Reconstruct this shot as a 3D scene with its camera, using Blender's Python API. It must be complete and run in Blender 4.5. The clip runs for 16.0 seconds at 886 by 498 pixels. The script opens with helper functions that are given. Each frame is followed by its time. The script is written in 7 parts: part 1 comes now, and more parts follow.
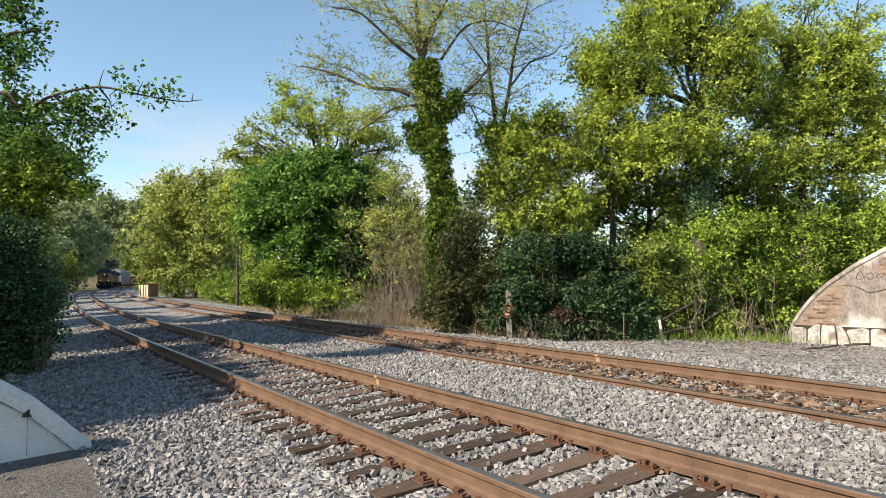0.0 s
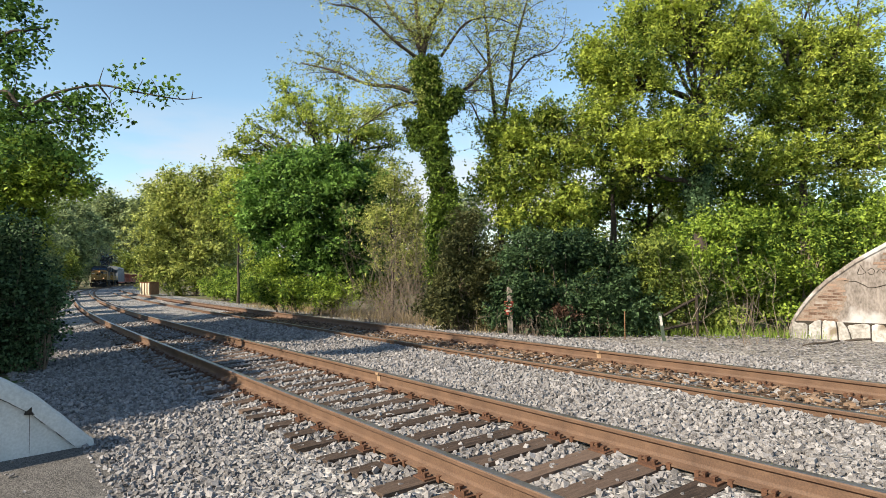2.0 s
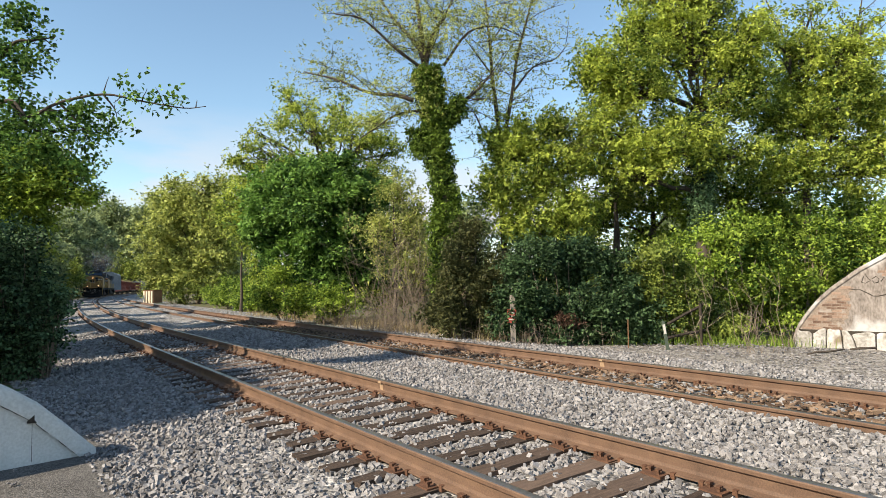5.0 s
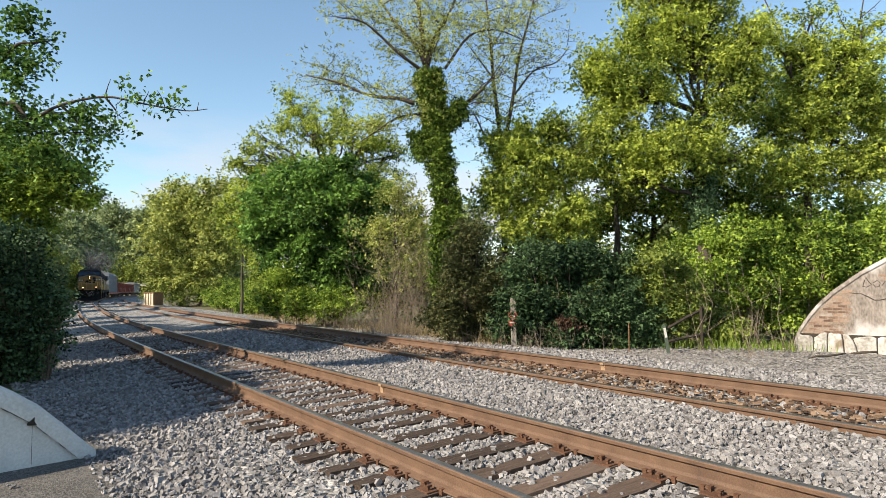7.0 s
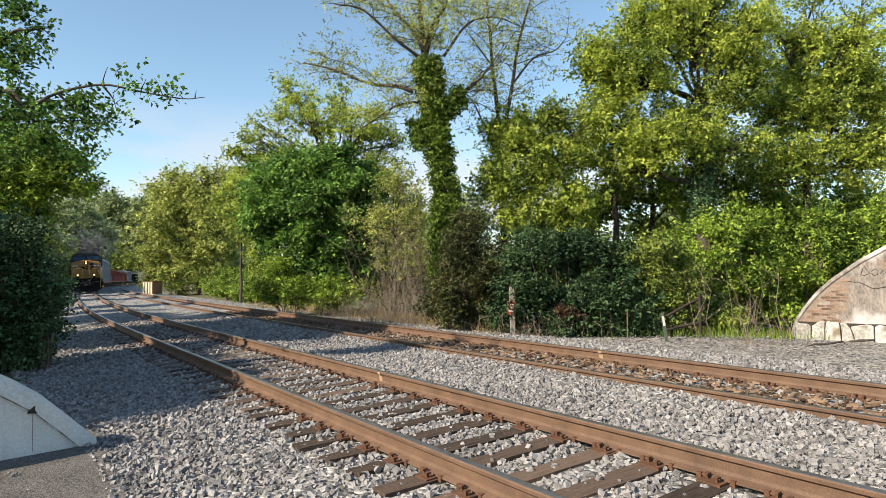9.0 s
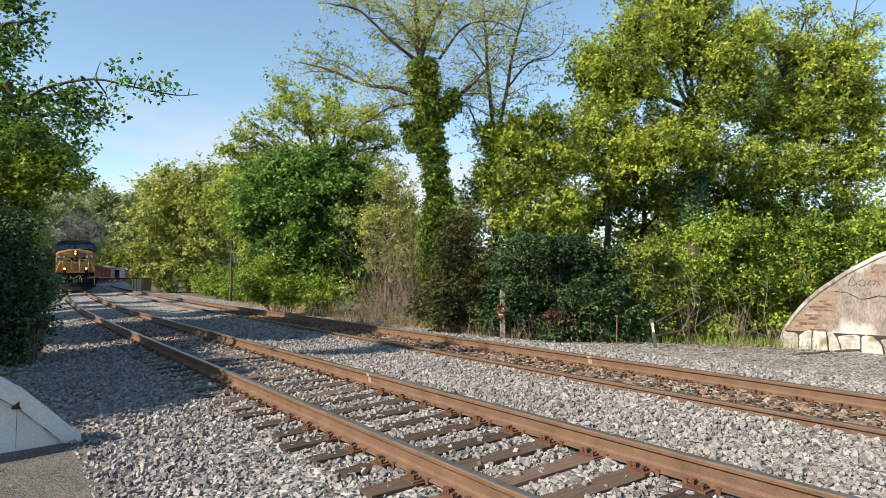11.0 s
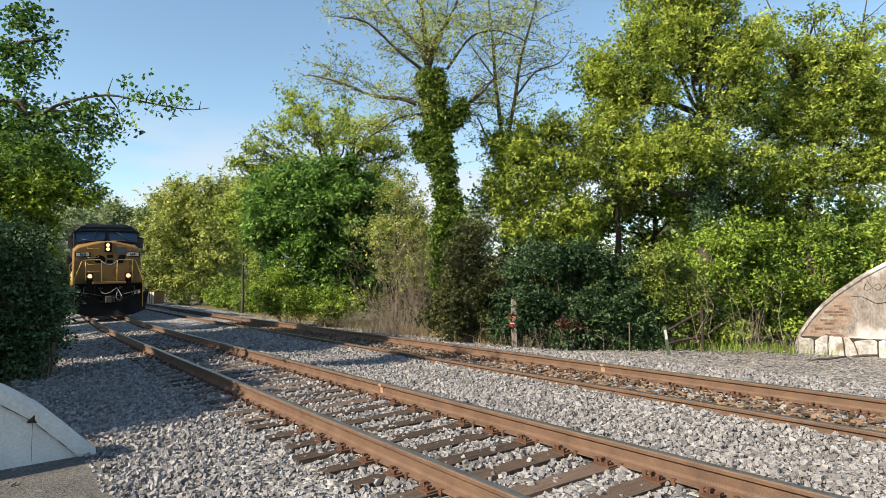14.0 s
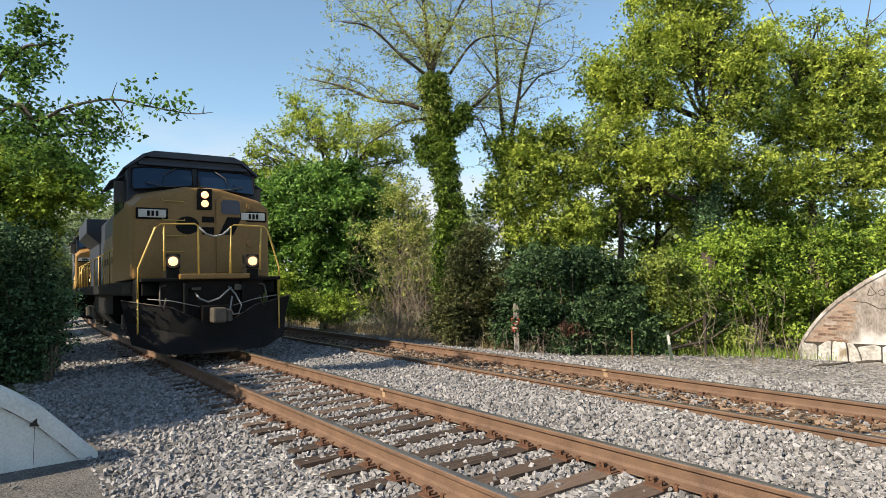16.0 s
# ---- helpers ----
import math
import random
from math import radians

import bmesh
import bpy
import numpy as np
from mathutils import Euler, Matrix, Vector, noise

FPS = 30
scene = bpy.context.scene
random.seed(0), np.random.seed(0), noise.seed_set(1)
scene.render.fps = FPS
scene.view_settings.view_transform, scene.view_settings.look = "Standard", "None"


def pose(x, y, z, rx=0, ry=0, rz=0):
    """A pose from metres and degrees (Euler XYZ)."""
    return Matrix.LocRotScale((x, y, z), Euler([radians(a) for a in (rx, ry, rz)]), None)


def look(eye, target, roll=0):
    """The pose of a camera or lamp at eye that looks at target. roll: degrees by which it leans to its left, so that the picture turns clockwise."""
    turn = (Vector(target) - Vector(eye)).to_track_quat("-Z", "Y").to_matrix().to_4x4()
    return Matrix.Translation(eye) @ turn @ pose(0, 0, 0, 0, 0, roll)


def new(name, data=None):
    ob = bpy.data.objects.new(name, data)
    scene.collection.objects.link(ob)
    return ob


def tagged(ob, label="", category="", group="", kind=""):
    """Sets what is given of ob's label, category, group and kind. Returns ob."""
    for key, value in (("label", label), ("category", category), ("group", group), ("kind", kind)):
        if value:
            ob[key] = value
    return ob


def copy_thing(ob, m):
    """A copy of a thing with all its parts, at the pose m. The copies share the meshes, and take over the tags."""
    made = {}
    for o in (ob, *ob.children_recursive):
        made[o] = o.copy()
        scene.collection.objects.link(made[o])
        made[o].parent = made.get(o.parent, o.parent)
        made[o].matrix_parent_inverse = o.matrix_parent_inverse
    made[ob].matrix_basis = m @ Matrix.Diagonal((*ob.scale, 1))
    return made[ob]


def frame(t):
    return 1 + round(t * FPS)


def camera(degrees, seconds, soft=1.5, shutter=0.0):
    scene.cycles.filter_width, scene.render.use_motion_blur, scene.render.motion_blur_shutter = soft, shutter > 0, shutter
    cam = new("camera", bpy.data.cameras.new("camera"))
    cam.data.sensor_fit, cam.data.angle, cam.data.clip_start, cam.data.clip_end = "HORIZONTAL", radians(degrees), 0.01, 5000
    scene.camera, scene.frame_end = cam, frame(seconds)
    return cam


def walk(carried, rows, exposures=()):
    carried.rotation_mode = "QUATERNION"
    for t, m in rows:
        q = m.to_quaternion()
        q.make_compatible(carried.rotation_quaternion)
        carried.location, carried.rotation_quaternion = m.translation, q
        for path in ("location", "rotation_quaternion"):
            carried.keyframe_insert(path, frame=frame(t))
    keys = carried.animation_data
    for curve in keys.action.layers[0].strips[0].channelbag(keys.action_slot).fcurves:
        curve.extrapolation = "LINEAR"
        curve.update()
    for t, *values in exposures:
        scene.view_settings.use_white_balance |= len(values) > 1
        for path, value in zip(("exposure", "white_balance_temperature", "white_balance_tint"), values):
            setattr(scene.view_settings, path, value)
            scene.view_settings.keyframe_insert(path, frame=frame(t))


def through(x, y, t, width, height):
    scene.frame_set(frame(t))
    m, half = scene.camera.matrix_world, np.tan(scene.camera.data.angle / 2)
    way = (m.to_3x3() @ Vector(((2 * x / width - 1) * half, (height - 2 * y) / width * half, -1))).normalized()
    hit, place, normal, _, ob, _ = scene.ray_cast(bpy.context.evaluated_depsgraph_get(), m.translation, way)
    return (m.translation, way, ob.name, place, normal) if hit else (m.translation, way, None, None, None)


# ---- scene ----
cam = camera(70.5, 16.0, soft=0.6)
EYE = Vector((0.0, 0.0, 1.573))
# seconds, heading to the right, pitch up, roll, in degrees: a phone held by hand at one spot
TURNS = [
    (0.0, -0.000, 2.754, -0.713),
    (0.5, -0.063, 2.715, -0.829),
    (1.0, -0.059, 2.602, -0.963),
    (1.5, -0.095, 2.513, -0.932),
    (2.0, -0.070, 2.477, -0.923),
    (2.5, -0.194, 2.409, -0.937),
    (3.0, -0.290, 2.480, -0.939),
    (3.5, -0.321, 2.558, -0.902),
    (4.0, -0.340, 2.705, -0.942),
    (6.5, -0.335, 3.795, -0.812),
    (7.0, -0.381, 3.505, -0.778),
    (7.5, -0.373, 3.070, -0.761),
    (8.0, -0.331, 2.641, -0.832),
    (8.5, -0.297, 2.487, -0.798),
    (9.0, -0.297, 2.466, -0.796),
    (11.5, 0.558, 2.898, 0.438),
    (12.0, 0.145, 3.393, -0.156),
    (12.5, -0.248, 3.532, -0.406),
    (13.0, -0.540, 3.576, -0.591),
    (13.5, -0.417, 3.553, -0.353),
    (14.0, -0.469, 3.540, -0.400),
    (14.5, -0.461, 3.595, -0.477),
    (15.0, -0.485, 3.631, -0.458),
    (15.5, -0.632, 3.696, -0.418),
    (16.0, -0.689, 3.938, -0.254)
]


def aim(yaw, pitch, roll):
    a, b = radians(yaw), radians(pitch)
    return look(EYE, EYE + Vector((math.sin(a) * math.cos(b), math.cos(a) * math.cos(b), math.sin(b))), roll)


walk(cam, [(t, aim(a, b, c)) for t, a, b, c in TURNS], exposures=[(0.0, 0.75), (16.0, 0.75)])

# ---- light: low afternoon sun from the left ----
SUN_AZ, SUN_EL = -126.0, 35.0  # azimuth to the right of +y, elevation
world = bpy.data.worlds.new("sky")
scene.world = world
world.use_nodes = True
wn, wl = world.node_tree.nodes, world.node_tree.links
wn.clear()
w_out, w_bg, w_sky = wn.new("ShaderNodeOutputWorld"), wn.new("ShaderNodeBackground"), wn.new("ShaderNodeTexSky")
w_sky.sky_type, w_sky.sun_disc = "NISHITA", False
w_sky.sun_elevation, w_sky.sun_rotation = radians(SUN_EL), radians(SUN_AZ)
w_sky.air_density, w_sky.dust_density, w_sky.ozone_density = 1.0, 0.3, 0.7
w_bg.inputs["Strength"].default_value = 0.125
# low cumulus and haze towards the horizon
w_co, w_map, w_noise, w_ramp = wn.new("ShaderNodeTexCoord"), wn.new("ShaderNodeMapping"), wn.new("ShaderNodeTexNoise"), wn.new("ShaderNodeValToRGB")
w_map.inputs["Scale"].default_value = (2.2, 2.2, 9.0)
w_map.inputs["Location"].default_value = (0.35, 0.1, 0.2)
w_noise.inputs["Scale"].default_value, w_noise.inputs["Detail"].default_value = 2.0, 7.0
w_ramp.color_ramp.elements[0].position, w_ramp.color_ramp.elements[1].position = 0.40, 0.57
w_sep, w_band, w_mul, w_mix = wn.new("ShaderNodeSeparateXYZ"), wn.new("ShaderNodeMapRange"), wn.new("ShaderNodeMath"), wn.new("ShaderNodeMix")
w_band.inputs["From Min"].default_value, w_band.inputs["From Max"].default_value = 0.27, 0.10
w_mul.operation = "MULTIPLY"
w_mix.data_type = "RGBA"
w_mix.inputs["B"].default_value = (4.1, 4.0, 4.2, 1)
wl.new(w_co.outputs["Generated"], w_map.inputs["Vector"])
wl.new(w_map.outputs["Vector"], w_noise.inputs["Vector"])
wl.new(w_noise.outputs["Fac"], w_ramp.inputs["Fac"])
wl.new(w_co.outputs["Generated"], w_sep.inputs["Vector"])
wl.new(w_sep.outputs["Z"], w_band.inputs["Value"])
wl.new(w_ramp.outputs["Color"], w_mul.inputs[0])
wl.new(w_band.outputs["Result"], w_mul.inputs[1])
wl.new(w_mul.outputs["Value"], w_mix.inputs["Factor"])
w_tint = wn.new("ShaderNodeMix")
w_tint.data_type, w_tint.blend_type = "RGBA", "MULTIPLY"
w_tint.inputs["Factor"].default_value, w_tint.inputs["B"].default_value = 1.0, (0.96, 1.03, 0.99, 1)
wl.new(w_sky.outputs["Color"], w_tint.inputs["A"])
wl.new(w_tint.outputs["Result"], w_mix.inputs["A"])
wl.new(w_mix.outputs["Result"], w_bg.inputs["Color"])
wl.new(w_bg.outputs["Background"], w_out.inputs["Surface"])
sun = new("sun", bpy.data.lights.new("sun", "SUN"))
sun.data.energy, sun.data.angle, sun.data.color = 5.5, radians(0.55), (1.0, 0.87, 0.68)
_a, _e = radians(SUN_AZ), radians(SUN_EL)
SUN_DIR = Vector((math.sin(_a) * math.cos(_e), math.cos(_a) * math.cos(_e), math.sin(_e)))
sun.matrix_world = look(SUN_DIR * 60, (0, 0, 0))


# ---- materials ----
def surface(name, dark, light, scale=8.0, rough=0.8, bump=0.3, fine=60.0, metal=0.0, island=0.0, piece=0.0, spot=None, spot_at=0.62, voronoi=0.0, stretch=(1, 1, 1), height=0.02):
    """A grained surface: two scales of noise between two colours, stains, and relief."""
    m = bpy.data.materials.new(name)
    m.use_nodes = True
    n, l = m.node_tree.nodes, m.node_tree.links
    bsdf = n["Principled BSDF"]
    bsdf.inputs["Roughness"].default_value, bsdf.inputs["Metallic"].default_value = rough, metal
    bsdf.inputs["Specular IOR Level"].default_value = 0.22 if rough > 0.79 else 0.5
    co, mp = n.new("ShaderNodeTexCoord"), n.new("ShaderNodeMapping")
    mp.inputs["Scale"].default_value = stretch
    l.new(co.outputs["Object"], mp.inputs["Vector"])
    big, small = n.new("ShaderNodeTexNoise"), n.new("ShaderNodeTexNoise")
    for tex, s, d in ((big, scale, 4.0), (small, fine, 5.0)):
        tex.inputs["Scale"].default_value, tex.inputs["Detail"].default_value = s, d
        l.new(mp.outputs["Vector"], tex.inputs["Vector"])
    add = n.new("ShaderNodeMath")
    add.operation = "MULTIPLY_ADD"
    add.inputs[1].default_value, add.inputs[2].default_value = 0.55, 0.0
    half = n.new("ShaderNodeMath")
    half.operation = "MULTIPLY_ADD"
    half.inputs[1].default_value = 0.45
    l.new(small.outputs["Fac"], add.inputs[0])
    l.new(big.outputs["Fac"], half.inputs[0])
    l.new(add.outputs["Value"], half.inputs[2])
    value = half.outputs["Value"]
    for amount, kind in ((island, "island"), (piece, "piece")):
        if amount:
            src = n.new("ShaderNodeNewGeometry" if kind == "island" else "ShaderNodeObjectInfo")
            sub = n.new("ShaderNodeMath")
            sub.operation = "MULTIPLY_ADD"
            sub.inputs[1].default_value, sub.inputs[2].default_value = amount, -amount / 2
            l.new(src.outputs["Random Per Island" if kind == "island" else "Random"], sub.inputs[0])
            tot = n.new("ShaderNodeMath")
            l.new(value, tot.inputs[0])
            l.new(sub.outputs["Value"], tot.inputs[1])
            value = tot.outputs["Value"]
    relief = value
    if voronoi:
        v = n.new("ShaderNodeTexVoronoi")
        v.inputs["Scale"].default_value = voronoi
        l.new(mp.outputs["Vector"], v.inputs["Vector"])
        g = n.new("ShaderNodeSeparateColor")
        l.new(v.outputs["Color"], g.inputs["Color"])
        k = n.new("ShaderNodeMath")
        k.operation = "MULTIPLY_ADD"
        k.inputs[1].default_value, k.inputs[2].default_value = 0.5, -0.25
        l.new(g.outputs["Red"], k.inputs[0])
        tot = n.new("ShaderNodeMath")
        l.new(value, tot.inputs[0])
        l.new(k.outputs["Value"], tot.inputs[1])
        inv = n.new("ShaderNodeMath")
        inv.operation = "MULTIPLY_ADD"
        inv.inputs[1].default_value = -0.9
        l.new(v.outputs["Distance"], inv.inputs[0])
        l.new(tot.outputs["Value"], inv.inputs[2])
        value, relief = tot.outputs["Value"], inv.outputs["Value"]
    ramp = n.new("ShaderNodeValToRGB")
    ramp.color_ramp.elements[0].position, ramp.color_ramp.elements[1].position = 0.3, 0.7
    ramp.color_ramp.elements[0].color, ramp.color_ramp.elements[1].color = (*dark, 1), (*light, 1)
    l.new(value, ramp.inputs["Fac"])
    colour = ramp.outputs["Color"]
    if spot:
        stain, edge, mix = n.new("ShaderNodeTexNoise"), n.new("ShaderNodeValToRGB"), n.new("ShaderNodeMix")
        stain.inputs["Scale"].default_value, stain.inputs["Detail"].default_value = scale * 0.45, 8.0
        l.new(co.outputs["Object"], stain.inputs["Vector"])
        edge.color_ramp.elements[0].position, edge.color_ramp.elements[1].position = spot_at, spot_at + 0.1
        l.new(stain.outputs["Fac"], edge.inputs["Fac"])
        mix.data_type = "RGBA"
        mix.inputs["B"].default_value = (*spot, 1)
        l.new(edge.outputs["Color"], mix.inputs["Factor"])
        l.new(colour, mix.inputs["A"])
        colour = mix.outputs["Result"]
    l.new(colour, bsdf.inputs["Base Color"])
    if bump:
        b = n.new("ShaderNodeBump")
        b.inputs["Strength"].default_value, b.inputs["Distance"].default_value = bump, height
        l.new(relief, b.inputs["Height"])
        l.new(b.outputs["Normal"], bsdf.inputs["Normal"])
    return m


def leafy(name, dark, light, through=0.4, vary=1.0):
    """Leaves: colour by leaf, some light passing through the blade."""
    m = bpy.data.materials.new(name)
    m.use_nodes = True
    n, l = m.node_tree.nodes, m.node_tree.links
    bsdf, out = n["Principled BSDF"], n["Material Output"]
    geo, ramp, noise_t, co = n.new("ShaderNodeNewGeometry"), n.new("ShaderNodeValToRGB"), n.new("ShaderNodeTexNoise"), n.new("ShaderNodeTexCoord")
    noise_t.inputs["Scale"].default_value, noise_t.inputs["Detail"].default_value = 0.55, 3.0
    l.new(co.outputs["Object"], noise_t.inputs["Vector"])
    a = n.new("ShaderNodeMath")
    a.operation = "MULTIPLY_ADD"
    a.inputs[1].default_value, a.inputs[2].default_value = 0.55 * vary, -0.28 * vary
    l.new(geo.outputs["Random Per Island"], a.inputs[0])
    s = n.new("ShaderNodeMath")
    l.new(noise_t.outputs["Fac"], s.inputs[0])
    l.new(a.outputs["Value"], s.inputs[1])
    ramp.color_ramp.elements[0].position, ramp.color_ramp.elements[1].position = 0.25, 0.75
    ramp.color_ramp.elements[0].color, ramp.color_ramp.elements[1].color = (*dark, 1), (*light, 1)
    l.new(s.outputs["Value"], ramp.inputs["Fac"])
    l.new(ramp.outputs["Color"], bsdf.inputs["Base Color"])
    bsdf.inputs["Roughness"].default_value = 0.6
    bsdf.inputs["Specular IOR Level"].default_value = 0.16
    tr, mix = n.new("ShaderNodeBsdfTranslucent"), n.new("ShaderNodeMixShader")
    l.new(ramp.outputs["Color"], tr.inputs["Color"])
    mix.inputs["Fac"].default_value = through
    l.new(bsdf.outputs["BSDF"], mix.inputs[1])
    l.new(tr.outputs["BSDF"], mix.inputs[2])
    l.new(mix.outputs["Shader"], out.inputs["Surface"])
    return m


def glow(name, colour, strength):
    m = bpy.data.materials.new(name)
    m.use_nodes = True
    b = m.node_tree.nodes["Principled BSDF"]
    b.inputs["Base Color"].default_value = (*colour, 1)
    b.inputs["Emission Color"].default_value, b.inputs["Emission Strength"].default_value = (*colour, 1), strength
    return m


M_SOIL = surface("soil_litter", (0.05, 0.04, 0.025), (0.20, 0.16, 0.10), 3.0, 0.95, 0.6, 40.0, spot=(0.07, 0.10, 0.03), spot_at=0.5)
M_BALLAST = surface("crushed_stone", (0.09, 0.085, 0.08), (0.40, 0.385, 0.37), 1.4, 0.9, 1.0, 22.0, voronoi=16.0, height=0.05)
M_VERGE = surface("stony_soil", (0.11, 0.097, 0.084), (0.36, 0.335, 0.305), 1.6, 0.95, 0.9, 30.0, voronoi=22.0, height=0.03)
M_STONE = surface("ballast_stone", (0.098, 0.092, 0.091), (0.33, 0.315, 0.311), 6.0, 0.95, 0.25, 90.0, island=0.32)
M_ASPHALT = surface("worn_asphalt", (0.05, 0.047, 0.043), (0.17, 0.157, 0.145), 2.5, 0.9, 0.7, 130.0, voronoi=90.0, height=0.006)
M_RAIL = surface("rusty_rail_side", (0.062, 0.034, 0.021), (0.165, 0.096, 0.058), 5.0, 0.75, 0.25, 90.0, height=0.004)
M_HEAD = surface("polished_rail_head", (0.16, 0.14, 0.13), (0.36, 0.33, 0.31), 3.0, 0.33, 0.05, 60.0, metal=0.8)
M_TIE = surface("weathered_oak_tie", (0.026, 0.019, 0.015), (0.15, 0.104, 0.078), 3.0, 0.9, 0.9, 26.0, piece=0.35, stretch=(1, 12, 12), height=0.012)
M_PLATE = surface("rusty_tie_plate", (0.05, 0.026, 0.017), (0.15, 0.075, 0.044), 12.0, 0.85, 0.3, 90.0)
M_BARK = surface("grey_brown_bark", (0.030, 0.024, 0.020), (0.115, 0.094, 0.076), 4.0, 0.95, 0.8, 30.0, stretch=(3, 3, 0.6))
M_TWIG = surface("bare_twig", (0.10, 0.078, 0.058), (0.31, 0.25, 0.19), 6.0, 0.95, 0.2, 40.0)
M_LEAF_BRIGHT = leafy("spring_leaf", (0.065, 0.118, 0.020), (0.52, 0.595, 0.105), 0.42)
M_LEAF_MID = leafy("green_leaf", (0.055, 0.091, 0.019), (0.321, 0.380, 0.077), 0.32)
M_LEAF_DARK = leafy("dark_glossy_leaf", (0.009, 0.026, 0.011), (0.16, 0.26, 0.12), 0.18)
M_LEAF_MAPLE = leafy("maple_leaf", (0.024, 0.064, 0.015), (0.225, 0.385, 0.078), 0.27)
M_LEAF_OLIVE = leafy("young_olive_leaf", (0.12, 0.155, 0.036), (0.53, 0.57, 0.16), 0.42)
M_LEAF_IVY = leafy("ivy_leaf", (0.016, 0.038, 0.008), (0.193, 0.282, 0.040), 0.18)
M_LEAF_CEDAR = leafy("cedar_spray", (0.029, 0.037, 0.013), (0.116, 0.119, 0.044), 0.2)
M_LEAF_EVER = leafy("evergreen_leaf", (0.007, 0.022, 0.009), (0.085, 0.145, 0.058), 0.16)
M_LEAF_BUSH = leafy("bush_leaf", (0.040, 0.086, 0.014), (0.37, 0.49, 0.07), 0.34)
M_LEAF_RED = leafy("reddish_leaf", (0.054, 0.032, 0.022), (0.19, 0.11, 0.075), 0.3)
M_WELD = surface("fresh_weld", (0.22, 0.14, 0.085), (0.38, 0.26, 0.16), 9.0, 0.7, 0.2, 60.0)
M_LEAF_FAR = leafy("far_leaf", (0.094, 0.133, 0.065), (0.38, 0.45, 0.20), 0.38)
M_STRAW = leafy("dry_grass", (0.20, 0.15, 0.07), (0.46, 0.37, 0.20), 0.3)
M_GRASS = leafy("fresh_grass", (0.10, 0.17, 0.025), (0.30, 0.40, 0.07), 0.35)


# ---- mesh helpers ----
def part(name, bm, material, parent=None, label="", kind="", smooth=False):
    me = bpy.data.meshes.new(name)
    bm.to_mesh(me)
    bm.free()
    for mm in material if isinstance(material, (list, tuple)) else [material]:
        me.materials.append(mm)
    if smooth:
        me.shade_smooth()
    ob = new(name, me)
    ob.parent = parent
    return tagged(ob, label, "", "", kind)


def mesh_of(name, verts, faces, material, parent=None, label="", kind="", smooth=False):
    """One mesh from arrays: verts (n, 3), faces (m, 3 or 4)."""
    me = bpy.data.meshes.new(name)
    verts, faces = np.ascontiguousarray(verts, np.float32), np.ascontiguousarray(faces, np.int32)
    k = faces.shape[1]
    me.vertices.add(len(verts))
    me.vertices.foreach_set("co", verts.ravel())
    me.loops.add(faces.size)
    me.loops.foreach_set("vertex_index", faces.ravel())
    me.polygons.add(len(faces))
    me.polygons.foreach_set("loop_start", np.arange(0, faces.size, k, dtype=np.int32))
    me.polygons.foreach_set("use_smooth", np.full(len(faces), smooth, bool))
    me.update(calc_edges=True)
    me.validate()
    for mm in material if isinstance(material, (list, tuple)) else [material]:
        me.materials.append(mm)
    ob = new(name, me)
    ob.parent = parent
    return tagged(ob, label, "", "", kind)


def empty(name, m, label, category, group="", kind=""):
    ob = new(name)
    ob.empty_display_size = 0.2
    ob.matrix_world = m
    return tagged(ob, label, category, group, kind)


def box(bm, x0, x1, y0, y1, z0, z1, m=None, slot=0):
    c = [(x, y, z) for x in (x0, x1) for y in (y0, y1) for z in (z0, z1)]
    vs = [bm.verts.new(m @ Vector(p) if m else p) for p in c]
    for f in ((0, 1, 3, 2), (4, 6, 7, 5), (0, 4, 5, 1), (2, 3, 7, 6), (0, 2, 6, 4), (1, 5, 7, 3)):
        bm.faces.new([vs[i] for i in f]).material_index = slot
    return vs


def rounded(bm, width=0.02, segments=2):
    bmesh.ops.bevel(bm, geom=list(bm.edges), offset=width, segments=segments, affect="EDGES", profile=0.6, clamp_overlap=True)
    return bm


def tube(bm, points, radii, sides=8):
    """A tapered round tube through points."""
    rings = []
    pts = [Vector(p) for p in points]
    for i, p in enumerate(pts):
        d = (pts[min(i + 1, len(pts) - 1)] - pts[max(i - 1, 0)]).normalized()
        a = d.orthogonal().normalized() if abs(d.z) > 0.9 else d.cross(Vector((0, 0, 1))).normalized()
        b = d.cross(a)
        r = radii[i] if isinstance(radii, (list, tuple)) else radii
        rings.append([bm.verts.new(p + (a * math.cos(t) + b * math.sin(t)) * r) for t in (2 * math.pi * j / sides for j in range(sides))])
    for r0, r1 in zip(rings, rings[1:]):
        for j in range(sides):
            bm.faces.new((r0[j], r0[(j + 1) % sides], r1[(j + 1) % sides], r1[j]))
    bm.faces.new(rings[0][::-1])
    bm.faces.new(rings[-1])


def prism(bm, outline, y0, y1, axis="y"):
    """An outline in two axes drawn out along the third."""
    put = {"y": lambda a, b, c: (a, c, b), "x": lambda a, b, c: (c, a, b), "z": lambda a, b, c: (a, b, c)}[axis]
    f, g = [bm.verts.new(put(a, b, y0)) for a, b in outline], [bm.verts.new(put(a, b, y1)) for a, b in outline]
    k = len(outline)
    bm.faces.new(f)
    bm.faces.new(g[::-1])
    for i in range(k):
        bm.faces.new((f[i], g[i], g[(i + 1) % k], f[(i + 1) % k]))
    bmesh.ops.recalc_face_normals(bm, faces=bm.faces)


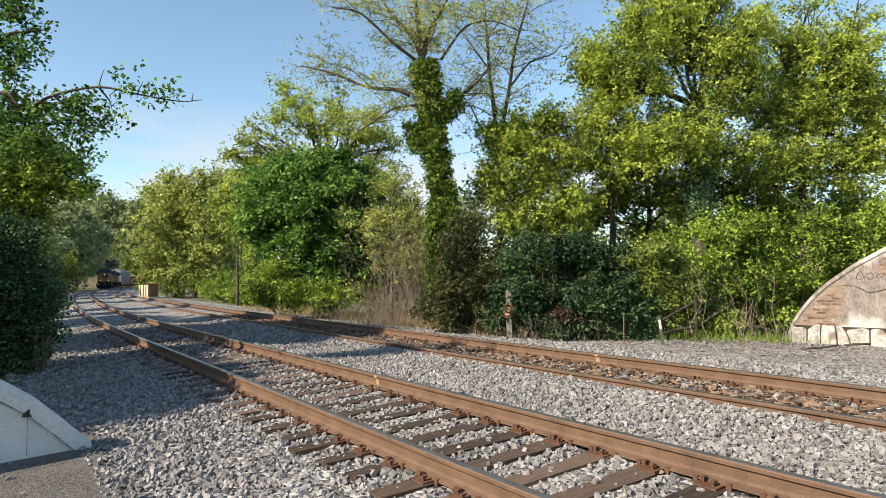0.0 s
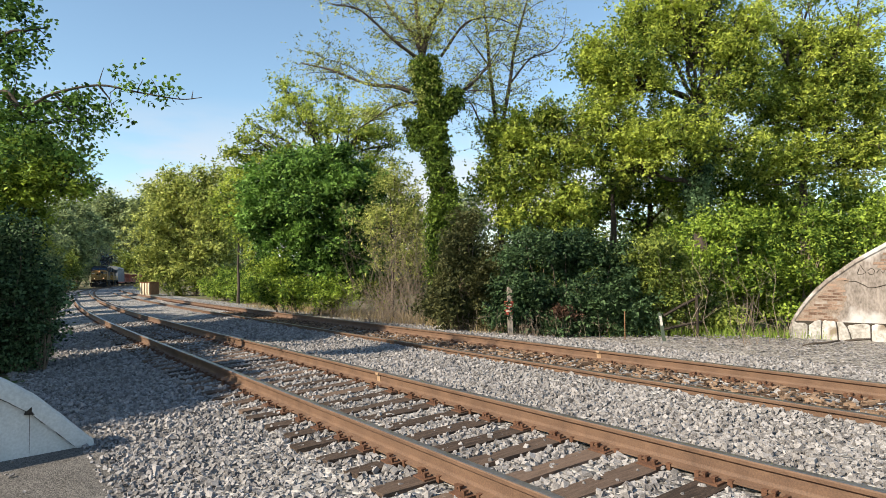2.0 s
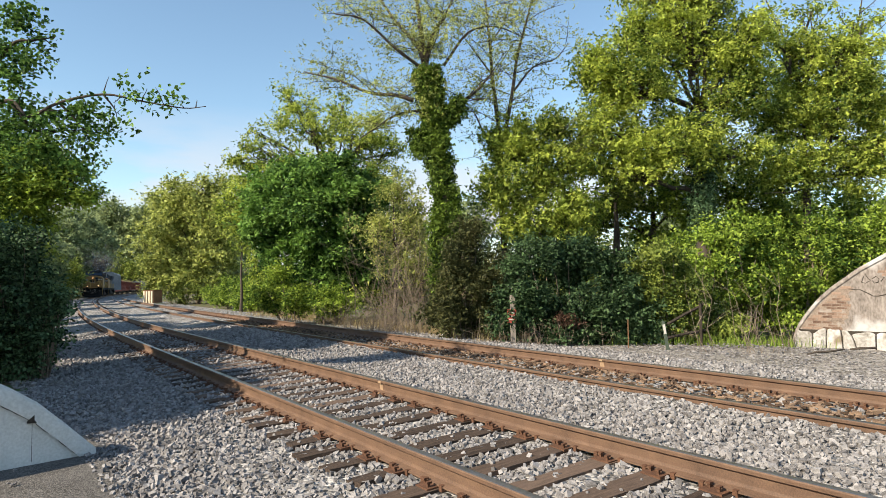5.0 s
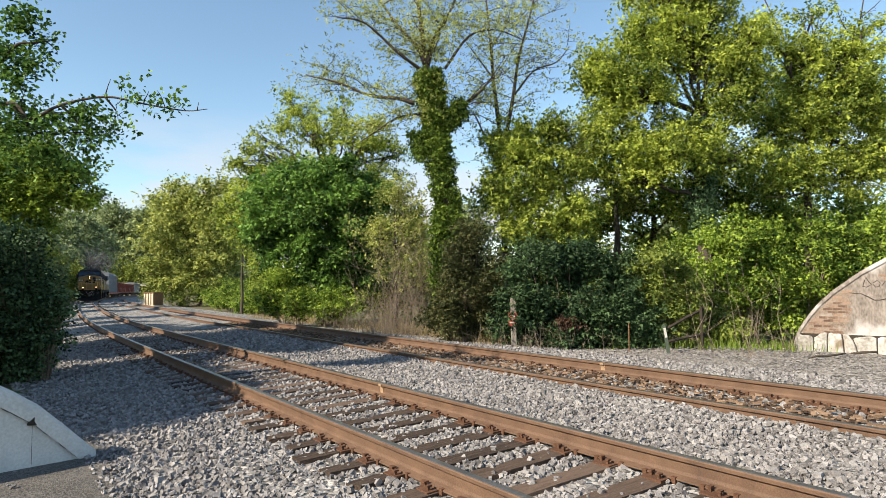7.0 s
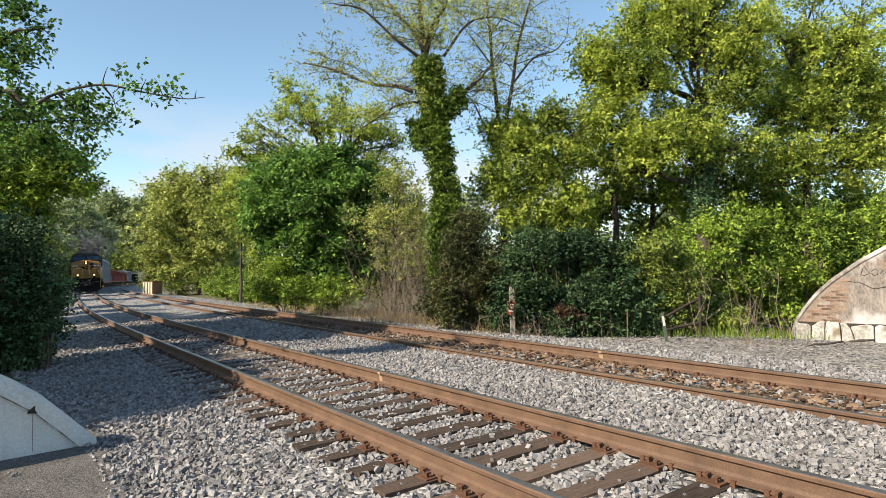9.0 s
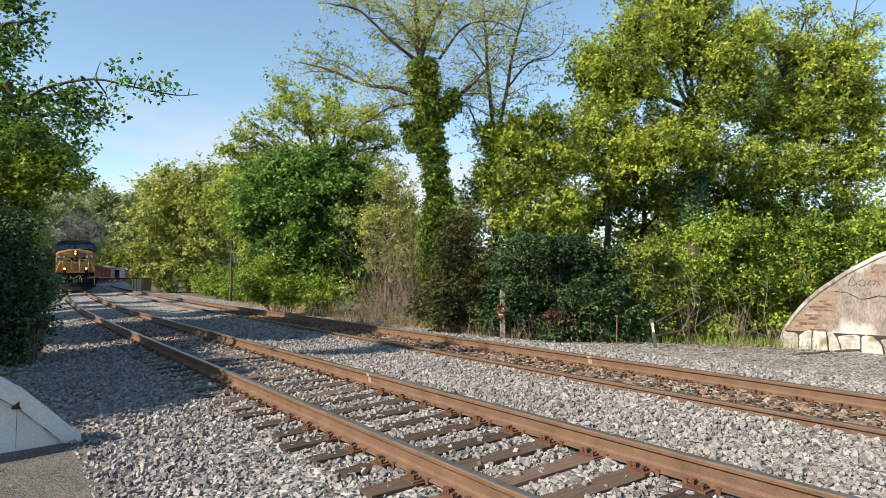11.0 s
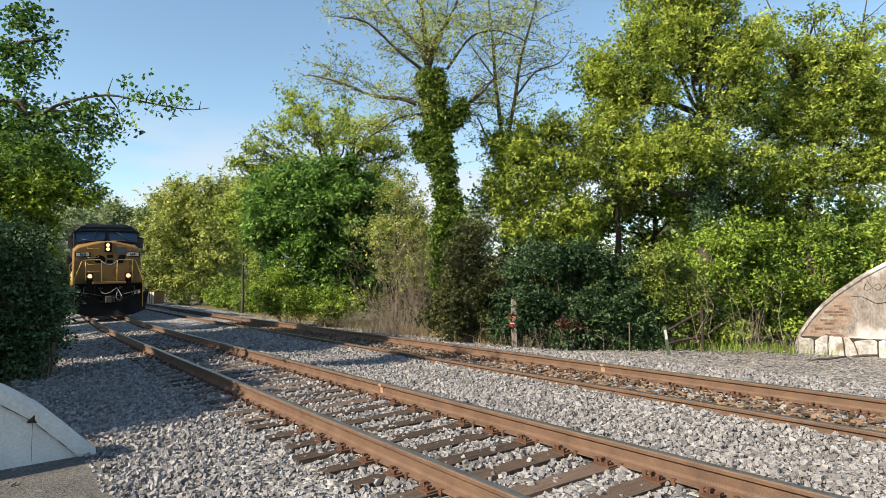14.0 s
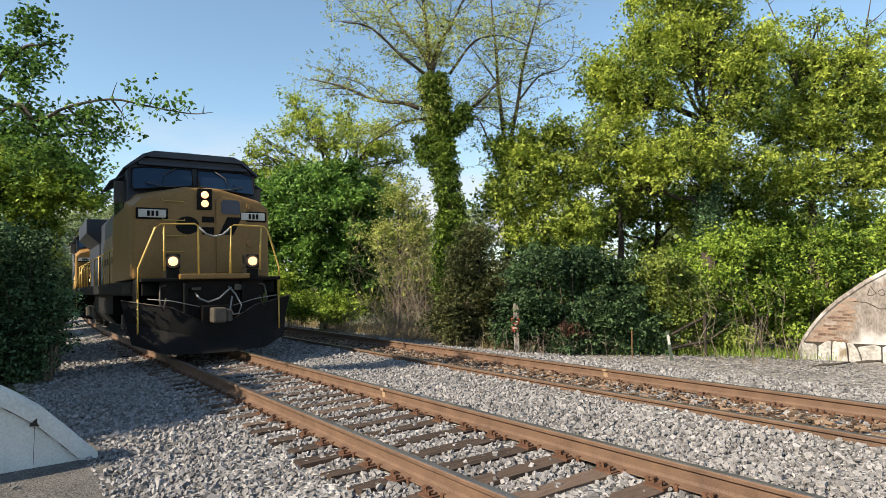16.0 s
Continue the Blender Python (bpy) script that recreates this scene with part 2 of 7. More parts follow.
# ---- the two tracks: a straight by the camera, bending to the right far off ----
NODES = (-80, 15, 30, 45, 60, 75, 95, 120, 150, 180, 210, 240, 270, 310, 440)
TURN_1 = (-34.9, -34.9, -32.7, -31.5, -30.8, -30.1, -29.0, -27.6, -24.8, -24.6, -24.0, -20.7, -17.0, 5.0, 95.0)
TURN_2 = (-33.7, -33.7, -32.6, -31.9, -31.3, -30.5, -29.1, -27.6, -24.8, -24.6, -24.0, -20.7, -17.0, 5.0, 95.0)
STEP = 0.25
S_ALL = np.arange(-80, 440, STEP)


def centre_line(x0, y0, turns):
    h = np.radians(np.interp(S_ALL, NODES, turns))
    h = np.convolve(np.pad(h, 24, mode="edge"), np.ones(49) / 49, mode="valid")
    x, y = np.cumsum(np.sin(h)) * STEP, np.cumsum(np.cos(h)) * STEP
    i = int(np.argmin(abs(S_ALL)))
    return x + x0 - x[i], y + y0 - y[i], h


LINE_1 = centre_line(0.38, 5.838, TURN_1)
LINE_2 = centre_line(2.727, 9.601, TURN_2)
TILT_1, TILT_2, RAIL_TOP = 0.045, 0.050, 0.19


def on_track(line, s, u, z=0.0):
    """World points at the distance s along a track and u to its right."""
    s, u, z = np.broadcast_arrays(np.asarray(s, float), np.asarray(u, float), np.asarray(z, float))
    x, y, h = (np.interp(s, S_ALL, v) for v in line)
    return np.stack([x + u * np.cos(h), y - u * np.sin(h), z], -1)


def track_pose(line, s, u=0.0, z=0.0, tilt=0.0):
    """A pose on the track whose +y looks towards growing s and +x to the right."""
    p = on_track(line, s, u, z)
    h = float(np.interp(s, S_ALL, line[2]))
    return Matrix.Translation(Vector(p)) @ pose(0, 0, 0, 0, 0, -math.degrees(h)) @ pose(0, 0, 0, 0, -math.degrees(tilt))


# distance of the second track to the right of the first
APART = np.array([np.hypot(LINE_2[0] - x, LINE_2[1] - y).min() for x, y in zip(LINE_1[0], LINE_1[1])])


def apart(s):
    return np.interp(s, S_ALL, APART)


def bed_height(s, u):
    """The top of the ballast over the distance u to the right of track 1; it is heaped against the second track."""
    u = np.asarray(u, float)
    v = np.where(u > 2.0, 2.0 + (u - 2.0) * 2.15 / (apart(s) - 2.0), u)
    z = np.interp(v, (-4.6, -3.2, -2.3, -1.5, -1.0, 1.0, 1.6, 2.1, 2.6, 3.0, 3.2, 3.33, 3.5, 4.8, 5.0, 5.2, 5.9, 6.6, 9.0), (-0.22, -0.18, -0.14, -0.122, -0.074, 0.014, -0.006, -0.02, -0.01, 0.035, 0.07, 0.075, -0.03, 0.03, 0.05, 0.05, 0.05, -0.02, -0.16))
    return z + 0.045 * np.clip((np.asarray(s) - 16) / 10, 0, 1) * np.clip(2.0 - abs(u + 0.2), 0, 1)


# ---- ground, ballast and pavement ----
def rise(x, y):
    """A low wooded hill beyond the far bend."""
    return 20.0 * math.exp(-((x + 165) / 90) ** 2 - ((y - 400) / 70) ** 2)


def build_ground():
    rings, seg = [0.0] + [1.5 * 1.22 ** k for k in range(36)], 96
    verts, faces = [(0, 20, -0.2)], []
    for r in rings[1:]:
        for j in range(seg):
            a = 2 * math.pi * j / seg
            x, y = r * math.sin(a), 20 + r * math.cos(a)
            verts.append((x, y, -0.2 + (0.05 * noise.noise((x * 0.5, y * 0.5, 0)) if r < 60 else rise(x, y))))
    k = len(rings) - 1
    quads = [(1 + i * seg + j, 1 + i * seg + (j + 1) % seg, 1 + (i + 1) * seg + (j + 1) % seg, 1 + (i + 1) * seg + j) for i in range(k - 1) for j in range(seg)]
    bm = bmesh.new()
    vs = [bm.verts.new(v) for v in verts]
    for q in quads:
        bm.faces.new([vs[i] for i in q])
    for j in range(seg):
        bm.faces.new((vs[0], vs[1 + j], vs[1 + (j + 1) % seg]))
    bmesh.ops.recalc_face_normals(bm, faces=bm.faces)
    tagged(part("ground", bm, M_SOIL, smooth=True), "brown soil and leaf litter under the trees", "ground", kind="structure")
    s = np.concatenate([np.arange(-40, -8, 0.8), np.arange(-8, 26, 0.2), np.arange(26, 90, 0.8), np.arange(90, 437, 2.0)])
    u = np.concatenate([np.arange(-4.6, 2.0, 0.2), np.arange(2.0, 6.0, 0.08), np.arange(6.0, 9.01, 0.2)])
    ss, uu = np.meshgrid(s, u, indexing="ij")
    p = on_track(LINE_1, ss, uu, 0.0)
    bumpy = np.array([noise.noise((a * 1.3, b * 1.3, 4.0)) for a, b in p[..., :2].reshape(-1, 2)]).reshape(ss.shape)
    p[..., 2] = bed_height(ss, uu) + 0.025 * bumpy
    i = np.arange(ss.size).reshape(ss.shape)
    q = np.stack([i[:-1, :-1], i[:-1, 1:], i[1:, 1:], i[1:, :-1]], -1).reshape(-1, 4)
    tagged(mesh_of("ballast", p.reshape(-1, 3), q[:, ::-1], M_BALLAST, smooth=True), "grey crushed-stone ballast bed under the tracks", "ballast", kind="structure")


build_ground()


def stones(name, s0, s1, u0, u1, count, size, seed, label, keep=None, flat=1.0, level=None):
    """Loose crushed stones lying on the ballast bed, as one joined heap."""
    rng = np.random.default_rng(seed)
    s, u = rng.uniform(s0, s1, count), rng.uniform(u0, u1, count)
    if keep is not None:
        k = keep(s, u, rng)
        s, u = s[k], u[k]
    n = len(s)
    cube = np.array([(x, y, z) for x in (-1, 1) for y in (-1, 1) for z in (-1, 1)], float)
    v = cube[None] + rng.normal(0, 0.33, (n, 8, 3))
    v *= 1.32 * rng.uniform(0.88, 1.08, (n, 8, 1)) / np.linalg.norm(v, axis=2, keepdims=True)
    v *= (rng.uniform(0.60, 1.18, (n, 1, 3)) * np.clip(rng.lognormal(0, 0.26, (n, 1, 1)), 0.55, 1.7) * size)
    q = rng.normal(size=(n, 4))
    q /= np.linalg.norm(q, axis=1, keepdims=True)
    w, x, y, z = q.T
    rot = np.stack([1 - 2 * (y * y + z * z), 2 * (x * y - z * w), 2 * (x * z + y * w), 2 * (x * y + z * w), 1 - 2 * (x * x + z * z), 2 * (y * z - x * w), 2 * (x * z - y * w), 2 * (y * z + x * w), 1 - 2 * (x * x + y * y)], 1).reshape(n, 3, 3)
    v = np.einsum("nij,nkj->nki", rot, v)
    v[..., 2] *= flat
    base = on_track(LINE_1, s, u, 0.0)
    base[:, 2] = (bed_height(s, u) if level is None else level) + rng.uniform(-0.5, 1.15, n) * size
    v += base[:, None]
    f = np.array([(0, 1, 3, 2), (4, 6, 7, 5), (0, 4, 5, 1), (2, 3, 7, 6), (0, 2, 6, 4), (1, 5, 7, 3)])
    faces = (f[None] + 8 * np.arange(n)[:, None, None]).reshape(-1, 4)
    tagged(mesh_of(name, v.reshape(-1, 3), faces, M_STONE), label, "gravel", kind="stuff")


def off_ties(s, u, rng):
    """Stones lie between the ties; few stay on top of one."""
    on_1 = (abs(u) < 1.28) & (abs((s / TIE_GAP) % 1 - 0.5) < 0.27)
    w = u - apart(s)
    on_rail = (abs(abs(u) - 0.7525) < 0.10) | (abs(abs(w) - 0.7525) < 0.085)
    on_2 = abs(w) < 0.75
    path = (s < 3.0) & (u < -2.72 + rng.normal(0, 0.09, len(s)))
    return ~path & ~on_rail & (~on_1 | (rng.random(len(s)) < np.where(u < -0.9, 0.24, 0.17))) & (~on_2 | (rng.random(len(s)) < 0.15))


TIE_GAP = 0.52
stones("ballast_stones", -5.0, 9.0, -3.4, 3.9, 52000, 0.0225, 3, "loose grey crushed ballast stones beside the rails", off_ties)
stones("ballast_stones", 9.0, 22.0, -3.6, 4.0, 17000, 0.030, 4, "loose grey crushed ballast stones beside the rails", off_ties)
stones("ballast_stones", -8.0, 14.0, 3.9, 8.4, 19000, 0.026, 5, "grey crushed stones along the second track", off_ties)


def verge():
    """Flat stony ground between the second track and the bushes."""
    s, f = np.meshgrid(np.arange(-16, 9.01, 0.25), np.linspace(0, 1, 24), indexing="ij")
    edge = np.interp(s, (-16, 3.0, 8.8), (15.0, 13.6, 8.9)) + 0.12 * np.sin(s * 3.1)
    p = on_track(LINE_1, s, 8.4 + (edge - 8.4) * f, 0.0)
    p[..., 2] = -0.125 + 0.02 * np.sin(p[..., 0] * 2.3) * np.cos(p[..., 1] * 1.9) - 0.06 * f ** 6
    i = np.arange(s.size).reshape(s.shape)
    q = np.stack([i[:-1, :-1], i[:-1, 1:], i[1:, 1:], i[1:, :-1]], -1).reshape(-1, 4)
    tagged(mesh_of("stony_verge", p.reshape(-1, 3), q[:, ::-1], M_VERGE, smooth=True), "flat grey-brown stony ground beside the old wall", "ground", kind="structure")


verge()
stones("flat_stones", -9.0, 6.5, 8.0, 12.6, 5600, 0.028, 6, "flat grey stone chips on the verge", None, 0.35, -0.125)


def pavement():
    bm = bmesh.new()
    n = 100
    edge = []
    for i in range(n + 1):
        t = i / n
        s = -16.0 + 20.0 * t
        p = on_track(LINE_1, s, -2.60 + 0.05 * math.sin(i * 1.7) + 0.06 * math.sin(i * 4.1), -0.118)
        edge.append(bm.verts.new(p))
    for v in edge:
        v.co.z = -0.215
    inner = [bm.verts.new(on_track(LINE_1, -16.0 + 20.0 * i / n, -2.86 + 0.04 * math.sin(i * 1.7), -0.128)) for i in range(n + 1)]
    back = [bm.verts.new(on_track(LINE_1, -16.0 + 20.0 * i / n, -8.0, -0.118)) for i in range(n + 1)]
    for i in range(n):
        bm.faces.new((edge[i], inner[i], inner[i + 1], edge[i + 1]))
        bm.faces.new((inner[i], back[i], back[i + 1], inner[i + 1]))
    bmesh.ops.recalc_face_normals(bm, faces=bm.faces)
    tagged(part("pavement", bm, M_ASPHALT), "worn grey asphalt path beside the tracks", "pavement", kind="structure")


pavement()
stones("ballast_stones", -3.5, 3.2, -3.0, -2.55, 1500, 0.018, 7, "small ballast stones strewn over the edge of the path", None, 1.0, -0.135)
stones("ballast_stones", -3.5, 3.0, -4.6, -3.4, 140, 0.015, 8, "stray pebbles on the asphalt path", None, 1.0, -0.116)


# ---- rails, ties, plates and spikes ----
def rail_mesh(line, offset, tilt, lift):
    prof = [(0.076, 0), (0.076, 0.012), (0.02, 0.03), (0.0095, 0.055), (0.0095, 0.125), (0.037, 0.142), (0.039, 0.168), (0.033, 0.178), (0.02, 0.181),
            (-0.02, 0.181), (-0.033, 0.178), (-0.039, 0.168), (-0.037, 0.142), (-0.0095, 0.125), (-0.0095, 0.055), (-0.02, 0.03), (-0.076, 0.012), (-0.076, 0)]
    s = np.concatenate([np.arange(-40, 60, 1.0), np.arange(60, 437, 2.0)])
    k = len(prof)
    pu, pz = np.array(prof).T
    p = on_track(line, s[:, None], offset + pu[None], 0.0)
    p[..., 2] = lift + 0.009 + pz[None] + tilt * (offset + pu[None])
    i = np.arange(len(s) * k).reshape(len(s), k)
    a, b = i[:-1], i[1:]
    faces = np.stack([a, np.roll(a, -1, 1), np.roll(b, -1, 1), b], -1).reshape(-1, 4)
    top = np.tile(np.isin(np.arange(k), (7, 8, 9)), len(s) - 1)
    return p.reshape(-1, 3), faces[:, ::-1], top


def build_track(name, line, tilt, lift, gap, sunk, label):
    track = empty(name, Matrix.Identity(4), label, "railway track", kind="structure")
    for side in (-0.7525, 0.7525):
        v, f, top = rail_mesh(line, side, tilt, lift)
        r = mesh_of("rail", v, f, [M_RAIL, M_HEAD], track, "brown rusted steel rail with a worn bright head")
        r.data.polygons.foreach_set("material_index", top.astype(np.int32))
    rng = random.Random(5)
    shapes = []
    for k in range(5):
        bm = bmesh.new()
        box(bm, -1.3, 1.3, -0.105, 0.105, -0.17, 0.0)
        bmesh.ops.subdivide_edges(bm, edges=[e for e in bm.edges if abs(e.verts[0].co.x - e.verts[1].co.x) > 1], cuts=5)
        for v in bm.verts:
            v.co += Vector((rng.uniform(-0.03, 0.03), rng.uniform(-0.012, 0.012), rng.uniform(-0.012, 0.004)))
        me = bpy.data.meshes.new("tie")
        bm.to_mesh(me)
        bm.free()
        me.materials.append(M_TIE)
        shapes.append(me)
    s = gap * (math.floor(-15.0 / gap) + 0.5)
    count = 0
    bm = bmesh.new()
    while s < 130 and count < 300:
        t = new("tie", rng.choice(shapes))
        t.parent = track
        t.matrix_world = track_pose(line, s + rng.uniform(-0.03, 0.03), rng.uniform(-0.05, 0.05), lift - sunk, tilt) @ pose(0, 0, 0, 0, 0, rng.uniform(-1.5, 1.5))
        if s < 45:
            for side in (-0.7525, 0.7525):
                m = track_pose(line, s, side, lift + tilt * side, tilt)
                box(bm, -0.18, 0.18, -0.095, 0.095, -0.012, 0.010, m)
                for dx, dy in ((-0.105, 0.05), (0.105, -0.05), (-0.14, -0.05), (0.14, 0.05)):
                    box(bm, dx - 0.010, dx + 0.010, dy - 0.010, dy + 0.010, 0.0, 0.045, m)
                    box(bm, dx - 0.018 - 0.01 * (dx > 0), dx + 0.018 + 0.01 * (dx < 0), dy - 0.016, dy + 0.016, 0.038, 0.052, m)
                if s < 25:
                    for dy in (-0.135, 0.135):
                        box(bm, -0.085, 0.085, dy - 0.02, dy + 0.02, -0.02, 0.03, m)
        s += gap
        count += 1
    part("tie_plates", bm, M_PLATE, track, "rusty steel tie plates with spikes and anchors", kind="stuff")
    return track


def weld(track, line, s, side, tilt, lift):
    """A rail weld: a collar a little proud of web, foot and head."""
    bm = bmesh.new()
    m = track_pose(line, s, side, lift + 0.009 + tilt * side, tilt)
    box(bm, -0.0135, 0.0135, -0.045, 0.045, 0.02, 0.15, m)
    box(bm, -0.045, 0.045, -0.04, 0.04, 0.139, 0.170, m)
    box(bm, -0.079, 0.079, -0.04, 0.04, -0.002, 0.016, m)
    part("weld", bm, M_WELD, track, "paler brown weld collar on the rail")


track_1 = build_track("track_1", LINE_1, TILT_1, 0.0, TIE_GAP, 0.0, "main railway track with brown rails on weathered wooden ties")
track_2 = build_track("track_2", LINE_2, TILT_2, 0.015, 0.53, 0.03, "second railway track half buried in debris and ballast")
weld(track_1, LINE_1, 3.4, 0.7525, TILT_1, 0.0)
weld(track_2, LINE_2, 1.2, 0.7525, TILT_2, 0.015)


# ---- trees ----
def leaves(centres, spread, per, size, rng, droop=0.3, flat=0.55, simple=False):
    """Leaf blades scattered in clumps: folded diamonds, (4 vertices, 2 triangles) each."""
    twig = 8  # leaves on a spray
    k = max(1, per // twig)
    m = len(centres) * k
    n = m * twig
    c = np.repeat(np.asarray(centres, float), k, 0)
    sp = np.repeat(np.broadcast_to(np.asarray(spread, float), (len(centres),)), k)[:, None]
    d = rng.normal(size=(m, 3)) * np.array((1, 1, 0.8))
    c = c + d * sp * 0.58
    way = rng.normal(size=(m, 3)) * np.array((1, 1, 0.5)) + d * 0.8
    way /= np.linalg.norm(way, axis=1, keepdims=True)
    face = rng.normal(size=(m, 3)) * 0.5 + d * 0.35 + np.array((0, 0, flat * 1.5))
    face -= way * (face * way).sum(1, keepdims=True)
    face /= np.linalg.norm(face, axis=1, keepdims=True)
    across = np.cross(face, way)
    c, way, face, across = (np.repeat(a, twig, 0) for a in (c, way, face, across))
    along, off = rng.uniform(-2.3, 2.3, (n, 1)), rng.normal(size=(n, 1)) * 0.75
    c = c + way * size * along + across * size * off + face * size * rng.normal(size=(n, 1)) * 0.35
    nrm = face + rng.normal(size=(n, 3)) * 0.34
    nrm /= np.linalg.norm(nrm, axis=1, keepdims=True)
    ax = way * 0.7 + across * np.sign(off) + rng.normal(size=(n, 3)) * 0.45 + np.array((0, 0, -droop))
    ax -= nrm * (ax * nrm).sum(1, keepdims=True)
    ax /= np.linalg.norm(ax, axis=1, keepdims=True)
    side = np.cross(nrm, ax)
    ln = size * rng.uniform(0.6, 1.35, (n, 1))
    wd = ln * rng.uniform(0.28, 0.42, (n, 1))
    base = c - ax * ln * 0.5
    if simple:  # small or distant leaves: one folded-free blade, a triangle each
        v = np.stack([base - side * wd * 1.15, base + side * wd * 1.15 + nrm * wd * 0.3, base + ax * ln * 1.1], 1)
        return v.reshape(-1, 3), np.arange(3 * n).reshape(-1, 3)
    v = np.stack([base, c + side * wd + nrm * wd * 0.3, base + ax * ln, c - side * wd + nrm * wd * 0.3], 1)
    i = 4 * np.arange(n)[:, None]
    f = np.stack([i + np.array((0, 1, 2)), i + np.array((0, 2, 3))], 1).reshape(-1, 3)
    return v.reshape(-1, 3), f


def limb(bm, a, b, r0, r1, rng, sides=6, bend=0.12, steps=4):
    a, b = Vector(a), Vector(b)
    ln = (b - a).length
    pts = []
    for i in range(steps + 1):
        t = i / steps
        p = a.lerp(b, t) + Vector((0, 0, bend * ln * math.sin(math.pi * t) * 0.6))
        if 0 < i < steps:
            p += Vector([rng.uniform(-1, 1) * bend * ln * 0.35 for _ in range(3)])
        pts.append(p)
    tube(bm, pts, [r0 + (r1 - r0) * i / steps for i in range(steps + 1)], sides)
    return pts


def smooth_line(points, steps=4):
    """A soft curve through the points of a bough."""
    p = [Vector(q) for q in points]
    p = [p[0] * 2 - p[1]] + p + [p[-1] * 2 - p[-2]]
    out = []
    for a, b, c, d in zip(p, p[1:], p[2:], p[3:]):
        for k in range(steps):
            t = k / steps
            out.append(0.5 * (2 * b + (c - a) * t + (2 * a - 5 * b + 4 * c - d) * t * t + (3 * b - a - 3 * c + d) * t ** 3))
    return out + [p[-2]]


def tree(name, at, trunk, blobs, leaf, label, category="tree", clumps=60, per=70, spread=0.45, size=0.11, seed=1, bark=None, shell=0.6, lean=(0, 0), twigs=True, group="", limbs=1.0, simple=True, boughs=(), grow=1.0):
    """A tree: at (x, y, z), trunk (height, base radius), blobs [(x, y, z, rx, ry, rz)] relative to the base, filled with clumps of leaves on limbs."""
    rng, nr = random.Random(seed), np.random.default_rng(seed)
    ob = empty(name, Matrix.Translation(at), label, category, group)
    th, tr = trunk[0] * grow, trunk[1] * grow
    blobs, spread, size = [tuple(q * grow for q in b) for b in blobs], spread * grow, size * grow
    bm = bmesh.new()
    top = Vector((lean[0], lean[1], th))
    pts = [Vector((lean[0] * t ** 1.3 + (rng.uniform(-0.1, 0.1) * th * 0.08 if 0 < t < 1 else 0), lean[1] * t ** 1.3 + (rng.uniform(-0.1, 0.1) * th * 0.08 if 0 < t < 1 else 0), th * t - (0.1 if t == 0 else 0))) for t in (0, 0.06, 0.25, 0.5, 0.75, 1.0)]
    tube(bm, pts, [tr * 1.5, tr * 1.08, tr * 0.9, tr * 0.75, tr * 0.55, tr * 0.3], 10)
    vol = np.array([b[3] * b[4] * b[5] for b in blobs]) ** 0.8
    vol /= vol.sum()
    centres = []
    for b, w in zip(blobs, vol):
        k = max(2, int(round(2.0 * clumps * w)))
        d = nr.normal(size=(k, 3))
        d /= np.linalg.norm(d, axis=1, keepdims=True)
        r = (shell + (1 - shell) * nr.random((k, 1))) * np.where(nr.random((k, 1)) < 0.78, 1.0, nr.random((k, 1)))
        r *= nr.uniform(0.85, 1.12, (k, 1))
        cs = np.array(b[:3]) + d * r * np.array(b[3:6])
        cs[:, 2] = np.maximum(cs[:, 2], 0.12)
        hub = Vector(b[:3]) - Vector((0, 0, b[5] * 0.35))
        t = min(1.0, max(0.15, (hub.z - 0.25 * math.hypot(hub.x, hub.y)) / th)) if th > 0.3 else 0.3
        start = pts[0].lerp(pts[-1], t) if t < 1 else pts[-1]
        if limbs:
            limb(bm, start, hub, tr * 0.42 * limbs * (1.15 - 0.6 * t), tr * 0.2 * limbs, rng, 6, 0.14, 5)
            for c in cs[:: 1 if k < 30 else 3]:
                limb(bm, hub.lerp(start, rng.uniform(0, 0.4)), c, tr * 0.16 * limbs, 0.008, rng, 4, 0.12, 3)
        centres.append(cs)
    for line, r in boughs:
        line = smooth_line(line)
        k = len(line) - 1
        tube(bm, line, [r * (1 - 0.85 * i / k) for i in range(k + 1)], 7)
        for i in range(2, k, 2):  # short side twigs
            e = line[i] + Vector((rng.gauss(0.2, 0.25), rng.gauss(0, 0.2), rng.gauss(0.0, 0.2))) * min(1.0, r * 18)
            limb(bm, line[i], e, r * 0.3, 0.004, rng, 4, 0.1, 3)
    part("trunk", bm, bark or M_BARK, ob, smooth=True)
    centres = np.concatenate(centres)
    v, f = leaves(centres, spread * nr.uniform(0.55, 1.3, len(centres)), int(per * 1.7), size * 0.9, nr, simple=simple)
    mesh_of("crown", v, f, leaf, ob)
    return ob


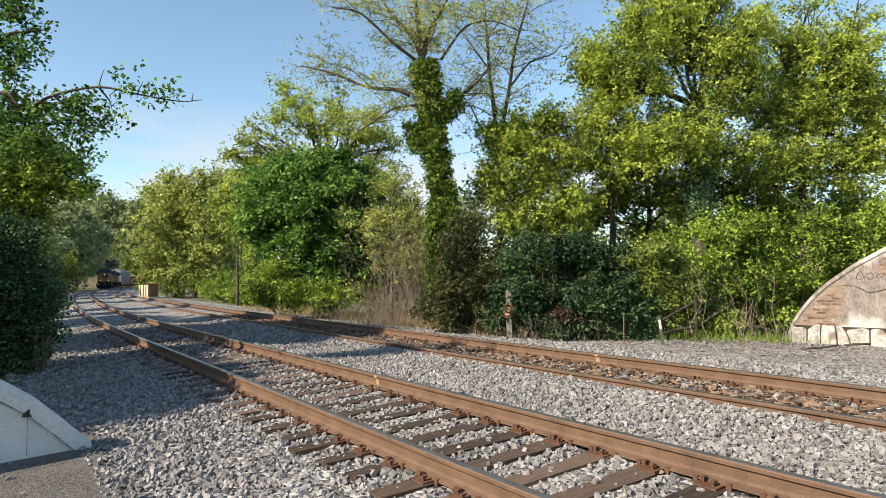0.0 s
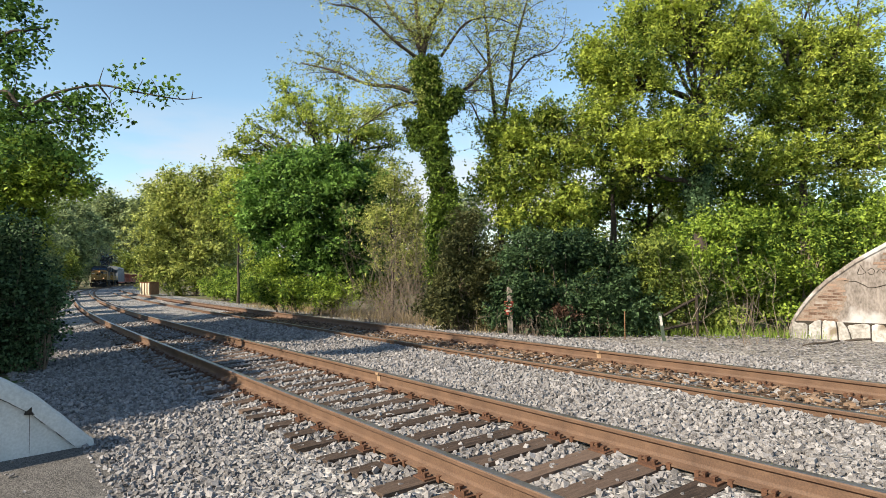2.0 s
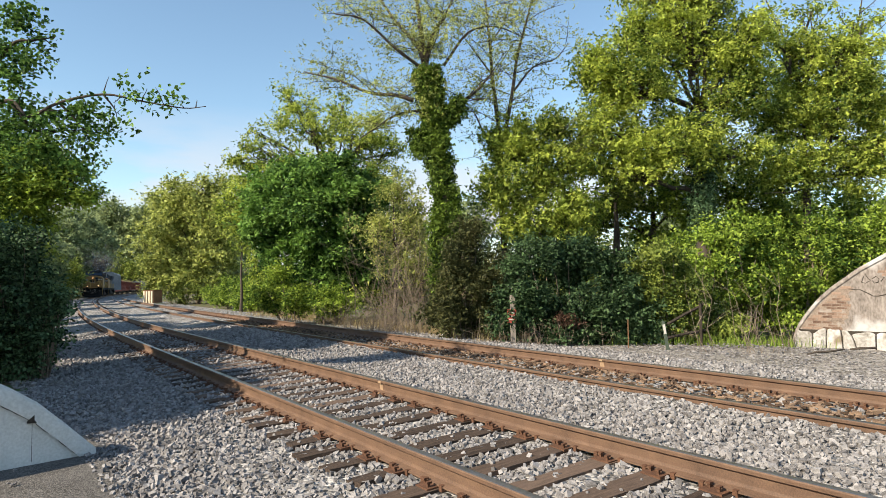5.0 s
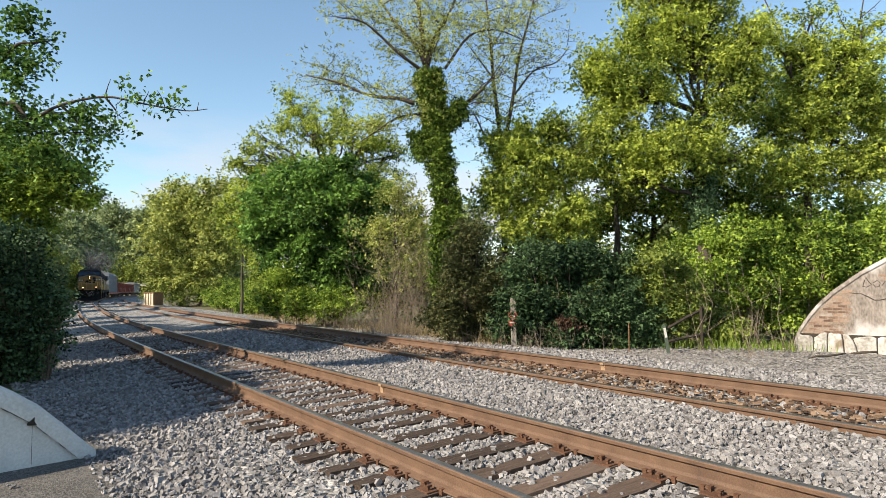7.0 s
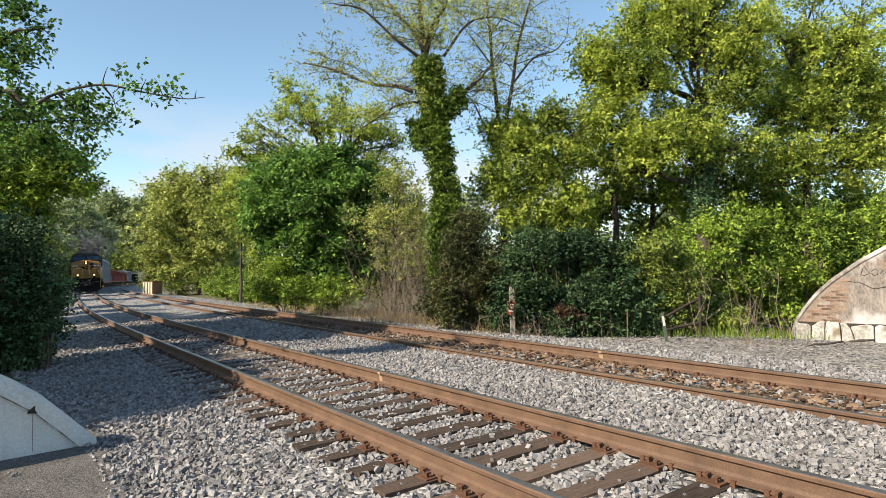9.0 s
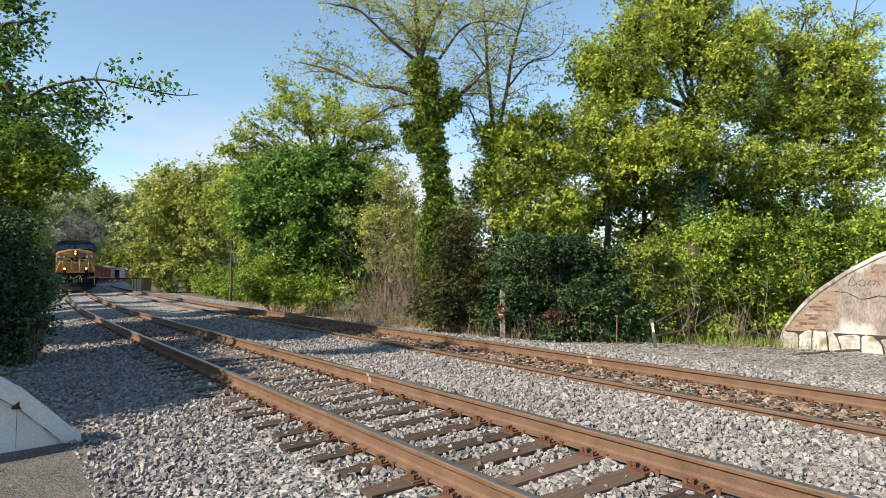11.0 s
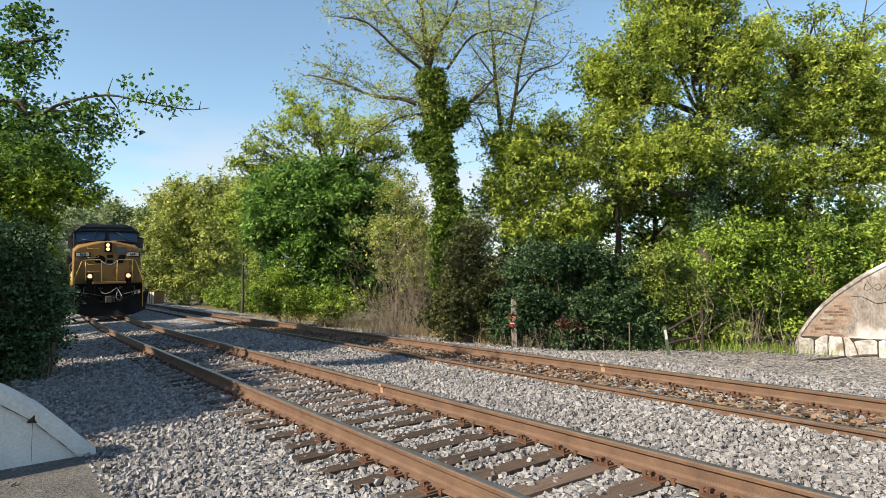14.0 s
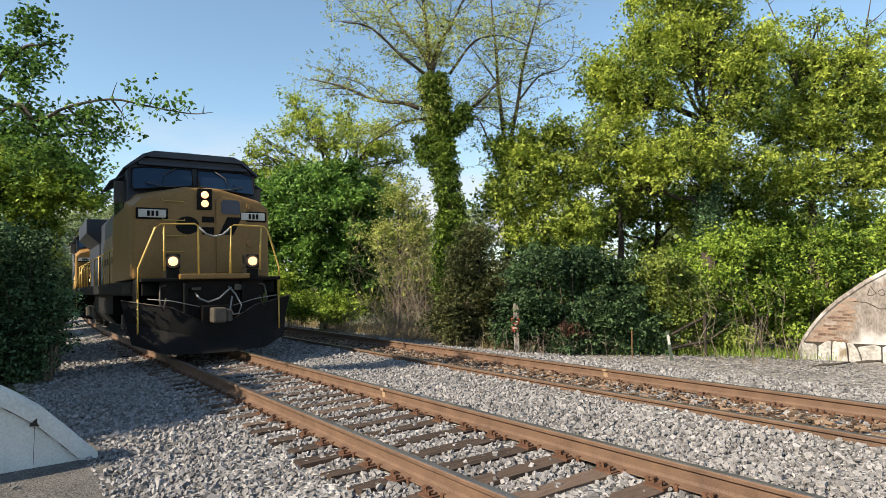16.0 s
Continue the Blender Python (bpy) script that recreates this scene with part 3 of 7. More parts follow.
def bush(name, at, blobs, leaf, label, clumps=40, per=90, spread=0.3, size=0.07, seed=1, group="", stems=7, category="bush", shell=0.6, simple=True):
    rng, nr = random.Random(seed), np.random.default_rng(seed)
    ob = empty(name, Matrix.Translation(at), label, category, group)
    bm = bmesh.new()
    vol = np.array([b[3] * b[4] * b[5] for b in blobs]) ** 0.75
    vol /= vol.sum()
    centres = []
    for b, w in zip(blobs, vol):
        k = max(3, int(round(clumps * w)))
        d = nr.normal(size=(k, 3))
        d /= np.linalg.norm(d, axis=1, keepdims=True)
        r = (shell + (1 - shell) * nr.random((k, 1))) * nr.uniform(0.75, 1.15, (k, 1))
        cs = np.array(b[:3]) + d * r * np.array(b[3:6])
        cs = cs[cs[:, 2] > 0.03]
        centres.append(cs)
        for c in cs[:: max(1, len(cs) // stems)]:
            limb(bm, (b[0] * 0.7 + rng.uniform(-0.2, 0.2) * b[3], b[1] * 0.7 + rng.uniform(-0.2, 0.2) * b[4], -0.05), c, 0.022, 0.005, rng, 5, 0.1, 4)
    part("stem", bm, M_TWIG, ob, smooth=True)
    centres = np.concatenate(centres)
    v, f = leaves(centres, spread * nr.uniform(0.6, 1.25, len(centres)), int(per * 2.2), size * 0.85, nr, simple=simple)
    v[:, 2] = np.maximum(v[:, 2], -0.02)
    mesh_of("foliage", v, f, leaf, ob)
    return ob


tree("maple_tree", (-5.66, 28.00, -0.2), (3.2, 0.16),
     [(0.00, 0.00, 4.41, 2.59, 2.31, 2.03), (-1.58, 0.00, 5.11, 1.47, 1.52, 1.58), (1.47, 0.00, 5.07, 1.47, 1.58, 1.69), (-0.45, 0.00, 6.11, 1.69, 1.30, 0.90), (0.23, 0.00, 2.38, 2.59, 1.97, 1.35), (1.98, 0.00, 3.26, 0.63, 1.16, 1.69), (-2.25, 0.00, 3.99, 0.90, 1.01, 1.13)],
     M_LEAF_MAPLE, "dense dark green maple with a rounded crown by the tracks", clumps=230, per=130, spread=0.32, size=0.135, seed=11, grow=1.11)

tree("tall_tree", (-5.74, 32.00, -0.2), (7.0, 0.2),
     [(-1.30, 0.00, 10.21, 2.16, 1.73, 1.30), (1.01, 0.00, 9.32, 1.88, 1.80, 1.73), (-3.32, 0.00, 8.65, 1.88, 1.44, 1.01), (2.16, 0.00, 7.86, 1.59, 1.66, 1.73), (-4.62, 0.00, 8.32, 1.30, 0.94, 0.58), (-2.02, 0.00, 11.37, 1.30, 0.97, 0.63), (0.14, 0.00, 7.45, 2.31, 1.80, 1.30), (-3.90, 0.00, 7.50, 1.30, 1.15, 1.01), (-5.40, 0.00, 8.33, 0.52, 0.40, 0.29), (-3.75, 0.00, 9.66, 0.72, 0.56, 0.40), (-2.45, 0.00, 11.87, 0.72, 0.56, 0.40), (0.43, 0.00, 11.26, 0.72, 0.56, 0.40), (2.02, 0.00, 10.17, 0.81, 0.66, 0.52), (3.03, 0.00, 8.86, 0.72, 0.72, 0.72)],
     M_LEAF_BRIGHT, "tall light green tree with airy spring leaves", clumps=130, per=80, spread=0.40, size=0.115, seed=12)

tree("willow_tree", (-28.50, 72.00, -0.2), (4.5, 0.3),
     [(-0.97, 0.00, 10.86, 4.87, 4.06, 3.25), (-3.57, 0.00, 7.33, 3.57, 3.90, 4.22), (2.60, 0.00, 8.55, 3.25, 4.22, 5.19), (0.32, 0.00, 13.77, 3.57, 2.50, 1.43), (-2.92, 0.00, 11.86, 2.92, 2.60, 2.27), (0.00, 0.00, 3.71, 4.87, 3.90, 2.92), (-3.90, 0.00, 3.76, 1.62, 2.11, 2.60)],
     M_LEAF_OLIVE, "broad yellow-green willow with drooping sprays", clumps=170, per=75, spread=1.1, size=0.30, seed=13)

tree("young_tree", (-14.44, 44.00, -0.2), (5.5, 0.10),
     [(0.00, 0.00, 8.47, 1.27, 1.23, 1.19), (-0.79, 0.00, 7.10, 0.99, 1.29, 1.59), (0.40, 0.00, 5.69, 1.19, 1.39, 1.59), (1.39, 0.00, 4.09, 0.99, 1.69, 2.38), (0.79, 0.00, 7.67, 0.79, 1.19, 1.59)],
     M_LEAF_BRIGHT, "slender young tree in fresh yellow-green leaf", clumps=50, per=60, spread=0.6, size=0.18, seed=14)

bush("roadside_bush", (-28.66, 70.00, -0.2),
     [(-1.58, 0.00, 1.79, 2.21, 2.05, 1.89), (0.95, 0.00, 1.13, 2.84, 2.21, 1.58), (3.79, 0.00, 1.41, 2.84, 2.37, 1.89), (6.31, 0.00, 1.70, 2.52, 2.52, 2.52)],
     M_LEAF_MID, "mid-green scrub at the foot of the willow", clumps=50, per=90, spread=0.7, size=0.2, seed=15)

for k, (a, u, w, h) in enumerate(((34.0, 11.5, 1.3, 1.5), (42.0, 11.0, 1.7, 1.9), (50.0, 11.2, 2.0, 2.3), (58.0, 11.8, 2.2, 2.6))):
    x, y = on_track(LINE_1, a, u)[:2]
    bush("trackside_scrub", (float(x), float(y), -0.2),
         [(0.0, 0.0, 0.6 * h, w, w, 0.6 * h), (-0.7 * w, 0.2 * w, 0.4 * h, 0.8 * w, 0.8 * w, 0.45 * h), (0.8 * w, -0.1 * w, 0.45 * h, 0.8 * w, 0.8 * w, 0.5 * h)],
         M_LEAF_BUSH, "sprawling green scrub along the second track", clumps=70, per=55, spread=0.4, size=0.15, seed=140 + k, group="scrub along the second track")

tree("leafy_tree", (2.45, 21.20, -0.2), (6.0, 0.13),
     [(0.05, -0.2, 6.50, 1.15, 1.1, 1.25), (-0.52, -0.3, 5.06, 1.15, 1.1, 1.15), (1.0, -0.2, 5.25, 1.2, 1.2, 1.35), (1.25, 0.0, 7.2, 0.7, 0.8, 0.9), (-0.75, -0.1, 6.6, 0.55, 0.7, 0.8), (0.31, -0.2, 3.70, 1.4, 1.1, 0.9), (1.9, -0.1, 3.9, 1.0, 1.0, 1.1), (2.1, 0.0, 6.1, 0.8, 0.9, 0.95)],
     M_LEAF_BRIGHT, "fresh green tree with leaves round thin bare branches", clumps=170, per=75, spread=0.34, size=0.105, seed=16, shell=0.4)

tree("olive_sapling", (-2.0, 23.80, -0.2), (5.0, 0.07),
     [(0.2, 0.0, 5.3, 1.2, 0.9, 1.0), (-0.5, 0.0, 4.0, 1.1, 0.9, 1.0), (0.9, 0.0, 3.9, 1.0, 0.9, 1.1), (0.2, 0.0, 2.6, 1.3, 0.9, 1.0), (1.2, 0.0, 2.2, 0.9, 0.8, 0.9)],
     M_LEAF_OLIVE, "slim sapling with sparse olive-yellow young leaves", clumps=90, per=45, spread=0.36, size=0.085, seed=17, shell=0.3)

tree("big_tree", (8.63, 21.00, -0.2), (7.5, 0.26),
     [(-2.27, 0.00, 8.78, 1.80, 1.80, 1.80), (-0.28, 0.00, 9.99, 1.89, 1.61, 1.33), (-1.14, 0.00, 6.50, 1.99, 1.66, 1.33), (-3.41, 0.00, 7.00, 0.85, 1.04, 1.23), (-2.46, 0.00, 5.38, 1.14, 0.85, 0.57), (1.04, 0.00, 8.17, 1.14, 1.23, 1.33), (0.76, 0.00, 6.10, 1.33, 1.14, 0.95), (-0.95, 0.00, 11.70, 1.70, 1.28, 0.85), (-3.41, 0.00, 8.99, 0.85, 0.95, 1.04), (1.33, 0.00, 9.59, 0.85, 0.90, 0.95), (-1.89, 0.00, 10.48, 0.95, 0.90, 0.85), (1.99, 0.00, 10.25, 0.76, 0.80, 0.85), (1.99, 0.00, 8.64, 0.76, 0.85, 0.95), (0.38, 0.00, 11.40, 1.14, 0.95, 0.76)],
     M_LEAF_BRIGHT, "big spreading tree in bright yellow-green spring leaf", clumps=330, per=85, spread=0.46, size=0.10, seed=18, shell=0.5)

tree("broad_tree", (12.72, 22.00, -0.2), (7.0, 0.2),
     [(-0.10, 0.00, 9.04, 0.99, 0.99, 0.99), (1.39, 0.00, 8.83, 1.29, 1.19, 1.09), (2.44, 0.00, 8.12, 0.89, 1.09, 1.29), (0.50, 0.00, 7.65, 1.69, 1.39, 1.09), (-0.50, 0.00, 5.68, 1.59, 1.39, 1.19), (1.88, 0.00, 5.85, 1.39, 1.29, 1.19), (-1.09, 0.00, 7.47, 0.89, 1.14, 1.39), (2.78, 0.00, 6.83, 0.89, 1.04, 1.19), (-0.60, 0.00, 10.04, 0.50, 0.43, 0.36), (-1.09, 0.00, 11.04, 0.60, 0.42, 0.24), (2.28, 0.00, 11.00, 0.79, 0.54, 0.28), (0.50, 0.00, 11.42, 0.79, 0.52, 0.24), (1.69, 0.00, 10.21, 0.50, 0.39, 0.28), (0.30, 0.00, 10.03, 1.09, 0.89, 0.69), (2.18, 0.00, 9.91, 0.99, 0.89, 0.79)],
     M_LEAF_BRIGHT, "broad bright green tree with bare twigs above the crown", clumps=240, per=85, spread=0.44, size=0.10, seed=19, shell=0.5, boughs=[([(0.5, 0.0, 5.47), (1.09, 0.0, 7.44), (1.49, 0.0, 9.22), (2.04, 0.0, 10.6), (2.44, 0.0, 12.38)], 0.09), ([(0.3, 0.0, 5.67), (0.17, 0.3, 8.34), (-0.31, 0.4, 10.39), (-0.73, 0.5, 11.65), (-1.18, 0.6, 12.93)], 0.07), ([(1.49, 0.0, 9.22), (2.24, -0.2, 10.09), (2.98, -0.4, 10.82)], 0.045), ([(1.92, 0.0, 10.37), (1.62, 0.2, 11.19), (1.48, 0.3, 12.14)], 0.03), ([(-0.35, 0.4, 10.43), (0.22, 0.2, 11.01), (0.56, 0.1, 11.76)], 0.03), ([(-0.52, 0.4, 11.0), (-1.23, 0.3, 10.81), (-1.69, 0.2, 11.13)], 0.02), ([(2.18, 0.0, 11.2), (2.68, 0.0, 11.59), (3.35, 0.1, 12.22)], 0.025), ([(0.5, 0.0, 5.47), (-0.58, -0.5, 4.81), (-1.95, -0.9, 4.67)], 0.06), ([(0.89, 0.0, 6.85), (1.75, -0.5, 6.14), (2.69, -0.8, 5.97)], 0.06)])

tree("shady_tree", (8.58, 26.00, -0.2), (5.5, 0.2),
     [(-2.34, 0.00, 4.61, 1.41, 0.90, 1.17), (-0.47, 0.00, 5.29, 1.64, 1.07, 1.41), (1.88, 0.00, 5.50, 1.88, 1.23, 1.64), (3.99, 0.00, 5.47, 1.88, 1.23, 1.64), (0.70, 0.00, 3.40, 1.88, 1.07, 1.17), (5.86, 0.00, 3.81, 2.11, 1.23, 1.41), (-2.81, 0.00, 2.98, 0.94, 0.74, 1.17), (3.52, 0.00, 3.37, 1.64, 0.98, 1.17), (8.21, 0.00, 4.72, 1.64, 0.98, 1.17)],
     M_LEAF_BUSH, "shaded green tree filling the space below the tall crowns", clumps=170, per=80, spread=0.5, size=0.13, seed=20)

tree("dark_trunk_tree", (6.65, 24.50, -0.2), (5.0, 0.2),
     [(0.11, 0.00, 5.32, 0.88, 0.88, 0.88), (-0.55, 0.00, 6.43, 0.88, 0.88, 0.88), (0.55, 0.00, 6.86, 0.88, 0.88, 0.88)],
     M_LEAF_MID, "dark-barked tree with a short forked trunk", clumps=30, per=60, spread=0.45, size=0.12, seed=21)

bush("evergreen_bush", (3.41, 17.50, -0.2),
     [(-0.95, 0.00, 1.97, 1.10, 1.14, 1.18), (0.79, 0.00, 1.63, 1.26, 1.22, 1.18), (1.74, 0.00, 0.99, 0.95, 0.91, 0.87), (-1.58, 0.00, 1.03, 0.71, 0.75, 0.79), (0.00, 0.00, 2.59, 0.95, 0.75, 0.55), (-0.32, 0.00, 0.70, 1.42, 0.99, 0.55), (1.26, 0.00, 0.44, 1.10, 0.75, 0.39)],
     M_LEAF_EVER, "dense dark evergreen bush along the fence line", clumps=260, per=110, spread=0.30, size=0.085, seed=22)

bush("bright_bush", (8.99, 18.60, -0.2),
     [(-1.76, 0.00, 2.43, 0.92, 0.96, 1.01), (0.00, 0.00, 2.07, 1.26, 1.30, 1.34), (1.68, 0.00, 2.05, 1.17, 1.26, 1.34), (3.02, 0.00, 2.54, 1.01, 1.01, 1.01), (-1.17, 0.00, 0.91, 1.01, 0.92, 0.84), (1.01, 0.00, 0.63, 1.01, 0.84, 0.67), (4.03, 0.00, 3.03, 0.84, 0.92, 1.01), (-0.34, 0.00, 3.25, 1.01, 0.84, 0.67), (2.18, 0.00, 3.22, 0.84, 0.75, 0.67)],
     M_LEAF_BUSH, "bright green bush with fresh spring leaves", clumps=280, per=80, spread=0.30, size=0.10, seed=23)

bush("shaded_bush", (6.56, 17.50, -0.2),
     [(-0.32, 0.00, 1.29, 0.95, 0.95, 0.95), (-0.79, 0.00, 2.24, 0.79, 0.79, 0.79), (0.63, 0.00, 0.65, 0.95, 0.79, 0.63)],
     M_LEAF_MID, "mid-green bush with tangled stems", clumps=90, per=90, spread=0.30, size=0.09, seed=24)

bush("cedar_bush", (0.52, 18.50, -0.2),
     [(-0.08, 0.00, 1.26, 0.92, 0.96, 1.00), (-0.05, 0.00, 2.42, 0.63, 0.73, 0.83), (0.17, 0.00, 3.26, 0.33, 0.42, 0.50), (-0.58, 0.00, 0.85, 0.67, 0.58, 0.50), (0.58, 0.00, 0.92, 0.67, 0.63, 0.58), (0.58, 0.00, 1.83, 0.50, 0.58, 0.67)],
     M_LEAF_CEDAR, "brownish green cedar with pointed drooping sprays", clumps=150, per=130, spread=0.26, size=0.075, seed=25)

bush("low_bush", (-5.45, 26.00, -0.2),
     [(-1.06, 0.00, 1.30, 0.85, 0.74, 0.64), (0.21, 0.00, 1.18, 1.06, 0.83, 0.60), (1.28, 0.00, 1.06, 0.85, 0.69, 0.53), (-1.70, 0.00, 1.74, 0.64, 0.85, 1.06)],
     M_LEAF_BUSH, "low yellow-green bush in front of the maple", clumps=80, per=90, spread=0.32, size=0.10, seed=26)

bush("dark_bush", (-8.16, 12.50, -0.2),
     [(-0.59, 0.00, 2.16, 0.72, 0.64, 0.62), (-0.25, 0.00, 1.20, 0.60, 0.67, 0.75), (-0.79, 0.00, 0.69, 0.73, 0.70, 0.68), (-1.35, 0.00, 1.60, 0.79, 1.01, 1.24), (-0.56, 0.00, 2.75, 0.55, 0.45, 0.42), (0.16, 0.00, 1.50, 0.34, 0.38, 0.38), (-0.30, 0.00, 0.50, 0.5, 0.45, 0.38), (-0.90, 0.00, 0.24, 0.68, 0.53, 0.38), (0.20, 0.00, 0.95, 0.30, 0.31, 0.33), (-1.5, 0.3, 2.7, 0.8, 0.7, 0.7)],
     M_LEAF_DARK, "dense dark green bush overhanging the ballast", clumps=330, per=80, spread=0.24, size=0.082, seed=27, simple=False)

tree("left_tree", (-14.96, 22.00, -0.2), (4.5, 0.18),
     [(0.20, 0.00, 5.02, 1.19, 1.09, 0.99), (1.49, 0.00, 5.60, 0.89, 0.84, 0.79), (0.60, 0.00, 6.40, 1.19, 0.89, 0.60), (1.98, 0.00, 5.29, 0.60, 0.50, 0.40), (-1.19, 0.00, 5.83, 1.39, 1.59, 1.79), (-0.89, 0.00, 3.45, 1.19, 1.09, 0.99), (0.30, 0.00, 4.32, 0.69, 0.69, 0.69)],
     M_LEAF_BUSH, "green tree beside the line with sunlit tips", clumps=150, per=100, spread=0.42, size=0.12, seed=28)

bush("line_side_bush", (-18.23, 30.00, -0.2),
     [(-1.76, 0.00, 3.49, 0.81, 0.81, 0.81), (-1.89, 0.00, 2.14, 0.92, 0.93, 0.95), (-2.71, 0.00, 2.69, 1.22, 1.42, 1.62)],
     M_LEAF_MID, "tangled scrub at the edge of the ballast", clumps=90, per=90, spread=0.4, size=0.11, seed=29)

tree("far_tree", (-101.5, 163.00, -0.2), (5.0, 0.25),
     [(2.23, 0.00, 17.73, 5.36, 5.65, 5.95), (-3.72, 0.00, 12.60, 5.65, 6.55, 7.44), (5.95, 0.00, 16.94, 3.87, 4.17, 4.46), (-5.21, 0.00, 6.67, 5.36, 4.91, 4.46)],
     M_LEAF_FAR, "green tree on the outside of the far bend", clumps=120, per=70, spread=2.0, size=0.6, seed=30)

tree("far_tree", (-119.0, 199.00, -0.2), (9.0, 0.4),
     [(0.00, 0.00, 19.15, 6.00, 6.85, 7.71), (-4.28, 0.00, 20.92, 6.85, 6.85, 6.85), (4.28, 0.00, 13.96, 5.14, 7.71, 10.28), (-7.71, 0.00, 14.11, 6.85, 8.57, 10.28), (0.00, 0.00, 7.16, 7.71, 7.28, 6.85)],
     M_LEAF_FAR, "green woodland tree beyond the far bend", clumps=120, per=70, spread=2.2, size=0.7, seed=31)

bush("trackside_bush", (-33.23, 71.00, -0.2),
     [(0.32, 0.00, 3.74, 1.41, 1.66, 1.92), (-0.19, 0.00, 1.83, 1.15, 1.22, 1.28)],
     M_LEAF_OLIVE, "yellowish bush behind the striped box", clumps=30, per=90, spread=0.8, size=0.2, seed=32)

bush("reddish_bush", (3.04, 16.80, -0.2),
     [(0.00, 0.00, 0.80, 0.23, 0.25, 0.14), (0.27, 0.00, 0.74, 0.17, 0.25, 0.11)],
     M_LEAF_RED, "small reddish brown shrub among the evergreens", clumps=18, per=40, spread=0.12, size=0.05, seed=37, stems=2)

bush("far_bush", (-61.23, 100.00, -0.2),
     [(-0.45, 0.00, 4.02, 2.71, 2.43, 2.16), (1.80, 0.00, 4.35, 1.44, 1.71, 1.98), (-3.16, 0.00, 4.77, 3.16, 3.16, 3.16)],
     M_LEAF_MID, "scrub on the outside of the bend", clumps=60, per=90, spread=1.0, size=0.3, seed=36)

tree("overhanging_tree", (-9.6, 10.6, -0.2), (6.5, 0.2),
     [(2.99, -1.0, 5.96, 0.48, 0.39, 0.3), (3.25, -1.0, 5.4, 0.39, 0.3, 0.22), (4.65, -1.0, 4.92, 0.16, 0.16, 0.17), (4.46, -1.0, 4.52, 0.17, 0.16, 0.14), (5.28, -1.0, 4.72, 0.29, 0.2, 0.1), (3.82, -0.8, 4.58, 0.4, 0.31, 0.22), (3.94, -0.7, 4.25, 0.36, 0.3, 0.25), (3.4, -0.7, 4.34, 0.54, 0.4, 0.27), (2.94, -0.8, 4.63, 0.53, 0.44, 0.35), (3.01, -0.5, 3.99, 0.64, 0.46, 0.27), (2.9, -1.0, 5.1, 0.35, 0.3, 0.26), (4.89, -1.0, 4.73, 0.22, 0.15, 0.09), (3.46, -0.5, 3.8, 0.36, 0.3, 0.23), (3.95, -0.95, 4.64, 0.3, 0.25, 0.2), (2.5, -0.9, 5.6, 0.45, 0.4, 0.4), (2.45, -0.8, 4.5, 0.5, 0.4, 0.45)],
     M_LEAF_MAPLE, "tree reaching over the line with a long leafy bough", clumps=100, per=22, spread=0.14, size=0.085, seed=33, limbs=0.0, simple=False,
     boughs=[([(2.07, -0.7, 4.58), (2.81, -1.0, 4.75), (3.12, -1.0, 4.49), (3.59, -1.0, 4.7), (4.28, -1.0, 4.82), (4.89, -1.0, 4.7), (5.54, -1.0, 4.58), (5.89, -1.0, 4.6)], 0.035), ([(2.07, -0.7, 4.94), (2.81, -1.0, 5.62), (3.16, -1.0, 5.7), (3.51, -1.0, 5.74)], 0.035), ([(2.81, -1.0, 4.75), (3.11, -0.8, 4.32), (3.58, -0.7, 4.34), (4.07, -0.7, 4.34)], 0.025), ([(3.59, -1.0, 4.7), (3.79, -0.9, 4.46), (4.0, -0.8, 4.13)], 0.022), ([(4.28, -1.0, 4.82), (4.4, -0.9, 4.63), (4.45, -0.9, 4.46)], 0.018)])

def beside(s, u):
    """The ground at a distance along and to the side of the first track."""
    return Vector(on_track(LINE_1, s, u, -0.2))


# added outside the view: its crown throws the shadow on the near ballast
tree("shade_tree", beside(7.4, -9.6), (4.6, 0.22),
     [(0.9, -1.8, 4.4, 1.6, 1.6, 1.6), (0.3, -0.3, 4.75, 2.0, 2.0, 1.65), (-0.8, 1.2, 4.6, 1.8, 1.8, 1.65), (-1.4, 2.0, 4.3, 1.4, 1.4, 1.5), (0.4, 0.2, 2.9, 1.8, 2.2, 1.6), (-1.0, 1.6, 2.6, 1.7, 1.7, 1.5), (1.0, -1.5, 2.5, 1.4, 1.4, 1.6)],
     M_LEAF_MID, "unseen leafy tree added to shade the ballast", clumps=300, per=90, spread=0.34, size=0.22, seed=34)

# unseen taller crown, added so that its shadow reaches across both tracks
tree("shade_tree", beside(15.6, -10.2), (8.0, 0.28),
     [(1.8, -3.2, 9.8, 1.7, 1.7, 1.3), (0.5, -0.6, 9.4, 2.1, 2.1, 1.9), (-0.8, 1.2, 9.0, 1.9, 1.9, 1.9), (0.3, -0.2, 6.8, 2.0, 2.2, 1.7), (-0.9, 1.4, 5.6, 1.9, 2.0, 1.9), (-0.2, 0.6, 3.6, 2.0, 2.2, 1.9)],
     M_LEAF_MID, "tall unseen tree added to shade both tracks", clumps=250, per=85, spread=0.42, size=0.29, seed=35)

# another unseen sun blocker, for the rails before the bend
tree("shade_tree", beside(26.0, -9.5), (6.0, 0.24),
     [(0.4, -0.6, 6.4, 2.0, 2.0, 1.6), (-0.6, 0.8, 6.2, 1.9, 1.9, 1.6), (-0.1, 0.0, 4.2, 2.0, 2.2, 1.7), (-0.2, 0.2, 2.2, 1.7, 2.0, 1.5)],
     M_LEAF_MID, "unseen leafy tree added to shade the line farther along", clumps=150, per=80, spread=0.42, size=0.28, seed=38)

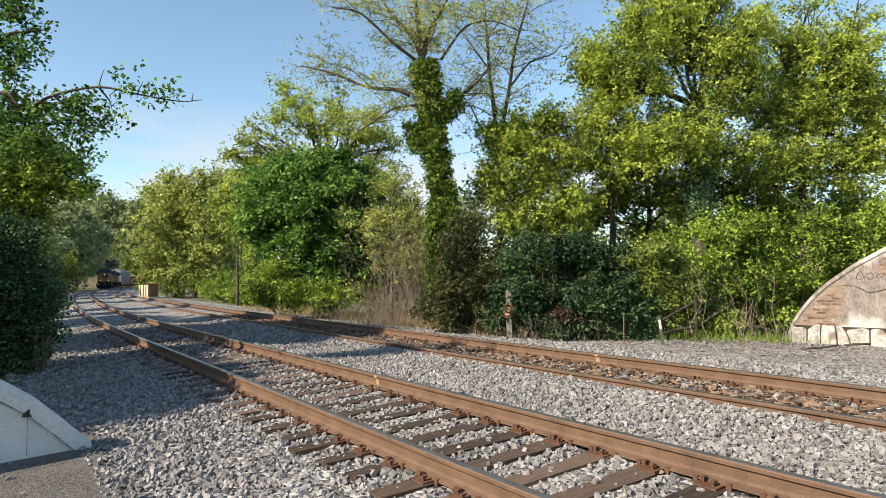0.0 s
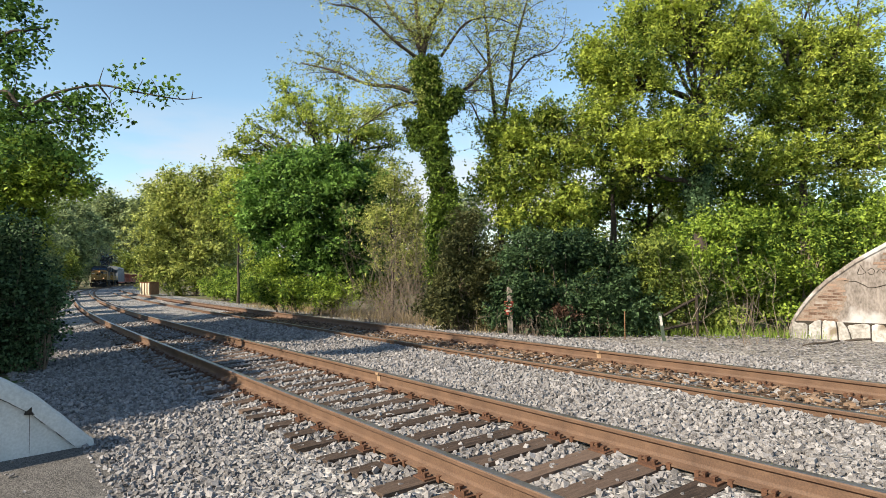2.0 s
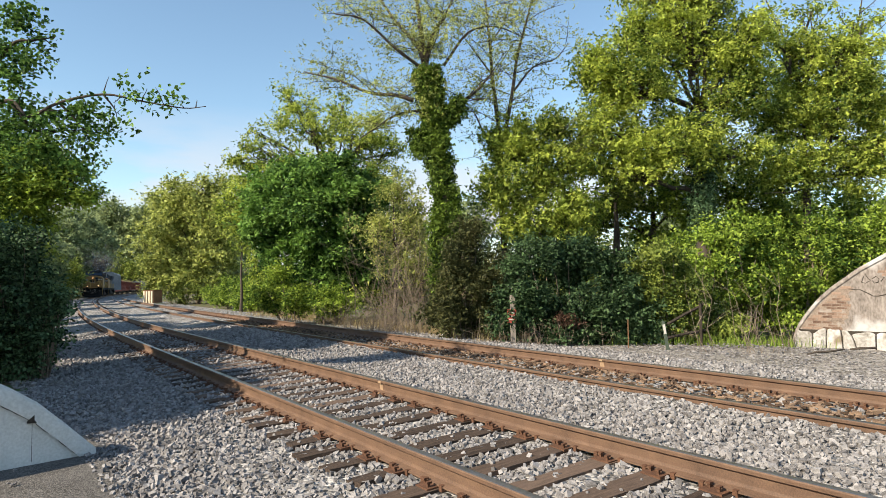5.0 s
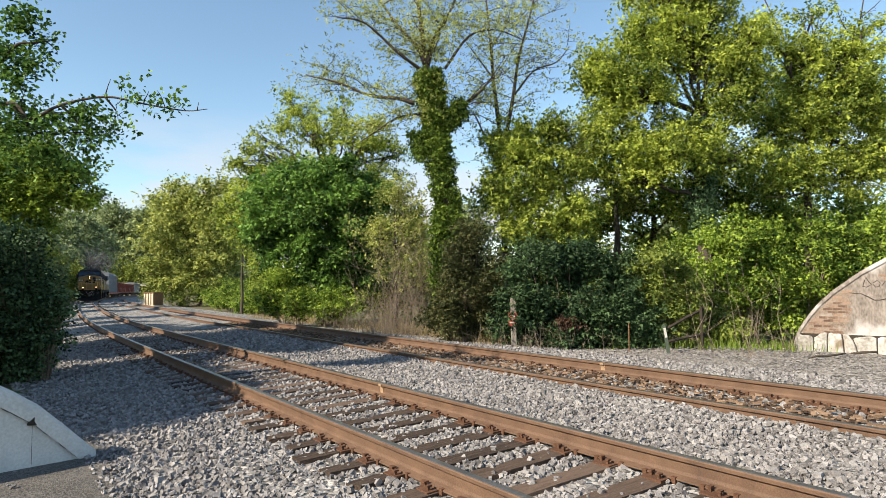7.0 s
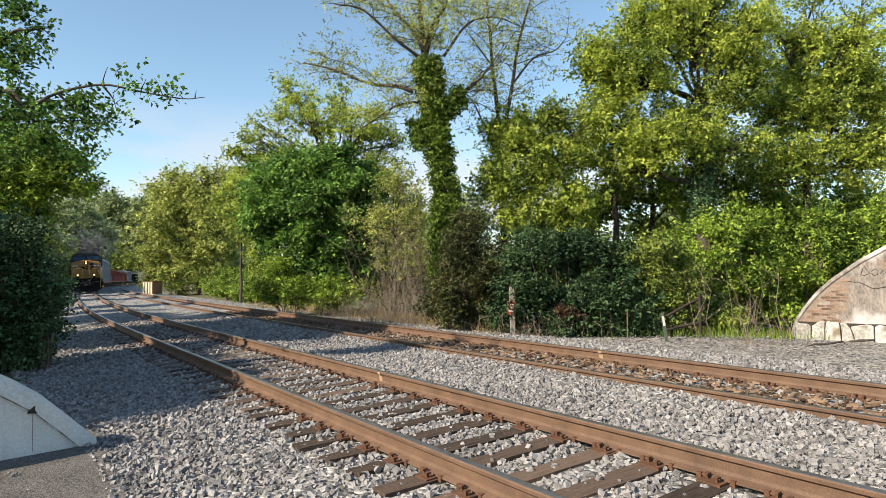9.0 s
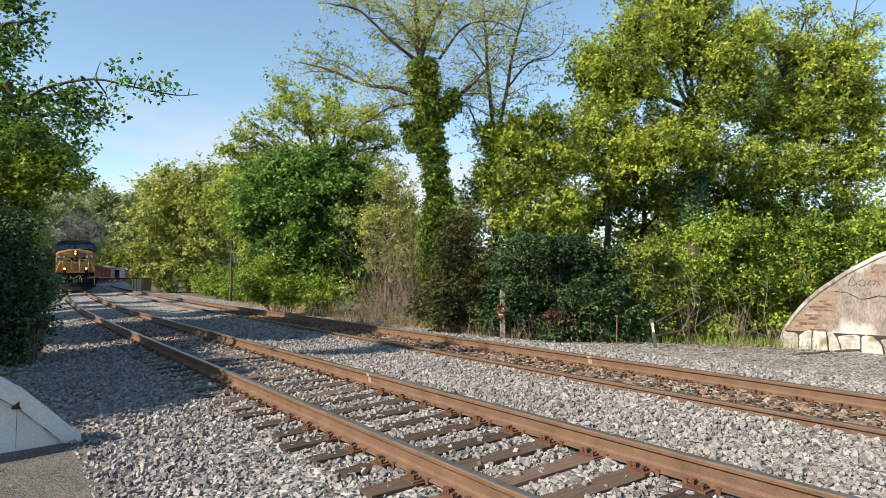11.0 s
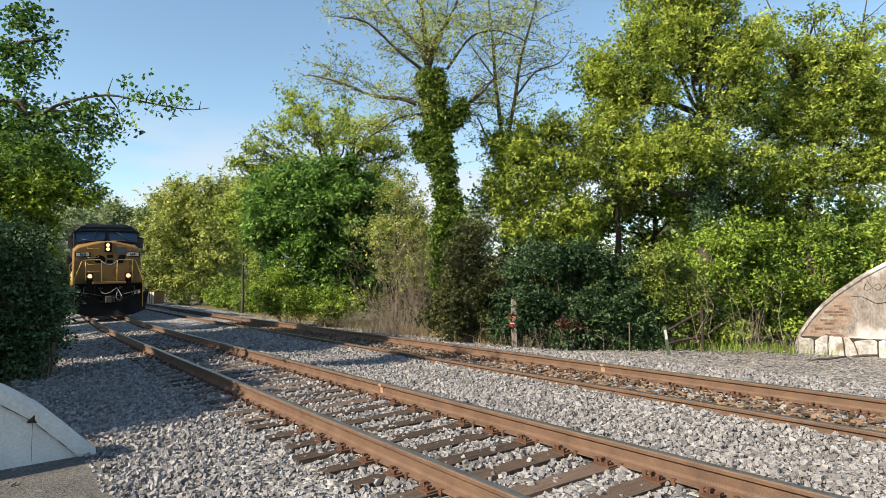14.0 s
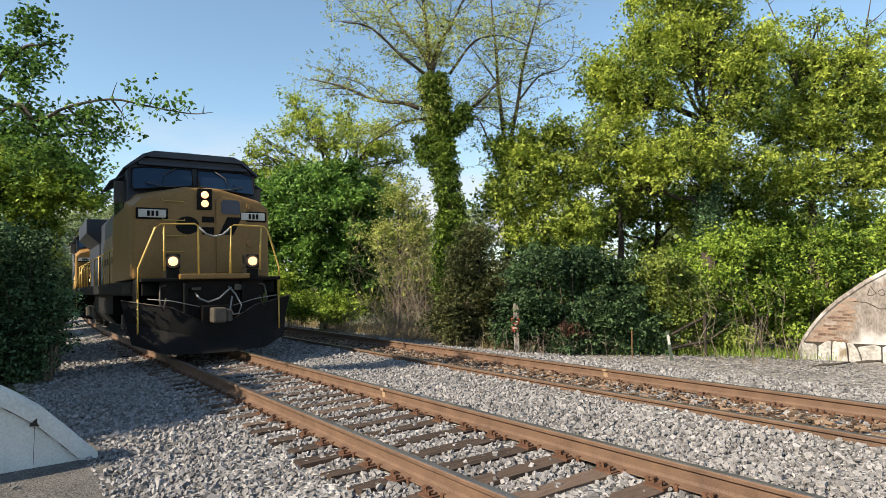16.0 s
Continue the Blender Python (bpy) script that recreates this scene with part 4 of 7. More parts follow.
tree("woodland_tree", (-2.88, 34.00, -0.2), (3.5, 0.16),
     [(0.00, 0.00, 4.06, 2.30, 1.84, 1.38), (-1.84, 0.00, 2.27, 1.84, 1.61, 1.38), (1.84, 0.00, 2.53, 1.84, 1.69, 1.53), (0.00, 0.00, 1.33, 2.45, 1.84, 1.23), (0.61, 0.00, 5.31, 1.38, 1.30, 1.23)],
     M_LEAF_MID, "woodland tree behind the trackside growth", clumps=75, per=70, spread=0.6, size=0.19, seed=80)

tree("woodland_tree", (0.48, 33.00, -0.2), (3.5, 0.16),
     [(0.00, 0.00, 3.98, 2.23, 1.79, 1.34), (-1.79, 0.00, 2.22, 1.79, 1.56, 1.34), (1.79, 0.00, 2.47, 1.79, 1.64, 1.49), (0.00, 0.00, 1.30, 2.38, 1.79, 1.19), (0.60, 0.00, 5.16, 1.34, 1.26, 1.19)],
     M_LEAF_FAR, "woodland tree behind the trackside growth", clumps=75, per=70, spread=0.6, size=0.19, seed=81)

tree("woodland_tree", (6.62, 34.00, -0.2), (3.5, 0.16),
     [(0.00, 0.00, 3.97, 2.30, 1.84, 1.38), (-1.84, 0.00, 2.16, 1.84, 1.61, 1.38), (1.84, 0.00, 2.42, 1.84, 1.69, 1.53), (0.00, 0.00, 1.21, 2.45, 1.84, 1.23), (0.61, 0.00, 5.19, 1.38, 1.30, 1.23)],
     M_LEAF_MID, "woodland tree behind the trackside growth", clumps=75, per=70, spread=0.6, size=0.19, seed=82)

tree("woodland_tree", (11.78, 33.00, -0.2), (3.5, 0.16),
     [(0.00, 0.00, 3.86, 2.23, 1.79, 1.34), (-1.79, 0.00, 2.08, 1.79, 1.56, 1.34), (1.79, 0.00, 2.33, 1.79, 1.64, 1.49), (0.00, 0.00, 1.16, 2.38, 1.79, 1.19), (0.60, 0.00, 5.02, 1.34, 1.26, 1.19)],
     M_LEAF_FAR, "woodland tree behind the trackside growth", clumps=75, per=70, spread=0.6, size=0.19, seed=83)

tree("woodland_tree", (16.38, 31.00, -0.2), (3.5, 0.16),
     [(0.00, 0.00, 3.65, 2.10, 1.68, 1.26), (-1.68, 0.00, 1.99, 1.68, 1.47, 1.26), (1.68, 0.00, 2.23, 1.68, 1.54, 1.40), (0.00, 0.00, 1.13, 2.24, 1.68, 1.12), (0.56, 0.00, 4.76, 1.26, 1.19, 1.12)],
     M_LEAF_MID, "woodland tree behind the trackside growth", clumps=75, per=70, spread=0.6, size=0.19, seed=84)

tree("woodland_tree", (20.45, 30.00, -0.2), (3.5, 0.16),
     [(0.00, 0.00, 3.53, 2.03, 1.62, 1.22), (-1.62, 0.00, 1.93, 1.62, 1.42, 1.22), (1.62, 0.00, 2.16, 1.62, 1.49, 1.35), (0.00, 0.00, 1.10, 2.16, 1.62, 1.08), (0.54, 0.00, 4.61, 1.22, 1.15, 1.08)],
     M_LEAF_FAR, "woodland tree behind the trackside growth", clumps=75, per=70, spread=0.6, size=0.19, seed=85)

tree("line_tree", (-24.65, 34.00, -0.2), (4.0, 0.18),
     [(0.00, 0.00, 6.51, 1.53, 1.38, 1.23), (-1.53, 0.00, 4.99, 1.69, 1.61, 1.53), (0.31, 0.00, 4.36, 1.38, 1.38, 1.38), (-0.61, 0.00, 3.45, 1.53, 1.30, 1.07)],
     M_LEAF_FAR, "leafy tree on the outside of the bend", clumps=110, per=80, spread=0.41, size=0.14, seed=90)

tree("line_tree", (-33.28, 48.00, -0.2), (4.0, 0.18),
     [(0.00, 0.00, 6.70, 2.16, 1.95, 1.73), (-2.16, 0.00, 4.57, 2.38, 2.27, 2.16), (0.43, 0.00, 3.67, 1.95, 1.95, 1.95), (-0.87, 0.00, 2.39, 2.16, 1.84, 1.51)],
     M_LEAF_FAR, "leafy tree on the outside of the bend", clumps=110, per=80, spread=0.58, size=0.20, seed=91)

tree("line_tree", (-41.59, 62.00, -0.2), (4.0, 0.18),
     [(0.00, 0.00, 7.01, 2.80, 2.52, 2.24), (-2.80, 0.00, 4.25, 3.07, 2.94, 2.80), (0.56, 0.00, 3.09, 2.52, 2.52, 2.52), (-1.12, 0.00, 1.43, 2.80, 2.38, 1.96)],
     M_LEAF_FAR, "leafy tree on the outside of the bend", clumps=110, per=80, spread=0.74, size=0.26, seed=92)

tree("distant_tree", (-92.52, 150.00, -0.2), (6.0, 0.35),
     [(0.00, 0.00, 15.01, 4.73, 4.40, 4.06), (-2.71, 0.00, 10.99, 4.73, 4.73, 4.73), (2.71, 0.00, 10.92, 4.73, 4.73, 4.73), (0.00, 0.00, 6.22, 6.09, 5.41, 4.73)],
     M_LEAF_FAR, "distant woodland tree closing the view", clumps=80, per=60, spread=1.95, size=0.67, seed=100)

tree("distant_tree", (-130.0, 222.00, -0.2), (8.0, 0.35),
     [(0.00, 0.00, 20.76, 6.31, 5.86, 5.41), (-3.61, 0.00, 15.39, 6.31, 6.31, 6.31), (3.61, 0.00, 15.30, 6.31, 6.31, 6.31), (0.00, 0.00, 9.03, 8.12, 7.21, 6.31)],
     M_LEAF_FAR, "distant woodland tree closing the view", clumps=80, per=60, spread=2.60, size=0.90, seed=101, grow=1.1)

tree("distant_tree", (-192.0, 362.0, rise(-192.0, 362.0) - 0.6), (9.2, 0.35),
     [(0.00, 0.00, 22.85, 7.26, 6.74, 6.22), (-4.15, 0.00, 16.68, 7.26, 7.26, 7.26), (4.15, 0.00, 16.58, 7.26, 7.26, 7.26), (0.00, 0.00, 9.37, 9.33, 8.30, 7.26)],
     M_LEAF_FAR, "distant woodland tree closing the view", clumps=80, per=60, spread=2.99, size=1.03, seed=102, grow=1.4)

tree("distant_tree", (-168.0, 360.0, rise(-168.0, 360.0) - 0.6), (9.6, 0.35),
     [(0.00, 0.00, 22.55, 7.57, 7.03, 6.49), (-4.33, 0.00, 16.11, 7.57, 7.57, 7.57), (4.33, 0.00, 16.01, 7.57, 7.57, 7.57), (0.00, 0.00, 8.49, 9.74, 8.66, 7.57)],
     M_LEAF_FAR, "distant woodland tree closing the view", clumps=80, per=60, spread=3.12, size=1.08, seed=103, grow=1.4)

tree("distant_tree", (-146.0, 358.0, rise(-146.0, 358.0) - 0.6), (9.6, 0.35),
     [(0.00, 0.00, 18.09, 7.57, 7.03, 6.49), (-4.33, 0.00, 11.65, 7.57, 7.57, 7.57), (4.33, 0.00, 11.54, 7.57, 7.57, 7.57), (0.00, 0.00, 4.02, 9.74, 8.66, 7.57)],
     M_LEAF_FAR, "distant woodland tree closing the view", clumps=80, per=60, spread=3.12, size=1.08, seed=104, grow=1.4)

tree("distant_tree", (-82.0, 225.00, -0.2), (8.0, 0.35),
     [(0.00, 0.00, 9.80, 6.31, 5.86, 5.41), (-3.61, 0.00, 4.44, 6.31, 6.31, 6.31), (3.61, 0.00, 4.35, 6.31, 6.31, 6.31), (0.00, 0.00, -1.92, 8.12, 7.21, 6.31)],
     M_LEAF_FAR, "distant woodland tree closing the view", clumps=80, per=60, spread=2.60, size=0.90, seed=105, grow=1.1)

tree("distant_tree", (-99.28, 150.00, -0.2), (6.0, 0.35),
     [(0.00, 0.00, 15.10, 4.73, 4.40, 4.06), (-2.71, 0.00, 11.07, 4.73, 4.73, 4.73), (2.71, 0.00, 11.00, 4.73, 4.73, 4.73), (0.00, 0.00, 6.30, 6.09, 5.41, 4.73)],
     M_LEAF_FAR, "distant woodland tree closing the view", clumps=80, per=60, spread=1.95, size=0.67, seed=106)

for k, (x, y, g) in enumerate(((-210, 366, 1.35), (-124, 360, 1.3), (-180, 395, 1.5), (-156, 392, 1.5), (-132, 390, 1.4))):
    tree("distant_tree", (x, y, rise(x, y) - 0.6), (9.0, 0.35),
         [(0.00, 0.00, 21.5, 7.3, 6.7, 6.2), (-4.15, 0.00, 15.5, 7.3, 7.3, 7.3), (4.15, 0.00, 15.0, 7.3, 7.3, 7.3), (0.00, 0.00, 8.5, 9.3, 8.3, 7.3)],
         M_LEAF_FAR, "distant woodland tree on the rise beyond the bend", clumps=80, per=60, spread=3.0, size=1.05, seed=110 + k, grow=g)

for k, (x, y) in enumerate(((-190, 318), (-172, 322), (-154, 318), (-137, 320), (-120, 316), (-104, 312))):
    bush("far_bush", (x, y, rise(x, y) - 0.5),
         [(0.0, 0.0, 4.5, 8.0, 4.0, 4.5), (-5.0, 0.0, 7.5, 5.0, 4.0, 5.0), (4.5, 0.0, 7.0, 5.5, 4.0, 5.5), (0.0, 2.0, 11.0, 6.0, 4.0, 4.0)],
         M_LEAF_MID, "dark undergrowth at the foot of the wooded rise", clumps=90, per=40, spread=2.0, size=0.85, seed=130 + k)

for k, (a, u, g) in enumerate(((86.0, -9.5, 1.15), (103.0, -9.5, 1.25), (121.0, -10.0, 1.3), (140.0, -10.0, 1.35), (158.0, -10.5, 1.4))):
    tree("line_tree", beside(a, u), (6.0, 0.2),
         [(0.0, 0.0, 7.6, 2.8, 2.6, 2.3), (-1.5, 2.6, 6.6, 2.8, 2.8, 2.4), (1.6, -2.6, 6.4, 2.6, 2.8, 2.3), (0.4, 0.2, 3.8, 2.8, 3.2, 2.4), (1.4, -2.0, 2.0, 2.2, 2.6, 1.9)],
         M_LEAF_FAR, "leafy tree on the outside of the bend", clumps=60, per=62, spread=0.8, size=0.42, seed=150 + k, grow=g)
    bush("line_side_bush", beside(a + 6.0, -6.6),
         [(0.0, 0.0, 0.8, 1.4, 1.6, 0.9), (-1.0, 1.5, 1.0, 1.3, 1.6, 1.1), (0.8, -1.5, 0.7, 1.3, 1.6, 0.9)],
         M_LEAF_MID, "tangled scrub at the edge of the ballast", clumps=40, per=40, spread=0.55, size=0.26, seed=160 + k)


# ---- train ----
M_YELLOW = surface("dirty_yellow_paint", (0.165, 0.086, 0.019), (0.262, 0.142, 0.034), 1.2, 0.5, 0.12, 26.0, spot=(0.17, 0.105, 0.04), spot_at=0.60, height=0.004)
M_BLUE = surface("dark_blue_paint", (0.008, 0.012, 0.022), (0.024, 0.033, 0.052), 1.5, 0.55, 0.1, 30.0, height=0.004)
M_BLACK = surface("sooty_black_steel", (0.002, 0.002, 0.002), (0.010, 0.009, 0.008), 4.0, 0.85, 0.3, 40.0, height=0.006)
M_SOOT = surface("sooty_brown_steel", (0.004, 0.003, 0.003), (0.018, 0.013, 0.010), 5.0, 0.8, 0.3, 40.0, height=0.006)
M_PLOW = surface("scuffed_black_plow", (0.003, 0.003, 0.003), (0.011, 0.010, 0.010), 2.5, 0.8, 0.2, 30.0, spot=(0.018, 0.015, 0.013), spot_at=0.66, height=0.006)
M_GRIME = surface("grimy_steel", (0.035, 0.030, 0.025), (0.12, 0.10, 0.08), 6.0, 0.65, 0.3, 50.0, metal=0.3, height=0.004)
M_RAILING = surface("worn_yellow_railing", (0.42, 0.26, 0.05), (0.62, 0.43, 0.11), 6.0, 0.5, 0.1, 60.0)
M_GREYCAR = surface("galvanised_grey_panel", (0.20, 0.21, 0.22), (0.36, 0.37, 0.38), 1.5, 0.6, 0.2, 24.0, spot=(0.30, 0.24, 0.19), spot_at=0.64)
M_RED = surface("oxide_red_paint", (0.20, 0.052, 0.035), (0.36, 0.105, 0.065), 1.5, 0.7, 0.2, 24.0, spot=(0.12, 0.05, 0.035), spot_at=0.58)
M_BOARD = surface("number_board_white", (0.42, 0.40, 0.35), (0.60, 0.58, 0.53), 5.0, 0.5, 0.0, 40.0)
M_HOSE = surface("pale_hose", (0.16, 0.16, 0.15), (0.34, 0.33, 0.31), 9.0, 0.7, 0.2, 60.0)
M_STEELWHEEL = surface("wheel_steel", (0.06, 0.045, 0.035), (0.20, 0.16, 0.13), 8.0, 0.5, 0.2, 60.0, metal=0.6)
M_LAMP = glow("lit_headlamp", (1.0, 0.52, 0.22), 1.35)
M_GLASS = bpy.data.materials.new("dark_cab_glass")
M_GLASS.use_nodes = True
_g = M_GLASS.node_tree.nodes["Principled BSDF"]
_g.inputs["Base Color"].default_value, _g.inputs["Roughness"].default_value, _g.inputs["IOR"].default_value = (0.010, 0.026, 0.055, 1), 0.06, 1.45


def block(name, x0, x1, y0, y1, z0, z1, mat, parent, bevel=0.02, label=""):
    bm = bmesh.new()
    box(bm, x0, x1, y0, y1, z0, z1)
    if bevel:
        rounded(bm, bevel, 2)
    return part(name, bm, mat, parent, label)


def solid(name, outline, a, b, axis, mat, parent, bevel=0.0, label=""):
    bm = bmesh.new()
    prism(bm, outline, a, b, axis)
    if bevel:
        rounded(bm, bevel, 2)
    return part(name, bm, mat, parent, label)


def loft(name, sections, mat, parent, bevel=0.0, label=""):
    """A closed body through outlines of equal count, each a list of (x, y, z)."""
    bm = bmesh.new()
    rings = [[bm.verts.new(p) for p in s] for s in sections]
    k = len(rings[0])
    for r0, r1 in zip(rings, rings[1:]):
        for j in range(k):
            bm.faces.new((r0[j], r0[(j + 1) % k], r1[(j + 1) % k], r1[j]))
    bm.faces.new(rings[0][::-1])
    bm.faces.new(rings[-1])
    bmesh.ops.recalc_face_normals(bm, faces=bm.faces)
    if bevel:
        rounded(bm, bevel, 2)
    return part(name, bm, mat, parent, label)


def pipe(name, points, radius, mat, parent, sides=8, label=""):
    bm = bmesh.new()
    tube(bm, points, radius, sides)
    return part(name, bm, mat, parent, label, smooth=True)


def disc(name, x, y, z, r, depth, mat, parent, label="", dome=0.0):
    """A round lamp or cap that looks towards -y."""
    bm = bmesh.new()
    n = 20
    prof = [(r, 0.0), (r, -depth), (r * 0.7, -depth - dome * 0.7), (r * 0.01, -depth - dome)]
    rings = [[bm.verts.new((x + a * math.cos(2 * math.pi * j / n), y + b, z + a * math.sin(2 * math.pi * j / n))) for j in range(n)] for a, b in prof]
    for r0, r1 in zip(rings, rings[1:]):
        for j in range(n):
            bm.faces.new((r0[j], r0[(j + 1) % n], r1[(j + 1) % n], r1[j]))
    bm.faces.new(rings[0])
    bmesh.ops.recalc_face_normals(bm, faces=bm.faces)
    return part(name, bm, mat, parent, label, smooth=dome > 0)


def wheelset_mesh():
    bm = bmesh.new()
    n = 24
    prof = [(-0.86, 0.09), (-0.80, 0.09), (-0.80, 0.30), (-0.77, 0.44), (-0.82, 0.44), (-0.82, 0.505), (-0.70, 0.515), (-0.69, 0.545), (-0.665, 0.545), (-0.66, 0.44), (-0.70, 0.30), (-0.66, 0.12), (-0.6, 0.085)]
    prof = prof + [(-a, b) for a, b in prof[::-1]]
    rings = [[bm.verts.new((a, b * math.cos(2 * math.pi * j / n), b * math.sin(2 * math.pi * j / n))) for j in range(n)] for a, b in prof]
    for r0, r1 in zip(rings, rings[1:]):
        for j in range(n):
            bm.faces.new((r0[j], r0[(j + 1) % n], r1[(j + 1) % n], r1[j]))
    bm.faces.new(rings[0][::-1])
    bm.faces.new(rings[-1])
    for k in range(5):
        a = 2 * math.pi * k / 5
        for side in (-0.795, 0.795):
            box(bm, side - 0.02, side + 0.02, 0.24 * math.cos(a) - 0.04, 0.24 * math.cos(a) + 0.04, 0.24 * math.sin(a) - 0.04, 0.24 * math.sin(a) + 0.04)
    bmesh.ops.recalc_face_normals(bm, faces=bm.faces)
    me = bpy.data.meshes.new("wheelset")
    bm.to_mesh(me)
    bm.free()
    me.materials.append(M_STEELWHEEL)
    return me


WHEELS = wheelset_mesh()
AXLES = []


def bogie(parent, y, gaps, heavy=True):
    """A truck: side frames with axle boxes and springs; its wheelsets hang on the vehicle."""
    bm = bmesh.new()
    lo, hi = min(gaps) - 0.55, max(gaps) + 0.55
    for side in (-1, 1):
        x0, x1 = sorted((side * 0.98, side * 1.14))
        outline = [(lo, 0.52), (lo + 0.2, 0.40), (hi - 0.2, 0.40), (hi, 0.52), (hi, 0.72), (hi - 0.5, 0.86), (lo + 0.5, 0.86), (lo, 0.72)]
        f = bmesh.new()
        prism(f, [(a + y, b) for a, b in outline], x0, x1, "x")
        me = bpy.data.meshes.new("frame")
        f.to_mesh(me)
        f.free()
        bm.from_mesh(me)
        bpy.data.meshes.remove(me)
        for g in gaps:
            box(bm, x0 - 0.05, x1 + 0.05, y + g - 0.17, y + g + 0.17, 0.36, 0.72)
        for g in np.linspace(lo + 0.75, hi - 0.75, 3 if heavy else 2):
            for d in (-0.12, 0.12):
                tube(bm, [(side * 1.16, y + g + d, 0.42), (side * 1.16, y + g + d, 0.80)], 0.075, 8)
    box(bm, -1.0, 1.0, y - 0.35, y + 0.35, 0.55, 0.85)
    bmesh.ops.recalc_face_normals(bm, faces=bm.faces)
    part("truck", bm, M_GRIME, parent, "dusty cast steel truck frame with axle boxes and springs")
    for g in gaps:
        w = new("wheelset", WHEELS)
        w.parent = parent
        w.location = (0, y + g, 0.515)
        if heavy:
            AXLES.append((w, y + g))


def hand_rail(parent, points, posts, radius=0.021, label="yellow tubular handrail"):
    bm = bmesh.new()
    tube(bm, points, radius, 8)
    for a, b in posts:
        tube(bm, [a, b], radius, 8)
    return part("handrail", bm, M_RAILING, parent, label, smooth=True)


def locomotive(label):
    """A six-axle wide-cab road diesel; the front looks towards -y, z = 0 on the rail head."""
    ob = empty("locomotive", Matrix.Identity(4), label, "locomotive", "locomotives of the train")
    L = 22.2
    # frame and front end
    block("underframe", -1.45, 1.45, 0.35, L - 0.35, 1.36, 1.66, M_BLACK, ob, 0.03)
    block("side_sill", -1.53, -1.45, 1.3, L - 1.3, 1.40, 1.70, M_BLACK, ob, 0.015, "dark side sill")
    block("side_sill", 1.45, 1.53, 1.3, L - 1.3, 1.40, 1.70, M_BLACK, ob, 0.015, "dark side sill")
    block("front_platform", -1.5, 1.5, 0.05, 1.2, 1.66, 1.74, M_BLACK, ob, 0.02)
    solid("anticlimber", [(-0.75, 1.70), (0.75, 1.70), (0.75, 1.82), (-0.75, 1.82)], -0.06, 0.16, "y", M_YELLOW, ob, 0.03, "yellow lip of the front platform")
    block("end_plate", -1.12, 1.12, 0.16, 0.30, 0.85, 1.68, M_SOOT, ob, 0.02, "sooty brown end plate")
    for x in (-0.62, 0.62):
        block("gusset", x - 0.04, x + 0.04, -0.02, 0.18, 0.95, 1.62, M_BLACK, ob, 0.01)
    block("draft_box", -0.30, 0.30, -0.04, 0.2, 0.74, 1.12, M_SOOT, ob, 0.03, "sooty coupler pocket")
    block("hose_bracket", -0.50, -0.30, 0.02, 0.18, 1.46, 1.52, M_GRIME, ob, 0.008)
    block("hose_bracket", 0.42, 0.60, 0.02, 0.18, 1.44, 1.58, M_GRIME, ob, 0.02)
    # thin strips, paler than the plow, along its upper edge
    pipe("plow_edge", [(-1.843, 0.41, 1.285), (-0.888, 0.04, 1.095), (-0.36, -0.06, 0.80)], 0.012, M_GRIME, ob, 6, "thin paler upper edge of the plow")
    pipe("plow_edge", [(1.843, 0.41, 1.285), (0.888, 0.04, 1.095), (0.36, -0.06, 0.80)], 0.012, M_GRIME, ob, 6, "thin paler upper edge of the plow")
    bm = bmesh.new()
    top = [(-1.66, 0.42, 1.27), (-0.8, 0.05, 1.08), (-0.35, -0.05, 0.78), (0.35, -0.05, 0.78), (0.8, 0.05, 1.08), (1.66, 0.42, 1.27)]
    low = [(-1.48, 0.30, 0.34), (-0.95, -0.10, 0.12), (-0.35, -0.28, 0.10), (0.35, -0.28, 0.10), (0.95, -0.10, 0.12), (1.48, 0.30, 0.34)]
    mid = [((a[0] + b[0]) / 2, (a[1] + b[1]) / 2 + 0.10, (a[2] + b[2]) / 2) for a, b in zip(top, low)]
    rows = [[bm.verts.new(p) for p in r] for r in (top, mid, low)]
    rows += [[bm.verts.new((v.co.x, v.co.y + 0.05, v.co.z)) for v in r] for r in rows[:3]]
    for a, b in ((0, 1), (1, 2), (4, 3), (5, 4), (3, 0), (2, 5)):
        for j in range(5):
            bm.faces.new((rows[a][j], rows[a][j + 1], rows[b][j + 1], rows[b][j]))
    bmesh.ops.recalc_face_normals(bm, faces=bm.faces)
    for v in bm.verts:
        v.co.x *= 1.11
    part("snow_plow", bm, M_PLOW, ob, "black steel plow with swept wings")
    bm = bmesh.new()
    box(bm, -0.13, 0.13, -0.35, 0.35, 0.80, 1.04)
    box(bm, -0.21, 0.06, -0.72, -0.33, 0.76, 1.08)
    box(bm, 0.08, 0.20, -0.66, -0.33, 0.78, 1.04)
    rounded(bm, 0.035, 2)
    part("coupler", bm, M_GRIME, ob, "rust-grey knuckle coupler")
    pipe("air_hose", [(-0.42, 0.1, 1.42), (-0.36, -0.10, 1.28), (-0.2, -0.2, 1.20), (0.02, -0.22, 1.27), (0.2, -0.15, 1.42), (0.34, 0.0, 1.50)], 0.019, M_HOSE, ob, label="pale rubber air hose")
    pipe("air_hose", [(0.30, 0.05, 1.52), (0.40, -0.12, 1.36), (0.52, -0.16, 1.10), (0.46, -0.16, 0.92), (0.34, -0.15, 0.90), (0.28, -0.14, 1.05), (0.34, -0.08, 1.3)], 0.019, M_HOSE, ob, label="looped pale rubber air hose")
